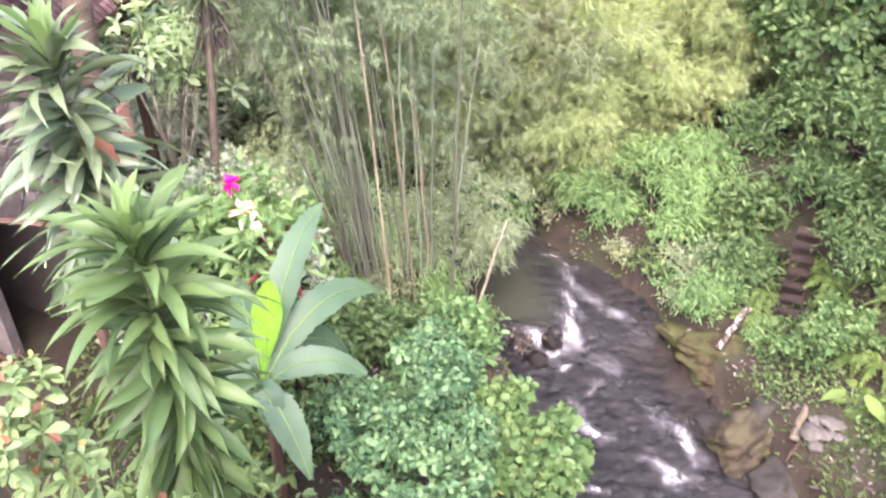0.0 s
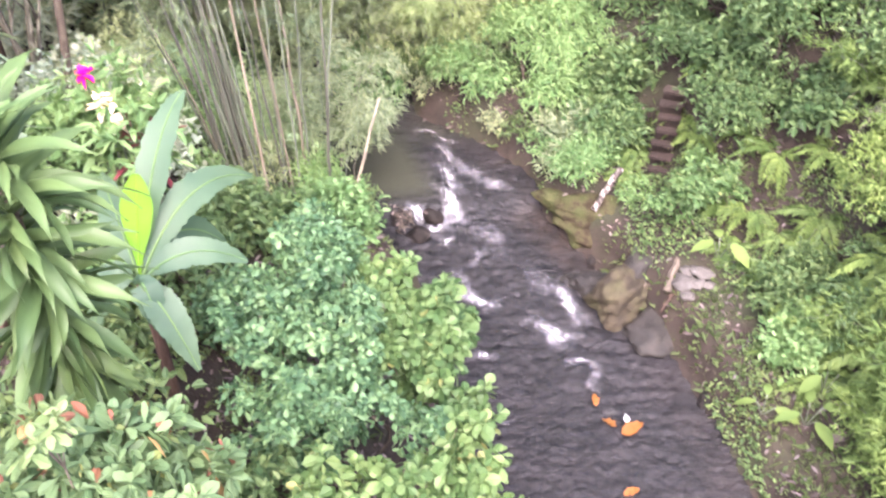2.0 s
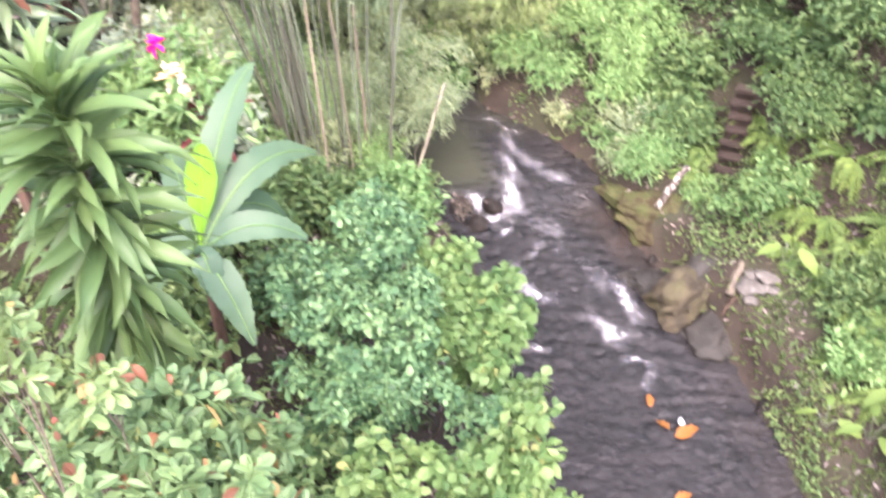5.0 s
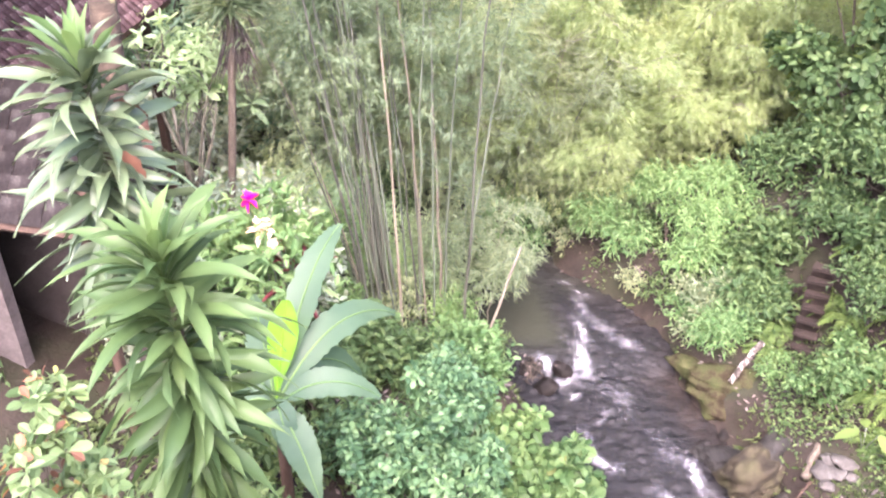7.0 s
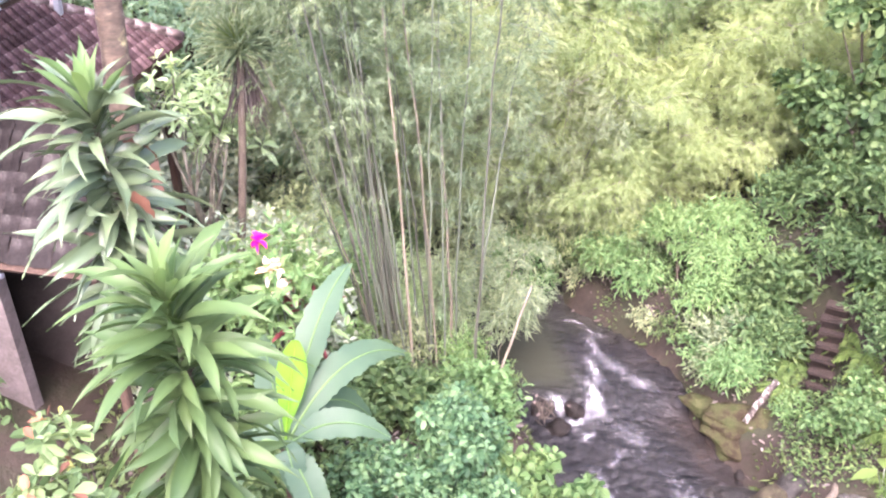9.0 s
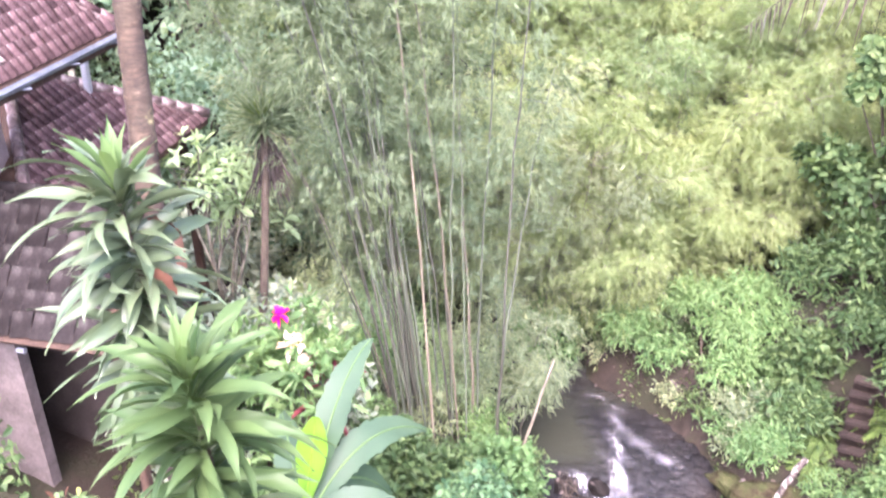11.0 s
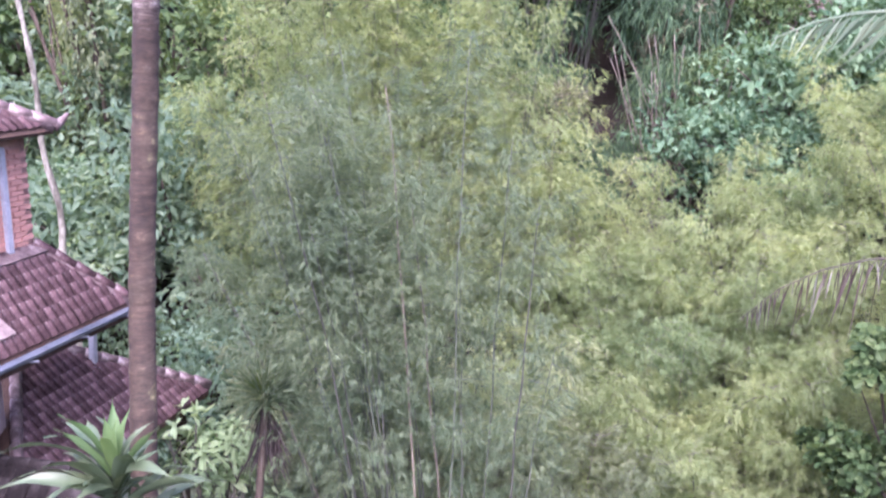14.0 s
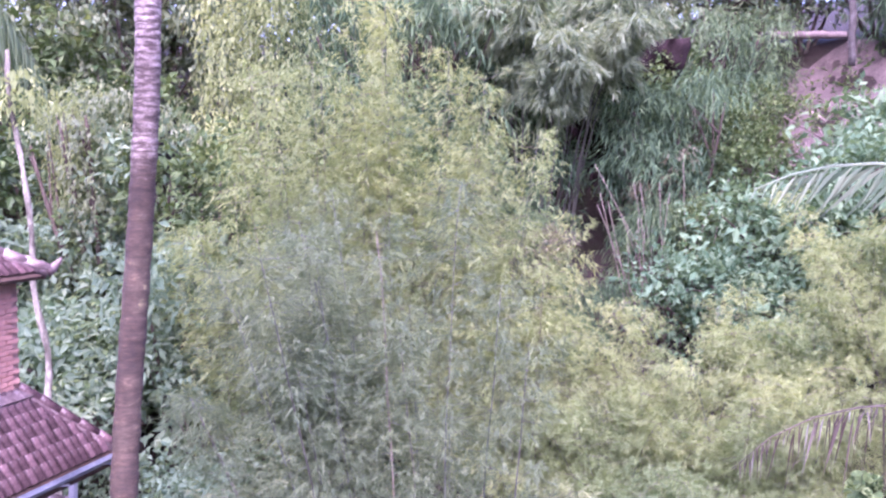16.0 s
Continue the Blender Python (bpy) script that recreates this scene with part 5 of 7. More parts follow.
# growth hanging over the far shore of the pool
for k, x in enumerate((-3.4, -2.3, -1.2, -0.1, 1.0, 2.0, 2.9)):
    y = 15.45 + 0.25 * math.sin(3 * k)
    s = 0.62 + 0.1 * math.sin(2.2 * k)
    shrub("shore_shrub", (x, y, ground_at(x, y) - 0.05), [(0, 0, s * 0.9, s, s * 0.8, s * 0.8), (s * 0.5, -s * 0.5, s * 0.4, s * 0.6, s * 0.6, s * 0.5), (-s * 0.6, -s * 0.2, s * 0.5, s * 0.6, s * 0.6, s * 0.6)],
          (L_BAMBOO, L_BRIGHT, L_MID)[k % 3], int(620 * s), 5, 0.13, "light green narrow-leaved growth over the pool's far shore", group="growth along the pool", seed=170 + k, split=True, ratio=0.22, hang=0.4, stems=5, rich=False)

# slender dragon tree with a spiky head
spiky = thing("dragon_tree", (0, 0, 0), "slender dragon tree with a spiky head and hanging dry leaves", "tree")
stem = curve((-3.3, 11.4, ground_at(-3.3, 11.4) - 0.1), (-2.95, 12.3, 5.93), 0, (0.06, 0, 0), 10)
part("trunk", tube(Build(), stem, np.linspace(0.065, 0.05, 10), 8).mesh("trunk", M_BARK, True), spiky)
r = np.random.default_rng(70)
d = ball(r, 420)
d[:, 2] = np.abs(d[:, 2]) * 1.3 - 0.3
part("crown", blades(Build(), np.tile(stem[-1], (420, 1)) + r.normal(0, 0.05, (420, 3)), d, d + [0, 0, 1.2], 0.66 * r.uniform(0.6, 1.1, 420), 0.032, droop=0.12).mesh("crown", L_DARK), spiky, "dark green sword-shaped leaves")
d = ball(r, 40)
d[:, 2] = np.abs(d[:, 2]) + 0.8
part("heart", blades(Build(), np.tile(stem[-1], (40, 1)), d, d + [0, -1, 0.2], 0.4, 0.04, droop=0.0).mesh("heart", L_FERN), spiky, "bright green upright young leaves")
d = ball(r, 170)
d[:, 2] = -np.abs(d[:, 2]) - 0.7
part("dead_leaves", blades(Build(), np.tile(stem[-1] - [0, 0, 0.12], (170, 1)) + r.normal(0, 0.06, (170, 3)) - r.uniform(0, 0.55, (170, 1)) * [0, 0, 1], d * [0.6, 0.6, 1], d + [1, 0, 0.2], 0.55, 0.035, droop=0.3).mesh("dead_leaves", L_DRY), spiky, "grey-brown hanging dry leaves")

# frangipani with bare grey limbs
shrub("frangipani", (-4.0, 13.2, 2.6), [(0.1, 0, 2.0, 0.75, 0.6, 0.6), (0.4, 0.1, 1.4, 0.6, 0.5, 0.5), (-0.3, -0.2, 2.5, 0.5, 0.5, 0.4)], L_LIGHT, 62, 5, 0.3, "frangipani with pale grey limbs and pale green leaves", "tree", seed=71, ratio=0.32, stems=8, stem_r=0.035, bark=M_PALEBARK, whorl=8, spread=(40, 100))

# ---- right bank ----
shrub("bright_tree", (3.9, 13.6, 0.5), [(0.55, 0.9, 1.35, 0.55, 0.5, 0.32), (-0.25, 0.95, 1.1, 0.42, 0.4, 0.28), (1.2, 0.5, 0.95, 0.45, 0.45, 0.32), (0.45, 0.3, 0.95, 0.48, 0.4, 0.3), (1.3, 0.0, 0.6, 0.4, 0.4, 0.25), (0.15, -0.25, 0.55, 0.45, 0.4, 0.28), (0.75, -0.4, 0.5, 0.4, 0.4, 0.25), (-1.35, 0.9, 0.7, 0.42, 0.4, 0.3), (-0.85, 0.35, 0.5, 0.35, 0.35, 0.25)],
      L_BRIGHT, 1900, 5, 0.14, "bright light green narrow-leaved tree drooping to the stream", "tree", seed=41, ratio=0.24, twig=0.22, hang=0.35, stems=9, stem_r=0.03, rich=False, clump=6)
shrub("bank_tree", (7.0, 15.0, 2.6), [(-0.6, -0.2, 1.0, 0.9, 0.9, 0.9), (0.3, -0.6, 1.8, 1.0, 0.9, 0.9), (0.9, -0.3, 0.9, 0.9, 0.9, 0.9), (-0.3, 0.3, 2.6, 0.9, 0.8, 0.8), (1.2, 0.2, 2.9, 1.0, 0.9, 0.9), (-1.0, 0.2, 1.1, 0.6, 0.6, 0.7)],
      L_MID, 1250, 5, 0.22, "round-leaved green tree with shaded gaps on the bank", "tree", seed=42, ratio=0.75, stems=9, stem_r=0.05, clump=6, whorl=4, face=0.2)
shrub("bank_shrub", (4.12, 11.72, 0.45), [(0, 0, 0.35, 0.42, 0.36, 0.32), (0.3, 0.2, 0.4, 0.28, 0.28, 0.24)], L_BRIGHT, 260, 5, 0.12, "light green narrow-leaved bush over the mossy rock", seed=44, ratio=0.25, twig=0.2, hang=0.3, rich=False, clump=4)
shrub("bank_shrub", (5.55, 10.25, 0.75), [(0, 0, 0.55, 0.62, 0.5, 0.45), (-0.35, -0.1, 0.35, 0.4, 0.4, 0.35), (0.4, 0.1, 0.4, 0.4, 0.4, 0.35)], L_ROUND, 330, 5, 0.13, "rounded light green leafy bush on the bank", seed=43, ratio=0.55, clump=6, whorl=5)
for k, (x, y, s, mat, sz, ra, lab) in enumerate((
        (6.5, 11.2, 0.7, L_MID, 0.1, 0.38, "green bush beside the stone steps"), (7.3, 11.8, 0.9, L_MID, 0.11, 0.38, "leafy green bush on the slope"),
        (6.9, 13.0, 0.7, L_MID, 0.14, 0.4, "dark green bush above the steps"), (6.1, 13.0, 0.55, L_MID, 0.16, 0.3, "dark green bush above the steps"), (6.4, 14.0, 0.7, L_MID, 0.16, 0.4, "dark green bush above the steps"), (5.7, 14.4, 0.6, L_MID, 0.15, 0.3, "dark green bush above the steps"), (6.6, 12.2, 0.6, L_MID, 0.15, 0.4, "dark green bush above the steps"), (4.85, 12.3, 0.55, L_MID, 0.14, 0.45, "green bush beside the steps"),
        (5.2, 13.2, 0.6, L_MID, 0.14, 0.45, "green bush near the steps"), (6.3, 8.4, 0.5, L_MID, 0.09, 0.5, "light green ground plants on the bank"),
        (6.9, 7.6, 0.7, L_MID, 0.1, 0.32, "green bush on the steep bank"), (7.7, 8.9, 0.9, L_FERN, 0.11, 0.25, "green bush on the steep bank"),
        (6.0, 7.5, 0.4, L_BRIGHT, 0.1, 0.55, "light green ground plants on the bank"), (6.9, 6.4, 0.7, L_FERN, 0.16, 0.2, "narrow-leaved light green bush on the bank"),
        (6.6, 5.2, 0.7, L_FERN, 0.16, 0.2, "narrow-leaved light green bush on the bank"), (7.5, 5.6, 0.9, L_MID, 0.17, 0.2, "narrow-leaved light green bush on the bank"),
        (6.4, 4.0, 0.8, L_FERN, 0.16, 0.2, "narrow-leaved light green bush on the bank"), (7.9, 7.2, 0.9, L_FERN, 0.13, 0.2, "narrow-leaved light green bush on the bank"),
        (8.4, 10.3, 1.0, L_MID, 0.12, 0.35, "leafy green bush on the slope"), (8.3, 13.2, 1.1, L_MID, 0.2, 0.5, "dark green bush on the slope"),
        (4.3, 12.4, 0.4, L_BAMBOO, 0.11, 0.35, "pale green bush over the mossy rock"), (7.3, 10.5, 0.5, L_MID, 0.15, 0.5, "green bush over the grey rock"))):
    shrub("bank_shrub", (x, y, ground_at(x, y) - 0.05), [(0, 0, s * 0.6, s, s * 0.9, s * 0.7), (-s * 0.5, -s * 0.4, s * 0.4, s * 0.6, s * 0.6, s * 0.5), (s * 0.5, s * 0.3, s * 0.7, s * 0.6, s * 0.6, s * 0.6)],
          mat, int(560 * s * (1.7 if sz < 0.13 or ra < 0.3 else 1)), 5, sz, lab, group="bushes on the far bank", seed=140 + k, ratio=ra, stems=5, rich=ra > 0.3, clump=5)
for k, (x, y, s) in enumerate(((5.85, 9.35, 0.75), (6.1, 7.0, 0.8), (6.45, 6.6, 0.8), (5.2, 12.0, 0.8), (5.05, 11.5, 0.6), (6.0, 11.5, 0.75), (5.95, 12.0, 0.8), (7.4, 12.6, 1.2), (8.0, 11.9, 1.2), (6.2, 8.9, 0.7), (6.9, 8.5, 0.9), (7.2, 6.9, 0.9), (6.6, 12.1, 0.9),
                               (6.7, 5.8, 0.8), (6.2, 4.7, 0.7), (5.7, 7.6, 0.45), (7.6, 13.8, 1.1), (4.9, 11.5, 0.6), (8.3, 9.2, 1.1), (7.9, 8.0, 1.1), (6.3, 9.9, 0.8), (6.75, 10.4, 0.9), (7.0, 9.2, 0.9), (6.5, 9.4, 0.7), (6.05, 10.2, 0.7), (6.6, 10.9, 0.8), (7.3, 9.9, 0.9))):
    fern(x, y, s, 200 + k)

# broad-leaved plants at the foot of the bank
BROAD = [strip_leaf("leaf", ln, ln * 0.44, b, L_FERN, 9, 0.8, 0.12, 0.006, 0.04, b) for ln, b in ((0.42, 30), (0.5, 45), (0.36, 55))]
for k, (x, y, s, count) in enumerate(((5.72, 6.45, 1.0, 4), (6.08, 6.8, 1.1, 4), (5.3, 6.75, 0.9, 3), (5.62, 9.3, 1.1, 3), (6.2, 8.0, 0.9, 4), (6.7, 9.0, 1.0, 4))):
    r = np.random.default_rng(700 + k)
    ob = thing("broad_leaf_plant", (x, y, ground_at(x, y)), "low plant with a few broad light green leaves on the bank", "plant", "broad-leaved plants on the bank")
    for q in range(count):
        turn = 180 + q * 360 / count + r.normal(0, 25)
        end = np.array([math.cos(radians(turn)) * 0.14, math.sin(radians(turn)) * 0.14, r.uniform(0.22, 0.4)]) * s
        stalk = part("stalk", tube(Build(), curve((0, 0, -0.05), end, 0, (0, 0, 0.03), 6), 0.009, 5).mesh("stalk", M_CULM_A, True), ob)
        part("leaf", BROAD[q % 3], ob, at=pose(*end, 0, 0, turn) @ pose(0, 0, 0, r.normal(0, 10), r.uniform(-10, 20), 0) @ Matrix.Scale(s * 0.8, 4))

# ferns and slender light growth hanging down the steep bank
r = np.random.default_rng(77)
for k in range(26):
    s_ = (k + 0.5) / 26
    x, y = 5.95 + 2.0 * s_ + r.uniform(-0.1, 0.75), 3.9 + 6.0 * s_ + r.uniform(-0.35, 0.35)
    dry = k % 4 == 1
    fern(x, y, r.uniform(0.75, 1.25), 260 + k, "half-dry brownish fern hanging down the steep bank" if dry else "bright yellow-green fern hanging down the steep bank", 7, ground_at(x, y) + r.uniform(0.1, 0.55), dry)
for k, (x, y, h) in enumerate(((6.5, 4.3, 1.1), (7.0, 5.2, 1.2), (7.4, 6.2, 1.3), (7.6, 7.2, 1.3), (7.9, 8.2, 1.3), (8.2, 9.2, 1.4), (6.7, 5.9, 0.9), (7.1, 7.4, 0.9), (8.1, 10.2, 1.4), (6.2, 3.6, 1.1))):
    bamboo("slender_bush", (x, y, ground_at(x, y)), 9, h, 0.55, (-0.4, -0.1, 0), h * 0.3, L_FERN, "slender light green bush leaning from the steep bank", 360 + k,
           leaf=0.13, slim=0.2, start=0.2, nodes=8, arms=3, bunch=3, each=6, foot=0.3, arm=0.4, radius=0.008, culm_mats=[M_CULM_A, M_CULM_B])

# grass and small herbs over the banks
r = np.random.default_rng(80)
gx_, gy_ = r.uniform(-4.5, 9.5, 100000), r.uniform(2.5, 15.2, 100000)
l_, r_, c_ = shore(gx_, gy_)
keep = (np.maximum(l_, r_) > 0.12) & (c_ > 0.15) & (np.sin(2.1 * gx_ + 1.3 * gy_) + np.sin(3.7 * gy_ - 1.1 * gx_) + r.normal(0, 0.6, 100000) > 0.35 - 0.7 * (r_ > 0) + 1.1 * ((r_ > 0) & (gy_ > 10.3)))
gx_, gy_ = gx_[keep], gy_[keep]
gp = np.stack([gx_, gy_, land(gx_, gy_) - 0.01], -1)
gd = r.normal(0, 0.5, gp.shape) + [0, 0, 0.8]
hl = r.uniform(0.06, 0.22, len(gp))
herbs = new("grass", blades(Build(), gp, gd, r.normal(0, 1, gp.shape), hl, hl * 0.3, droop=0.4, rich=False).mesh("grass", L_GRASS))
tagged(herbs, "short green grass and herbs on the earth banks", "grass", kind="stuff")
# small broad herbs along the far bank
k_ = 64000
hx, hy = r.uniform(2.4, 8.5, k_), r.uniform(3.0, 15.2, k_)
hr = hx - np.interp(hy, Y_EDGE, X_RIGHT)
keep = (hr > 0.03) & (hr < 3) & (np.sin(2.9 * hx + 1.1 * hy) + np.sin(1.9 * hy - 2.3 * hx) + r.normal(0, 0.3, k_) > 0.1 + 0.1 * (hy > 10.5)) & (shore(hx, hy)[2] > 0.1) & (np.hypot(hx - 5.9, hy - 5.9) > 0.45) & (np.hypot(hx - 5.4, hy - 8.3) > 0.4)
hx, hy = hx[keep], hy[keep]
hp = np.stack([hx, hy, land(hx, hy) + r.uniform(0, 0.16, len(hx))], -1)
hs = r.uniform(0.035, 0.085, len(hp))
low = new("herbs", blades(Build(), hp, r.normal(0, 1, hp.shape) * [1, 1, 0.4], r.normal(0, 0.4, hp.shape) + [0, 0, 1.0], hs, hs * 0.65, droop=0.2, rich=False).mesh("herbs", L_MID))
tagged(low, "light green creeping herbs on the far bank", "herbs", kind="stuff")
# leaf litter
k_ = 5200
lx, ly = r.uniform(-4, 8.5, k_), r.uniform(3, 17, k_)
l_, r_, c_ = shore(lx, ly)
keep = (np.maximum(l_, r_) > 0.1) & (c_ > 0.1)
lp = np.stack([lx, ly, land(lx, ly) + 0.012], -1)[keep]
ld = r.normal(0, 1, lp.shape) * [1, 1, 0.15]
litter = new("leaf_litter", blades(Build(), lp, ld, np.tile([0, 0, 1.0], (len(lp), 1)) + r.normal(0, 0.2, lp.shape), r.uniform(0.06, 0.16, len(lp)), 0.045, droop=0.0).mesh("leaf_litter", L_DRY))
tagged(litter, "dry brown fallen leaves on the soil", "leaves", kind="stuff")

# floating dead leaves caught on the stones
for k, (x, y, s, turn) in enumerate(((3.75, 7.0, 0.36, 20), (3.62, 7.12, 0.2, 130), (3.43, 6.11, 0.22, 10), (3.45, 7.48, 0.2, 80), (6.0, 6.05, 0.28, 30))):
    me = strip_leaf("dead_leaf", s, s * 0.5, 35, L_ORANGE if k < 4 else L_DRY, 8, 0.8, 0.3, 0.02, 0.25, k)
    ob = new("dead_leaf", me)
    ob.matrix_basis = pose(x - s / 2, y, (0.05 + 0.012 * k if k < 4 else ground_at(x, y) + 0.05), 8, -12, turn)
    tagged(ob, "orange dead leaf caught in the shallow stream" if k < 4 else "dry brown leaf lying on the bank", "leaf")
scrap = strip_leaf("paper_scrap", 0.13, 0.1, 50, M_PAINT, 6, 0.6, 0.5, 0.02, 0.4, 8)
ob = new("paper_scrap", scrap)
ob.matrix_basis = pose(3.66, 7.14, 0.1, 10, -8, 70)
tagged(ob, "crumpled white scrap caught beside the orange leaf", "scrap")
shrub("red_twigs", (1.2, 11.25, 0.4), [(0, 0, 0.18, 0.2, 0.15, 0.1)], L_DRY, 6, 2, 0.07, "reddish dry twigs caught at the stream's edge", "twigs", seed=90, stems=5, stem_r=0.012)
log("stick", (2.6, 5.2, 0.05), (3.3, 5.02, 0.06), 0.016, 0.01, M_CULM_C, "dark stick lying across the shallow stream")

# ---- palms ----


def coconut_trunk():
    ob = thing("coconut_palm", (0, 0, 0), "tall ringed coconut palm trunk, reddish grey, in the garden", "palm")
    pts = np.array([[-3.85, 9.2, ground_at(-3.85, 9.2) - 0.2], [-3.68, 9.45, 5.0], [-3.66, 9.66, 6.6], [-3.74, 10.15, 8.2], [-3.66, 10.4, 10.0], [-3.55, 10.45, 11.7], [-3.5, 10.4, 13.5], [-3.45, 10.35, 16.0], [-3.4, 10.3, 19.0]])
    t = np.linspace(0, 1, 9)
    s = np.linspace(0, 1, 480)
    path = np.stack([np.interp(s, t, pts[:, k]) for k in range(3)], -1)
    ker = np.ones(45) / 45
    pad = np.concatenate([np.repeat(path[:1], 22, 0), path, np.repeat(path[-1:], 22, 0)])
    path = np.stack([np.convolve(pad[:, k], ker, "valid") for k in range(3)], -1)
    rad = 0.147 - 0.018 * s + 0.06 * np.exp(-s * 25) + 0.0035 * (np.arange(480) % 2 == 0) + 0.004 * np.sin(np.arange(480) * 0.37) + 0.003 * np.sin(np.arange(480) * 1.13)
    part("trunk", tube(Build(), path, rad, 14).mesh("trunk", M_RING, True), ob)
    fr = frond_mesh("frond", 4.2, L_PALM, 0.75, 70, 0.5, 0.35, 0.04, 4)
    for k in range(9):
        part("frond", fr, ob, at=pose(-3.4, 10.3, 18.9, 0, 0, k * 40) @ pose(0, 0, 0, 0, -30 + 20 * (k % 3), 0))


coconut_trunk()


def far_palm(name, crown, foot, fronds, label):
    ob = thing(name, (0, 0, 0), label, "palm")
    part("trunk", tube(Build(), curve((*foot, ground_at(*foot) - 0.2), crown, 0, (0.15, 0, 0), 20), np.linspace(0.16, 0.11, 20), 10).mesh("trunk", M_RING, True), ob)
    for k, (tip, rise, mat, leaflet, hang, lab) in enumerate(fronds):
        # dead fronds hang from lower on the trunk and bend near their tip
        dead = mat == L_DEAD
        root = np.asarray(crown, float) - [0, 0, 0.7 if dead else 0.0]
        v = np.asarray(tip, float) - root
        ln = float(np.linalg.norm(v))
        turn = math.degrees(math.atan2(v[1], v[0]))
        # the frond's own end lies at (0.88 L, 0, -sag L) before it is turned
        flat = math.hypot(v[0], v[1])
        me = frond_mesh("frond", flat / 0.88, mat, leaflet, 84 if dead else 36, -v[2] / (flat / 0.88), hang, 0.024 if dead else 0.03, k, False, rise, power=5.0 if dead else 2.0, ragged=0.7 if dead else 0.2, forward=0.55 if dead else 1.3)
        part("frond", me, ob, lab, at=pose(*root, 0, 0, turn))
    return ob


far_palm("coconut_palm", (9.2, 10.8, 8.6), (9.4, 10.9), [
    ((3.0, 11.15, 7.4), 0.1, L_DEAD, 0.62, 2.6, "brown dead frond with hanging leaflets"),
    ((3.3, 11.6, 10.65), 0.95, L_PALM, 1.0, 0.5, "pale green frond"),
    ((13.0, 9.0, 8.5), 0.3, L_PALM, 0.8, 0.5, ""), ((11.5, 15.0, 8.8), 0.3, L_PALM, 0.8, 0.5, ""), ((13, 13, 10), 0.3, L_PALM, 0.8, 0.5, "")],
    "coconut palm on the slope with a dead hanging frond")
far_palm("coconut_palm", (-10.6, 17.5, 14.6), (-10.8, 18.0), [
    ((-8.0, 18.1, 12.4), 0.4, L_WOOD, 1.2, 1.4, "drooping green frond"), ((-8.6, 16.2, 13.4), 0.3, L_PALM, 0.8, 0.7, ""), ((-13.5, 17.5, 13.4), 0.3, L_PALM, 0.8, 0.7, "")],
    "coconut palm behind the house")

thin = thing("slender_tree", (0, 0, 0), "slender pale trunk behind the house, its top hung with vines", "tree")
part("trunk", tube(Build(), curve((-7.4, 17.1, ground_at(-7.4, 17.1) - 0.2), (-8.35, 17.2, 13.0), 0, (0.16, 0, 0), 30) + 0.05 * np.sin(np.arange(30)[:, None] * [0.9, 1.3, 0.0]), np.linspace(0.085, 0.045, 30) + 0.01 * np.sin(np.arange(30) * 2.3), 8).mesh("trunk", M_PALEBARK, True), thin)
part("crown", leafy(Build(), np.random.default_rng(5), [(-8.3, 17.2, 11.9, 0.3, 0.3, 0.5), (-8.1, 17.2, 12.3, 0.4, 0.35, 0.3)], 60, 5, 0.14, 0.4, 0.4, hang=0.9).mesh("crown", L_YELLOW), thin)

# ---- yellow-green bamboo over the far slope ----
YB = [(1.9, 17.0, 5.6, 1.5, 1), (3.6, 18.4, 6.0, 1.7, 2), (5.6, 18.8, 6.2, 1.7, 3), (7.6, 18.6, 6.6, 1.7, 4), (4.6, 20.8, 6.2, 1.7, 5), (7.0, 21.2, 6.4, 1.7, 6), (9.4, 19.6, 7.0, 1.8, 7), (2.6, 15.9, 4.0, 1.2, 8), (9.3, 22.3, 6.5, 1.8, 9), (6.4, 17.0, 4.6, 1.4, 10), (4.4, 16.6, 4.4, 1.3, 11), (2.8, 19.6, 5.2, 1.5, 12), (5.9, 20.0, 5.4, 1.6, 13), (3.2, 17.2, 4.6, 1.3, 14)]
for x, y, h, sp, k in YB:
    bamboo("bamboo_clump", (x, y, ground_at(x, y)), 13, h * 1.02, sp, (-0.2, -0.6, 0), h * 0.24, L_YELLOW, "arching yellow-green feathery bamboo on the slope", 300 + k,
           leaf=0.165, start=0.12, nodes=21, arms=5, bunch=5, each=6, foot=0.7, arm=1.05, radius=0.015, slim=0.085, culm_mats=[M_CULM_B, M_CULM_A], loose=0.3, weep=0.4, stray=0.35)
# light bamboo and yellowish growth behind the grey-green clump
for x, y, h, sp, k in ((-1.3, 18.6, 13.2, 1.0, 1), (-0.1, 19.2, 10.6, 1.1, 2), (-2.7, 19.0, 11.6, 1.2, 8), (-4.3, 20.0, 9.4, 1.4, 3), (0.9, 18.8, 8.6, 1.0, 10), (-2.5, 15.9, 6.2, 1.2, 4), (-1.2, 16.0, 6.4, 1.2, 5), (0.1, 15.9, 6.0, 1.2, 6), (1.2, 15.9, 5.0, 1.1, 9)):
    bamboo("bamboo_clump", (x, y, ground_at(x, y)), 14 if h > 8 else 10, h, sp, (0, -0.3, 0), h * (0.05 if h > 8 else 0.14), L_YELLOW if h > 8 else (L_BAMBOO if k in (4, 9) else L_GLOW), "pale yellow-green bamboo behind the stream", 320 + k,
           leaf=0.18, start=0.1 if h < 8 else 0.3, nodes=22, arms=5, bunch=5, each=5, foot=0.6, arm=0.95, radius=0.014, slim=0.09, culm_mats=[M_CULM_B, M_CULM_A], loose=0.32, weep=0.35)

# ---- woods on the hillside ----


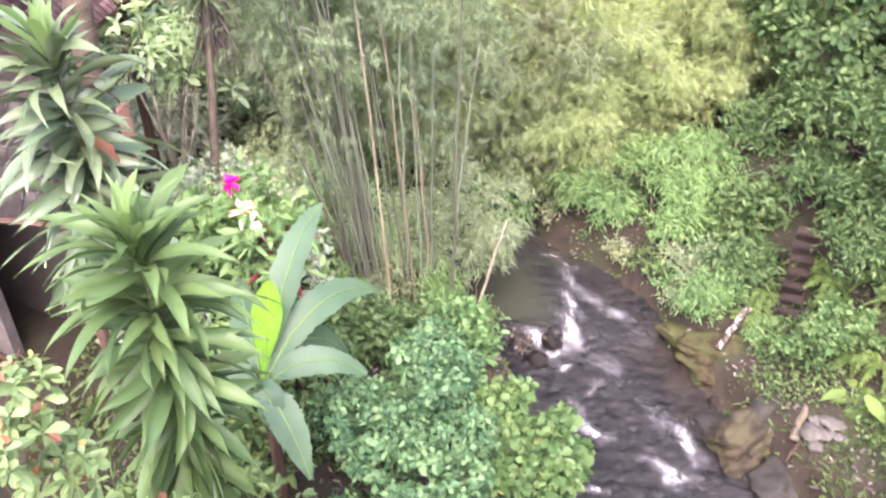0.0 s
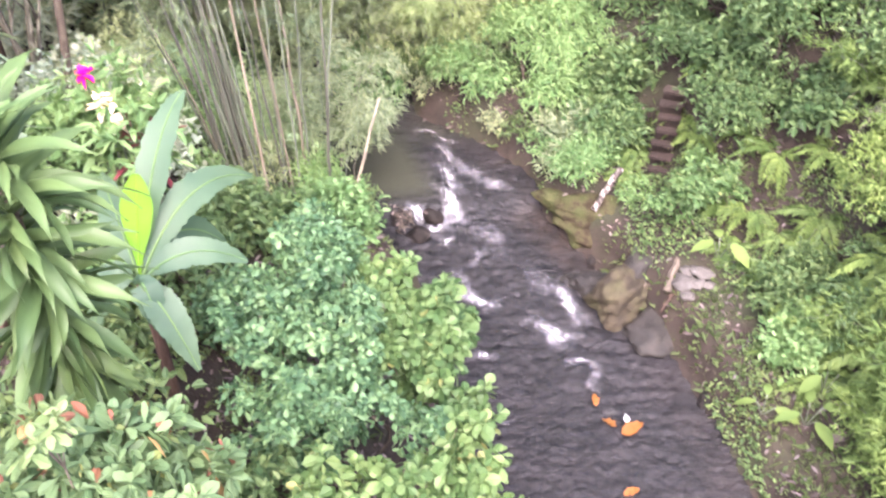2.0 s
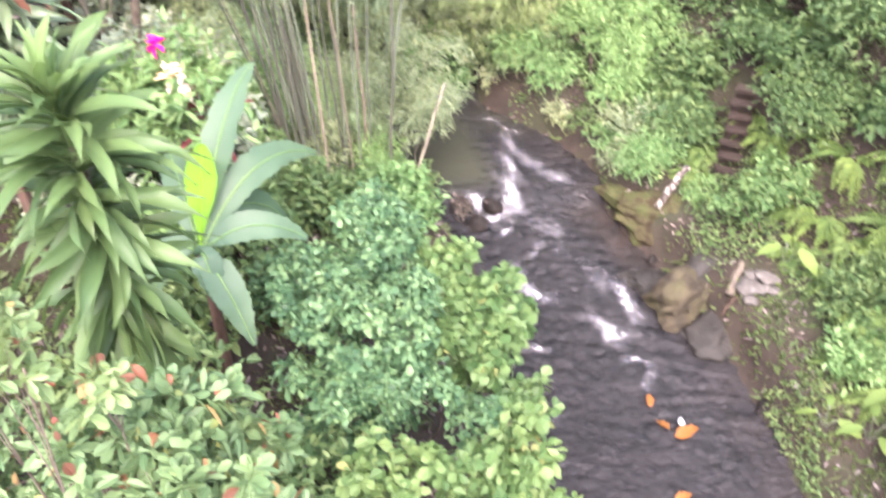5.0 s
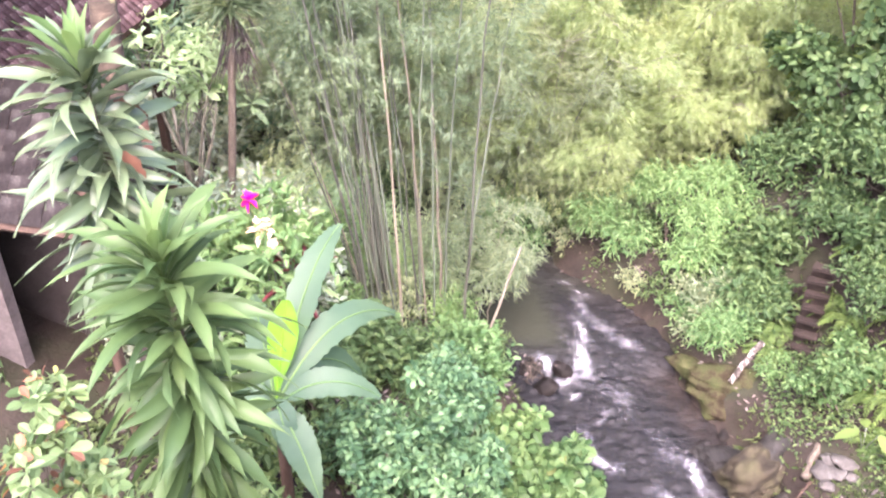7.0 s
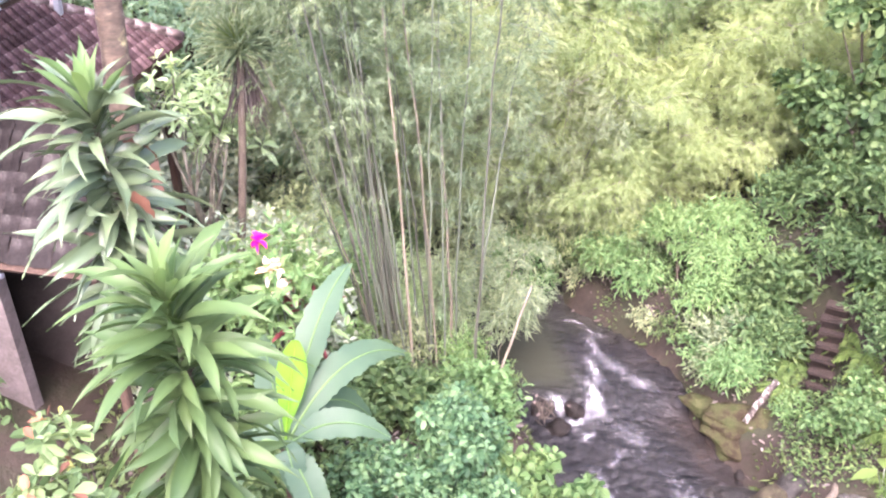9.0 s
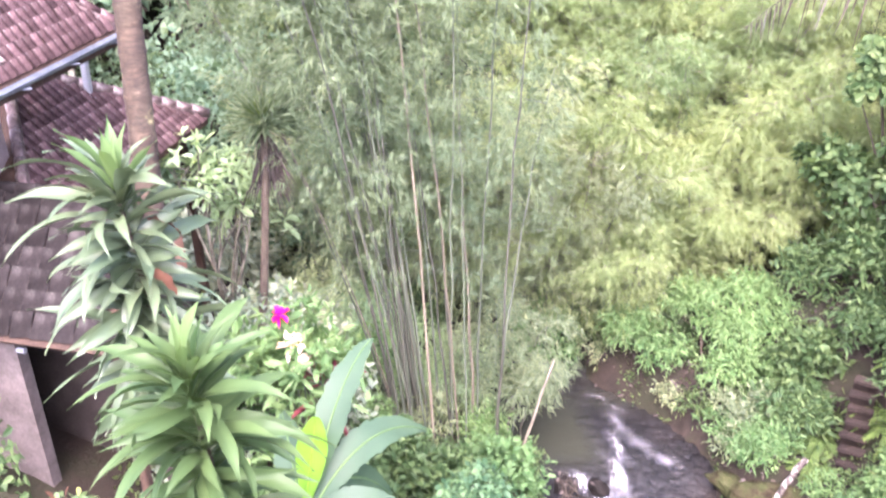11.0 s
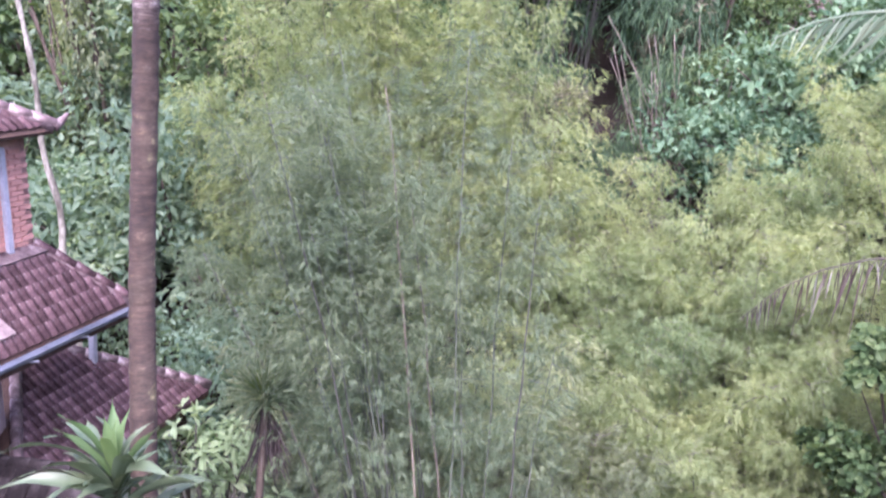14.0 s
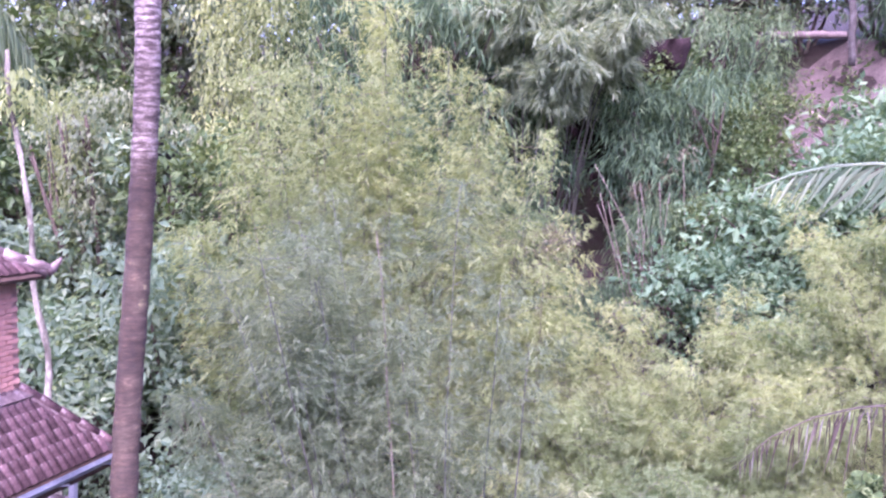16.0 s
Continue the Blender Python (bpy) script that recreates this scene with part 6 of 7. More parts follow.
def tree_kind(label, mat, seed, size, ratio, tall, wide, twigs, hang=0.0, rich=False, bark=None, fill=0.66):
    """A tree on the origin, to be copied."""
    r = np.random.default_rng(seed)
    lumps = []
    for k in range(9):
        a, q = r.uniform(0, 6.28), r.random() ** 0.5
        zz = r.uniform(0.25, 0.95)
        lumps.append((math.cos(a) * wide * q * 0.75, math.sin(a) * wide * q * 0.75, tall * zz, wide * r.uniform(0.4, 0.62), wide * r.uniform(0.4, 0.62), wide * r.uniform(0.35, 0.6)))
    lumps.append((0, 0, tall * 0.2, wide * 0.7, wide * 0.7, wide * 0.5))
    return shrub("tree", (0, 0, 0), lumps, mat, twigs, 5, size, label, "tree", seed=seed, ratio=ratio, twig=size * 2.0, stems=8, stem_r=0.09, bark=bark, rich=rich, hang=hang, fill=fill)


def vine_kind(label, mat, seed, tall, wide, twigs, size):
    r = np.random.default_rng(seed)
    lumps = [(r.normal(0, wide * 0.25), r.normal(0, wide * 0.25), tall * q, wide * r.uniform(0.5, 0.9), wide * r.uniform(0.5, 0.9), tall * 0.14) for q in np.linspace(0.1, 1.0, 9)]
    return shrub("vine_covered_tree", (0, 0, 0), lumps, mat, twigs, 5, size, label, "tree", seed=seed, ratio=0.5, twig=0.5, stems=3, stem_r=0.16, hang=1.1, rich=False, fill=0.85)


def plant_all(kind_, spots):
    """The first of a kind goes to the first spot, copies to the others: x, y, scale, turn."""
    for k, (x, y, s, turn) in enumerate(spots):
        m = pose(x, y, ground_at(x, y) - 0.15, 0, 0, turn) @ Matrix.Scale(s, 4)
        if k == 0:
            kind_.matrix_basis = m
        else:
            copy_thing(kind_, pose(x, y, ground_at(x, y) - 0.15, 0, 0, turn)).scale = (s, s, s)


plant_all(tree_kind("green broad-leaved tree in the woods", L_WOOD, 401, 0.27, 0.45, 6.5, 2.4, 950),
          [(-7.0, 21.5, 1.0, 0), (-4.8, 22.5, 0.95, 70), (-10.0, 22.0, 1.05, 140), (-12.5, 24.5, 1.2, 200), (-8.5, 25.5, 1.1, 260), (-6.0, 17.6, 0.7, 40), (-9.0, 19.0, 0.8, 310), (-15.0, 21.0, 1.2, 100), (-3.4, 16.9, 0.55, 20), (-5.0, 19.4, 0.8, 120)])
plant_all(tree_kind("mid-green leafy tree in the woods", L_MID, 402, 0.28, 0.45, 5.5, 2.2, 700),
          [(-6.2, 24.5, 1.1, 0), (-3.0, 24.0, 1.1, 90), (-11.0, 27.0, 1.25, 180), (-14.5, 28.5, 1.4, 60), (10.8, 17.2, 0.7, 0), (7.2, 31.5, 0.8, 280), (14.0, 25.5, 1.0, 210), (7.6, 28.6, 0.62, 50), (9.0, 30.2, 0.62, 140), (6.6, 27.4, 0.5, 320), (6.4, 30.6, 0.55, 100)])
plant_all(tree_kind("bluish green large-leaved bush on the far slope", L_TEAL, 403, 0.26, 0.5, 3.2, 2.1, 700),
          [(6.3, 25.0, 0.9, 0), (8.2, 25.4, 1.05, 60), (9.8, 25.8, 1.15, 120), (11.8, 26.4, 1.2, 200), (8.2, 23.6, 0.8, 310), (-9.8, 23.2, 0.9, 30), (-2.2, 22.0, 0.9, 300), (13.4, 22.0, 1.0, 90)])
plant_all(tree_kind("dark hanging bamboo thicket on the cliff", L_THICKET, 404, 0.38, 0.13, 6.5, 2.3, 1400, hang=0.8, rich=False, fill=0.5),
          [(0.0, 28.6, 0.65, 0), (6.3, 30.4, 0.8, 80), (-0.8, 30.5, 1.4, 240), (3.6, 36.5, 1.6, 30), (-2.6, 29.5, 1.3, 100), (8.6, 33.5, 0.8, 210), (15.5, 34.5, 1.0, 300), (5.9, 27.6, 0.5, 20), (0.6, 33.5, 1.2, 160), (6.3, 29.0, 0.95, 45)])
# darker leaf colour here stands in for part of the ravine's shade
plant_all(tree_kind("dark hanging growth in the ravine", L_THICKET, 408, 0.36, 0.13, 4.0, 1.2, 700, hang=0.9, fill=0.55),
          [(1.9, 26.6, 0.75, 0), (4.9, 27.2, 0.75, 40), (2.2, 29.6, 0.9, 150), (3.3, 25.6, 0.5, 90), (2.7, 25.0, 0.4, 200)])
plant_all(vine_kind("tall trunk hung with yellow-green vines", L_YELLOW, 405, 9.0, 0.46, 1100, 0.11),
          [(-6.6, 25.6, 1.1, 0), (-5.5, 26.0, 1.15, 90), (-4.7, 26.4, 1.1, 40), (-9.9, 23.8, 0.8, 130), (-2.6, 27.4, 0.9, 200), (-10.6, 24.6, 0.75, 250)])
plant_all(vine_kind("trunk hung with dark green vines", L_DARK, 406, 9.5, 0.95, 800, 0.18),
          [(-12.0, 28.0, 1.15, 0), (-7.4, 30.0, 1.3, 60), (-4.2, 31.0, 1.35, 120), (1.8, 37.5, 1.2, 200), (-16.5, 25.0, 1.2, 40), (6.8, 37.0, 1.0, 90), (-1.6, 33.0, 1.3, 10)])
arch_lumps = [(-1.6 + 0.55 * k, 0.1 * math.sin(k), 5.1 + 1.2 * math.sin(0.2 + 0.42 * k), 0.42, 0.42, 0.4) for k in range(7)]
arch_lumps += [(-0.3 + 0.1 * math.sin(2 * k), -0.1, 5.6 - 0.55 * k, 0.42, 0.4, 0.5) for k in range(8)]
shrub("vine_covered_tree", (-9.0, 23.5, ground_at(-9.0, 23.5) + 1.4), arch_lumps, L_BAMBOO, 620, 5, 0.14, "leaning trunk draped with yellow-green hanging vines", "tree", seed=409, ratio=0.45, twig=0.45, stems=3, stem_r=0.1, hang=1.0, rich=False, fill=0.8)
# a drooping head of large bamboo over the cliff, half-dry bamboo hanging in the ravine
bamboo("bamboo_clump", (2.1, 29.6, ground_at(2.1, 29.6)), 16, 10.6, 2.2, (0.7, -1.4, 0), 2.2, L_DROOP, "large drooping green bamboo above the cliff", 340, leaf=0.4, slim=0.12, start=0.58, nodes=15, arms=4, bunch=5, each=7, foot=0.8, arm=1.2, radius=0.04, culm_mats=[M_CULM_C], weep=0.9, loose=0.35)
for k, (x, y, h) in enumerate(((1.3, 25.6, 6.0), (5.6, 29.4, 5.6))):
    bamboo("dry_bamboo", (x, y, ground_at(x, y)), 9, h, 1.0, (0.2, -0.4, 0), h * 0.35, L_TAN, "half-dry brown bamboo hanging in the dark ravine", 345 + k, leaf=0.3, slim=0.13, start=0.35, nodes=9, arms=2, bunch=3, each=5, foot=0.5, arm=0.8, radius=0.022, culm_mats=[M_PALEWOOD, M_CULM_B])

# the cliff at the head of the ravine: hollow, with an overhanging lip, shade put into its dark colour
gu, gz_ = np.meshgrid(np.linspace(-1, 1, 70), np.linspace(3.0, 15.2, 90))
gx_ = 3.5 + 3.2 * gu + 0.2 * np.sin(1.7 * gz_)
gy_ = 31.6 + 2.2 * np.sqrt(np.clip(1 - gu ** 2, 0, 1)) - 1.6 * smooth(11.5, 15.2, gz_) + 0.28 * rough(gx_ * 1.1, gz_ * 0.9) + 0.1 * rough(gx_ * 3.1, gz_ * 2.3)
i = (np.arange(89)[:, None] * 70 + np.arange(69)[None]).ravel()
front = np.stack([gx_, gy_, gz_], -1)
cliff = Build().add(front, np.stack([i, i + 1, i + 71, i + 70], -1))
rim = np.concatenate([front[-1], front[-1] + [0, 6.0, 0.6]])
j = np.arange(69)
cliff.add(rim, np.stack([j, j + 1, j + 71, j + 70], -1))
tagged(new("cliff", cliff.mesh("cliff", M_CLIFF, True)), "dark earth cliff at the head of the ravine, shade put into its colour", "cliff", kind="structure")

plant_all(tree_kind("tall dark tree on the skyline", L_DARK, 407, 0.34, 0.4, 10.0, 3.4, 1000),
          [(-19.0, 33.0, 1.2, 0), (-14.0, 36.0, 1.25, 50), (-9.0, 38.0, 1.3, 100), (-4.0, 38.5, 1.3, 160), (1.0, 39.5, 1.3, 220), (6.0, 40.0, 1.3, 290), (11.0, 41.0, 1.3, 340), (16.0, 38.0, 1.3, 30), (12.5, 37.4, 0.9, 130), (9.3, 37.2, 0.85, 70), (14.8, 36.4, 0.8, 250), (11.0, 38.6, 1.0, 15), (20.0, 34.0, 1.2, 80), (-20.0, 26.0, 1.2, 120), (-11.0, 32.0, 1.1, 200), (17.5, 31.0, 1.0, 150), (3.5, 41.5, 1.6, 45), (8.5, 39.5, 1.45, 110), (-1.5, 41.0, 1.5, 190), (-12.0, 34.0, 1.3, 20)])

# undergrowth over the wooded slopes
r = np.random.default_rng(81)
n_ = 34000
ux, uy = r.uniform(-16, 15, n_), r.uniform(15.0, 36, n_)
keep = (shore(ux, uy)[2] > 0.2) & (np.sin(1.3 * ux + 0.7 * uy) + np.sin(2.3 * uy - 1.1 * ux) + r.normal(0, 0.7, n_) > -0.7) & ~((np.abs(ux - 3.3) < 1.4) & (np.abs(uy - 28.5) < 4.0))
ux, uy = ux[keep], uy[keep]
up_ = np.stack([ux, uy, land(ux, uy) + r.uniform(0.0, 0.55, len(ux)) ** 1.5], -1)
ud = r.normal(0, 0.7, up_.shape) + [0, -0.3, 0.3]
ul = r.uniform(0.1, 0.3, len(up_))
under = new("undergrowth", blades(Build(), up_, ud, r.normal(0, 0.5, up_.shape) + [0, -0.2, 0.8], ul, ul * 0.4, droop=0.3, rich=False).mesh("undergrowth", L_MID))
tagged(under, "mixed green undergrowth covering the wooded slope", "undergrowth", kind="stuff")

# bare earth showing on the slope
for name_, x0, x1, y0, y1 in (("earth_scar", 9.2, 14.6, 29.4, 36.5), ("earth_scar", 5.4, 7.0, 29.0, 31.4)):
    gx_, gy_ = np.meshgrid(np.linspace(x0, x1, 24), np.linspace(y0, y1, 24))
    gx_ = gx_ + 0.25 * np.sin(gy_ * 2.3)
    i = (np.arange(23)[:, None] * 24 + np.arange(23)[None]).ravel()
    gz_ = land(gx_, gy_) + 0.06 + 0.06 * rough(gx_ * 1.7, gy_ * 1.7)
    scar = new("earth_scar", Build().add(np.stack([gx_, gy_, gz_], -1), np.stack([i, i + 1, i + 25, i + 24], -1)).mesh("earth_scar", M_EARTH, True))
    tagged(scar, "bare reddish brown earth on the steep slope", "earth", kind="structure")

# terrace edge and post above the bare slope
log("terrace_beam", (10.2, 34.2, 15.72), (12.75, 33.35, 15.62), 0.14, 0.13, M_EARTH, "brown timber edge of a terrace above the slope")
log("post", (12.75, 33.2, 14.6), (12.7, 33.15, 17.4), 0.12, 0.12, M_PALESTONE, "pale grey post standing on the terrace")
# bare earth scar with fallen poles
r = np.random.default_rng(95)
for k in range(26):
    x, y = r.uniform(5.8, 8.4), r.uniform(29.2, 30.4)
    a = np.array([x, y, ground_at(x, y) + 0.05])
    ln = r.uniform(0.9, 2.4)
    log("fallen_pole", a, a + np.array([r.normal(0, 0.5), -0.3, 1]) / 1.1 * ln, 0.03, 0.015, M_CULM_B, "dry pale bamboo pole fallen on the slope", sides=6)
for k in range(34):
    x, y = r.uniform(9.4, 11.8), r.uniform(29.6, 32.6)
    a = np.array([x, y, ground_at(x, y) + 0.12])
    ln = r.uniform(0.5, 1.7)
    log("fallen_pole", a, a + np.array([r.normal(0, 0.6), -0.15, r.uniform(0.1, 0.9)]) * ln, r.uniform(0.03, 0.07), 0.03, M_CONCRETE, "pale broken timber on the bare earth slope", sides=6)
for k in range(24):
    x, y = r.uniform(4.3, 6.0), r.uniform(25.4, 26.6)
    a = np.array([x, y, ground_at(x, y) - 0.1])
    log("fallen_pole", a, a + np.array([r.normal(0.0, 0.22), 0.08, 1]) * r.uniform(2.6, 5.0), 0.02, 0.01, M_CULM_B, "dry pale bamboo pole leaning in the ravine", sides=6)
log("fallen_pole", (7.9, 29.8, 8.6), (8.15, 30.2, 9.9), 0.06, 0.05, M_PALESTONE, "pale cut pole standing among bushes")

# ---- house ----
U = np.array([0.228, 0.974, 0.0])
N = np.array([-0.974, 0.228, 0.0])
UP = np.array([0, 0, 1.0])


def quad_slab(corners, thick, mat, name):
    """A flat plate with the given upper corners."""
    c = np.asarray(corners, float)
    nor = unit(np.cross(c[1] - c[0], c[2] - c[0]))
    if nor[2] < 0:
        c, nor = c[::-1], -nor
    k = len(c)
    b = Build().add(np.concatenate([c, c - nor * thick]), np.zeros((0, 4), int))
    b.f = [np.array([list(range(k))]), np.array([list(range(2 * k - 1, k - 1, -1))]), np.array([[j, j + k, (j + 1) % k + k, (j + 1) % k] for j in range(k)])]
    return b.mesh(name, mat)


def box_mesh(name, size, mat, bevel=0.01):
    bm = bmesh.new()
    bmesh.ops.create_cube(bm, size=1)
    for v in bm.verts:
        v.co = Vector((v.co.x * size[0], v.co.y * size[1], v.co.z * size[2]))
    if bevel:
        bmesh.ops.bevel(bm, geom=bm.edges[:], offset=bevel, segments=2, affect="EDGES")
    me = bpy.data.meshes.new(name)
    bm.to_mesh(me)
    bm.free()
    me.materials.append(mat)
    return me


def tile_mesh(w, l, mat, lip=0.03):
    """A curved clay tile: a wave across, a lip at its lower end, open thickness."""
    k = 7
    s = np.linspace(0, 1, k)
    wave = 0.009 * np.sin(2 * np.pi * s + 0.4)
    x = (s - 0.5) * w * 0.97
    rows = []
    for y, lift, th in ((-l * 0.54, lip, 0.0), (l * 0.54, 0.0, 0.0), (-l * 0.54, 0.002, 0.0)):
        rows.append(np.stack([x, np.full(k, y), wave + lift], -1))
    v = np.concatenate(rows)
    j = np.arange(k - 1)
    f = np.concatenate([np.stack([j, j + 1, k + j + 1, k + j], -1), np.stack([2 * k + j, 2 * k + j + 1, j + 1, j], -1)])
    return Build().add(v, f).mesh("tile", mat)


def inside(p, poly):
    hit = False
    for a, b in zip(poly, np.roll(poly, 1, 0)):
        if (a[1] > p[1]) != (b[1] > p[1]) and p[0] < (b[0] - a[0]) * (p[1] - a[1]) / (b[1] - a[1]) + a[0]:
            hit = not hit
    return hit


def lay_tiles(corners, parent, me, w, l, r):
    """Tiles in courses over a roof face: the first two corners are its eave."""
    c = np.asarray(corners, float)
    ex = unit(c[1] - c[0])
    nor = unit(np.cross(c[1] - c[0], c[-1] - c[0]))
    if nor[2] < 0:
        nor = -nor
    ey = np.cross(nor, ex)
    flat = np.stack([(c - c[0]) @ ex, (c - c[0]) @ ey], -1)
    lo, hi = flat.min(0), flat.max(0)
    for row, v in enumerate(np.arange(lo[1] + l * 0.3, hi[1], l)):
        for u in np.arange(lo[0] + w / 2 + (0.0 if row % 2 else w * 0.12), hi[0], w):
            if inside((u, v), flat):
                p = c[0] + ex * u + ey * v + nor * (0.03 + 0.012 * r.random())
                m = Matrix(((ex[0], ey[0], nor[0]), (ex[1], ey[1], nor[1]), (ex[2], ey[2], nor[2]))).to_4x4()
                m.translation = Vector(p)
                part("tile", me, parent, at=m @ pose(0, 0, 0, r.normal(0, 1.2), r.normal(0, 1.0), r.normal(0, 1.6)))


def ridge(a, b, parent, r, mat=None):
    """Overlapping half-round caps in mortar along a hip."""
    a, b = np.asarray(a, float), np.asarray(b, float)
    count = max(2, int(np.linalg.norm(b - a) / 0.24))
    go = unit(b - a)
    bed = tube(Build(), curve(a, b, 0, (0, 0, 0), 6), 0.075, 8).mesh("mortar", M_MORTAR, True)
    part("mortar", bed, parent)
    cap = tube(Build(), np.array([[0, 0, -0.15], [0, 0, 0.15]]), np.array([0.078, 0.064]), 8).mesh("ridge_tile", mat or M_MORTAR, True)
    q = Vector(go).to_track_quat("Z", "Y").to_matrix().to_4x4()
    for k in range(count):
        m = q.copy()
        m.translation = Vector(a + (b - a) * (k + 0.5) / count + UP * 0.05)
        part("ridge_tile", cap, parent, at=m @ pose(0, 0, 0, r.normal(0, 2), r.normal(0, 2), 0))


def bricks(parent, a, along, up, length, height, out, r):
    """Courses of bricks over a wall face."""
    bw, bh = 0.22, 0.062
    me = box_mesh("brick", (bw - 0.012, 0.03, bh - 0.012), M_BRICK, 0.004)
    ang = math.degrees(math.atan2(along[1], along[0]))
    for row in range(int(height / bh)):
        for k in range(int(length / bw)):
            s = k * bw + bw / 2 + (bw / 2 if row % 2 else 0)
            if s + bw / 2 > length:
                continue
            p = a + along * s + up * (row * bh + bh / 2) + out * (0.004 + 0.004 * r.random())
            part("brick", me, parent, at=pose(*p, 0, 0, ang))


def tower():
    r = np.random.default_rng(3)
    house = thing("house", (-6.5, 9.5, ground_at(-6.5, 9.5)), "brick upper storey with dark red tiled skirt roof and gutter", "house")
    house.location = (0, 0, 0)
    w = np.array([-5.5, 11.4, 8.15])
    c2 = np.array([-4.55, 12.0, 7.28])
    long_ = 3.6
    # wall of the upper storey and the storey below it
    top = 9.56
    for face, (a, d, o, ln) in enumerate(((w, -U, -N, long_), (w, N, U, 3.0))):
        core = [a - UP * 0.1, a + d * ln - UP * 0.1, a + d * ln + UP * (top - w[2]), a + UP * (top - w[2])]
        body = np.array(core)
        b = Build().add(np.concatenate([body, body - o * 0.2]), np.array([[0, 1, 2, 3], [7, 6, 5, 4], [0, 4, 5, 1], [1, 5, 6, 2], [2, 6, 7, 3], [3, 7, 4, 0]]))
        part("wall", b.mesh("wall", M_JOINT), house, "orange brick wall")
        if face == 0:
            bricks(house, a.copy(), d, UP, 2.9, 1.25, o, r)
    part("pilaster", box_mesh("pilaster", (0.06, 0.1, 1.3), M_PAINT), house, "pale grey painted strip up the brick wall", at=pose(*(w - U * 0.46 - N * 0.035 + UP * 0.63), 0, 0, -13))
    band = [w - N * 0.02 + U * 0.02, w - U * long_ - N * 0.02, w - U * long_ - N * 0.16 - UP * 0.1, w - N * 0.16 + U * 0.1 - UP * 0.1]
    part("flashing", quad_slab([q + UP * 0.07 for q in band], 0.03, M_MORTAR, "flashing"), house, "pale mortar band where wall meets tiles")
    # skirt roof
    e1 = c2 - U * 4.6
    w1 = w - U * 3.6
    f1 = [c2, e1, w1 - U * 0.5, w]
    f2 = [c2 + N * 3.5, c2, w, w + N * 2.4]
    for f in (f1, f2):
        part("roof", quad_slab(f, 0.05, M_WOOD, "roof"), house)
    t = tile_mesh(0.135, 0.165, M_TILE, 0.034)
    lay_tiles(f1, house, t, 0.135, 0.165, r)
    lay_tiles([c2, c2 + N * 3.5, w + N * 2.4, w], house, t, 0.135, 0.165, r)
    ridge(w + UP * 0.02, c2 + UP * 0.02, house, r, M_TILE)
    # two pale loose sheets on the tiles
    for s, v in ((3.25, 0.45), (3.05, 0.3)):
        p = c2 - U * (s - 0.75) + (w1 - e1) / np.linalg.norm(w1 - e1) * v + UP * 0.1
        part("patch", box_mesh("patch", (0.3, 0.34, 0.02), M_CONCRETE), house, "pale loose slab lying on the tiles", at=pose(*p, 0, 38, -13))
    # gutter, half open, with brackets
    b = Build()
    ang = np.linspace(math.pi, 2 * math.pi, 9)
    k = len(ang)
    ring = np.stack([np.cos(ang) * 0.06, np.sin(ang) * 0.065], -1)
    ends = [c2 + U * 0.03 - N * 0.06, e1 - N * 0.06]
    vs = np.concatenate([[q + (-N) * a_ + UP * b_ for a_, b_ in ring] for q in ends] + [[q + (-N) * a_ * 0.9 + UP * b_ * 0.9 for a_, b_ in ring] for q in ends])
    j = np.arange(k - 1)
    b.add(vs, np.concatenate([np.stack([j, j + 1, k + j + 1, k + j], -1), np.stack([2 * k + j, 3 * k + j, 3 * k + j + 1, 2 * k + j + 1], -1)]))
    part("gutter", b.mesh("gutter", M_GUTTER, True), house, "blue-grey metal gutter along the eave")
    for s in np.arange(0.3, 4.4, 0.9):
        part("bracket", box_mesh("bracket", (0.18, 0.025, 0.02), M_GUTTER, 0.003), house, at=pose(*(c2 - U * s - N * 0.07 - UP * 0.072), 0, 0, 13))
    # fascia, posts below
    part("fascia", quad_slab([c2 - N * 0.0, e1, e1 - UP * 0.16, c2 - UP * 0.16], 0.03, M_WOOD, "fascia"), house)
    part("post", box_mesh("post", (0.09, 0.09, 1.3), M_PAINT), house, "short white post above the lower roof", at=pose(-5.42, 12.72, 6.6, 0, 3, -13))
    for s in (3.0, 4.2):
        p = c2 - U * s + N * 0.75
        h = 7.4 - 4.2
        part("post", box_mesh("post", (0.14, 0.14, h), M_CONCRETE), house, "pale post under the eave", at=pose(p[0], p[1], 4.2 + h / 2, 0, 0, -13))
    low = [w + N * 0.2 - U * 0.55, w + N * 0.2 - U * 3.5]
    b = Build().add([low[0] - UP * 5.5, low[1] - UP * 5.5, low[1] - UP * 0.4, low[0] - UP * 0.4, low[0] + N * 0.2 - UP * 5.5, low[1] + N * 0.2 - UP * 5.5, low[1] + N * 0.2 - UP * 0.4, low[0] + N * 0.2 - UP * 0.4],
                    [[0, 1, 2, 3], [7, 6, 5, 4], [0, 4, 5, 1], [3, 2, 6, 7], [0, 3, 7, 4], [1, 5, 6, 2]])
    part("wall", b.mesh("wall", M_CONCRETE), house, "stained lower wall in the shade of the eave")
    # framed window in the lower wall
    sill = w + N * 0.17 - U * 0.95 - UP * 2.7
    pane = part("window", quad_slab([sill, sill - U * 0.8, sill - U * 0.8 + UP * 1.5, sill + UP * 1.5], 0.03, M_PLASTER, "pane"), house, "dull brown window in a dark wooden frame")
    for s in (0.0, 0.8):
        part("window_frame", box_mesh("window_frame", (0.08, 0.08, 1.6), M_WOOD), pane, "dark wooden frame", at=pose(*(sill - U * s - N * 0.03 + UP * 0.75), 0, 0, -13))
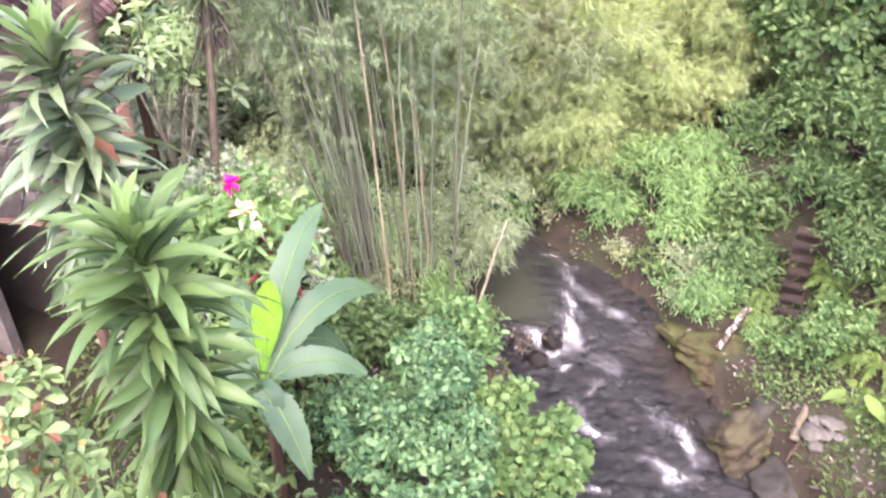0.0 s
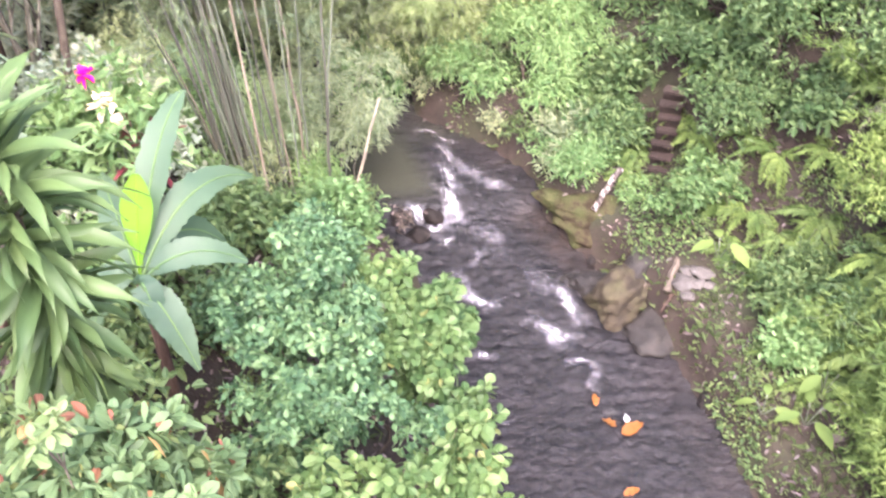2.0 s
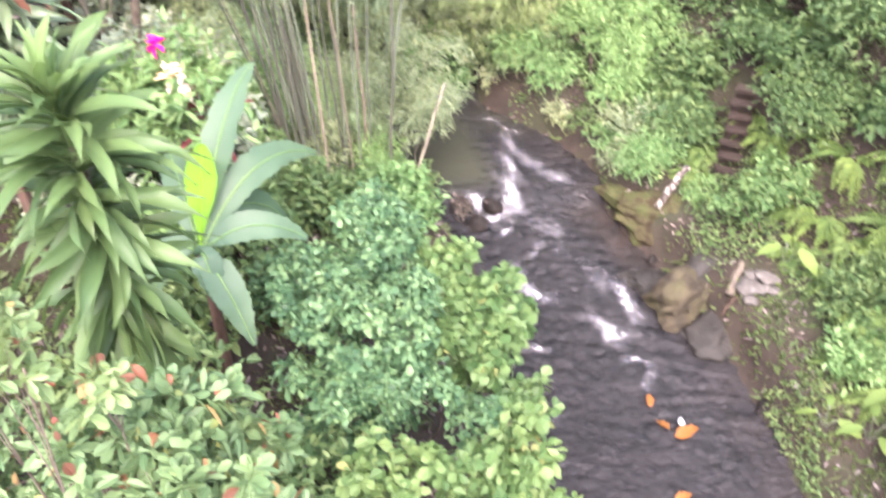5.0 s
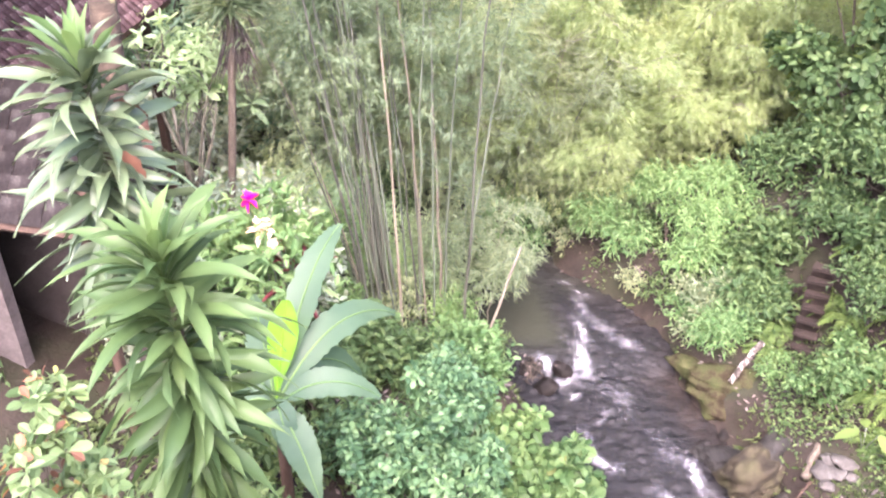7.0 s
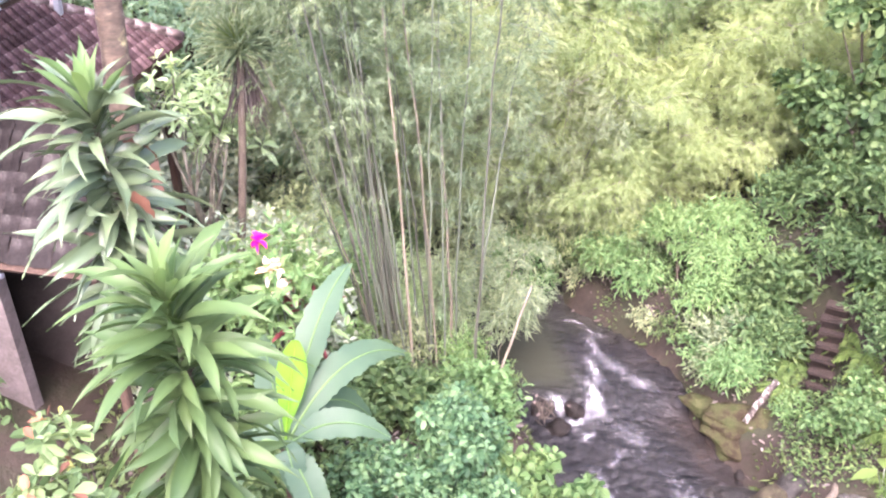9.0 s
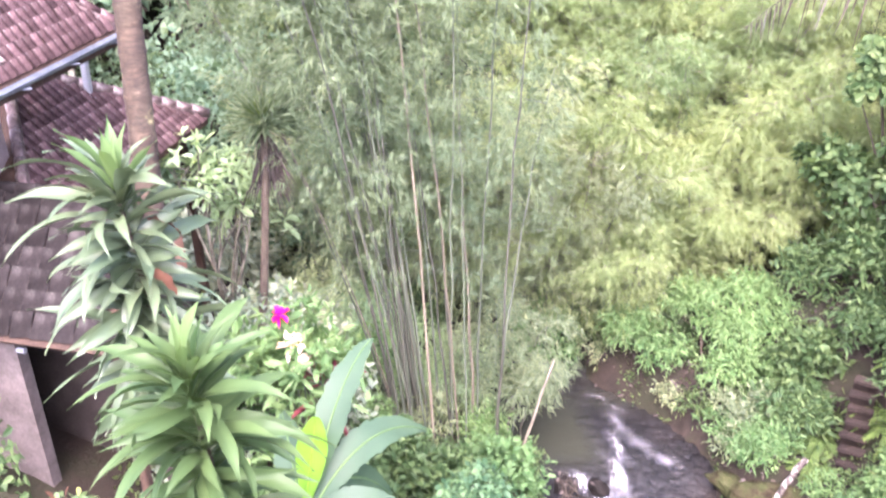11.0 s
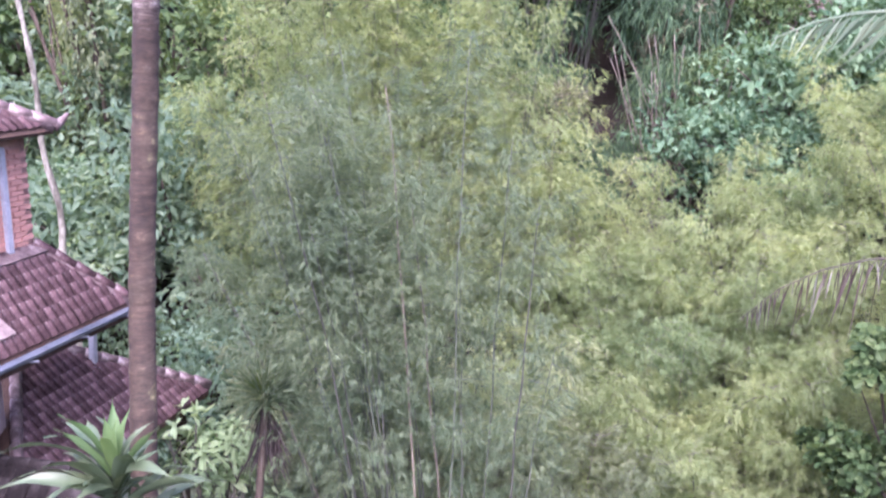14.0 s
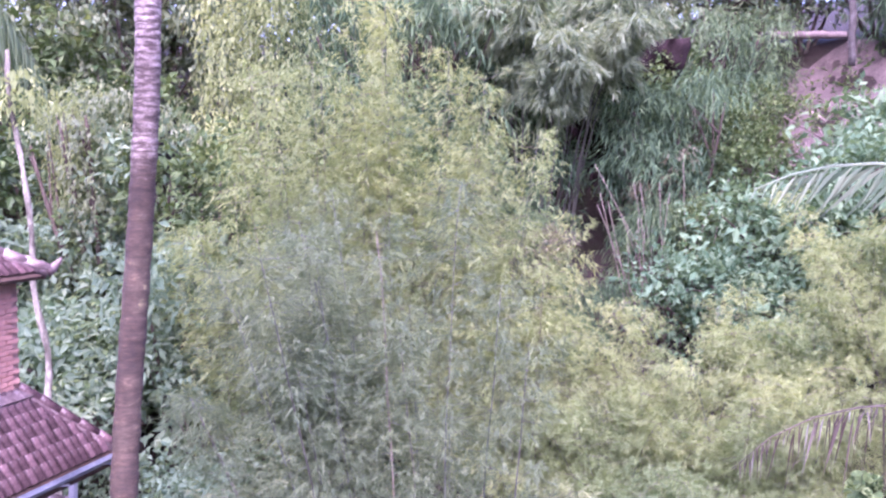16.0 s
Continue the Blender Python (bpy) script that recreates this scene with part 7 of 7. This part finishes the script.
    for h in (0.0, 1.5):
        part("window_frame", box_mesh("window_frame", (0.07, 0.72, 0.08), M_WOOD), pane, "dark wooden frame", at=pose(*(sill - U * 0.4 - N * 0.03 + UP * h), 0, 0, -13))
    # small hipped roof over the upper storey
    o = 0.34
    ec = w + UP * (9.58 - w[2]) - N * o + U * (o - 0.22)
    en = ec - U * 4.4
    ap = ec + N * 1.6 - U * 1.6 + UP * 0.95
    ap2 = ap - U * 1.4
    f1, f2 = [ec, en, ap2, ap], [ec, ec + N * 3.2, ap]
    for f in (f1, f2):
        part("roof", quad_slab(f, 0.05, M_WOOD, "roof"), house)
        lay_tiles(f, house, t, 0.135, 0.165, r)
    ridge(ap, ec + UP * 0.03, house, r)
    horn = tube(Build(), curve(ec + UP * 0.06, ec - N * 0.12 + U * 0.12 + UP * 0.2, 0, (0, 0, -0.03), 5), np.linspace(0.09, 0.02, 5), 6).mesh("finial", M_MORTAR, True)
    part("finial", horn, house, "upturned grey corner ornament")
    return house


tower()


def pavilion():
    r = np.random.default_rng(5)
    ob = thing("pavilion", (0, 0, 0), "open pavilion with a dark red tiled hipped roof", "pavilion")
    a = np.array([-4.18, 13.89, 5.41])
    b = a - U * 4.3
    ap = np.array([-6.25, 12.2, 6.72])
    c, d = a + N * 4.3, b + N * 4.3
    t = tile_mesh(0.135, 0.165, M_TILE, 0.034)
    for f, tiled in (([a, b, ap], True), ([c, a, ap], True), ([d, c, ap], False), ([b, d, ap], False)):
        part("roof", quad_slab(f, 0.05, M_WOOD, "roof"), ob)
        if tiled:
            lay_tiles(f, ob, t, 0.135, 0.165, r)
    for q in (a, b):
        ridge(ap, q + UP * 0.03, ob, r)
    for q in (a - U * 0.35 + N * 0.3, b + U * 0.35 + N * 0.3, c - U * 0.3 - N * 0.3, d + U * 0.3 - N * 0.3):
        g = ground_at(q[0], q[1]) - 0.1
        part("post", box_mesh("post", (0.12, 0.12, 5.5 - g), M_WOOD), ob, "dark wooden post", at=pose(q[0], q[1], (5.5 + g) / 2, 0, 0, -13))
    part("eave_board", quad_slab([a, b, b - UP * 0.1, a - UP * 0.1], 0.025, M_WOOD, "eave_board"), ob)
    wall_ = quad_slab([a + N * 0.5 - U * 0.6 + UP * -2.6, a + N * 0.5 - U * 2.0 + UP * -2.6, a + N * 0.5 - U * 2.0 - UP * 1.7, a + N * 0.5 - U * 0.6 - UP * 1.7], 0.1, M_BRICK, "parapet")
    part("parapet", wall_, ob, "low orange brick parapet")


pavilion()


def low_building():
    r = np.random.default_rng(6)
    ob = thing("outbuilding", (0, 0, 0), "low building with a weathered grey tiled roof and dark open side", "outbuilding")
    e0, e1 = np.array([-3.55, 7.7, 5.25]), np.array([-7.2, 8.5, 5.25])
    t0, t1 = np.array([-3.85, 9.2, 6.2]), np.array([-7.5, 10.0, 6.2])
    f = [e0, e1, t1, t0]
    part("roof", quad_slab(f, 0.05, M_WOOD, "roof"), ob)
    lay_tiles(f, ob, tile_mesh(0.24, 0.24, M_OLDTILE, 0.055), 0.24, 0.24, r)
    ridge(t0, t1, ob, r, M_OLDTILE)
    go = unit(e1 - e0)
    back = unit(np.array([-go[1], go[0], 0]))
    if back[1] < 0:
        back = -back

    def wall(a, b, z0, z1, mat, label):
        q = np.array([[*a[:2], z0], [*b[:2], z0], [*b[:2], z1], [*a[:2], z1]])
        o = unit(np.cross(b - a, UP)) * 0.16
        m_ = Build().add(np.concatenate([q, q + o]), [[0, 1, 2, 3], [7, 6, 5, 4], [0, 4, 5, 1], [1, 5, 6, 2], [2, 6, 7, 3], [3, 7, 4, 0]])
        part("wall", m_.mesh("wall", mat), ob, label)

    p = np.array([-5.0, 8.5, 5.25])
    wall(p, p + go * 2.4, 2.0, 5.5, M_PLASTER, "pale stained wall with vines on it")
    # back and side walls coloured dark to stand in for the room's shade
    wall(e0 + back * 1.45 + go * 0.2, e1 + back * 1.45, 2.0, 5.9, M_DARK, "dark back wall, the room's shade put into its colour")
    wall(e0 + back * 0.6 + go * 0.15, e0 + back * 1.4 + go * 0.15, 2.0, 5.5, M_DARK, "dark side wall, the room's shade put into its colour")
    part("post", box_mesh("post", (0.1, 0.1, 3.3), M_WOOD), ob, "dark wooden post", at=pose(*(e0 + go * 0.2 + back * 0.3)[:2], 3.6, 0, 0, -13))
    rv = np.random.default_rng(9)
    q_ = p + go * rv.uniform(0.02, 1.6, (700, 1)) - back * 0.2 + UP * (rv.uniform(-2.6, -0.35, (700, 1)))
    q_ = q_[(rv.random(700) < np.interp(q_[:, 2], [2.6, 4.9], [1, 0.25]))] - back * rv.uniform(0, 0.12, (1, 1))
    vine = blades(Build(), q_, rv.normal(0, 0.7, q_.shape) - [0, 0, 0.6], rv.normal(0, 0.3, q_.shape) - back, rv.uniform(0.08, 0.15, len(q_)), 0.08)
    part("vine", vine.mesh("vine", L_MID), ob, "green vine climbing the wall")
    arm = tube(Build(), [p - go * 0.12 - UP * 0 + [0, 0, -0.45], p - go * 0.02 + [0, 0, -0.45]], 0.03, 8).mesh("tube_light", M_PAINT)
    part("tube_light", arm, ob, "short grey metal tube fixed to the wall")


low_building()
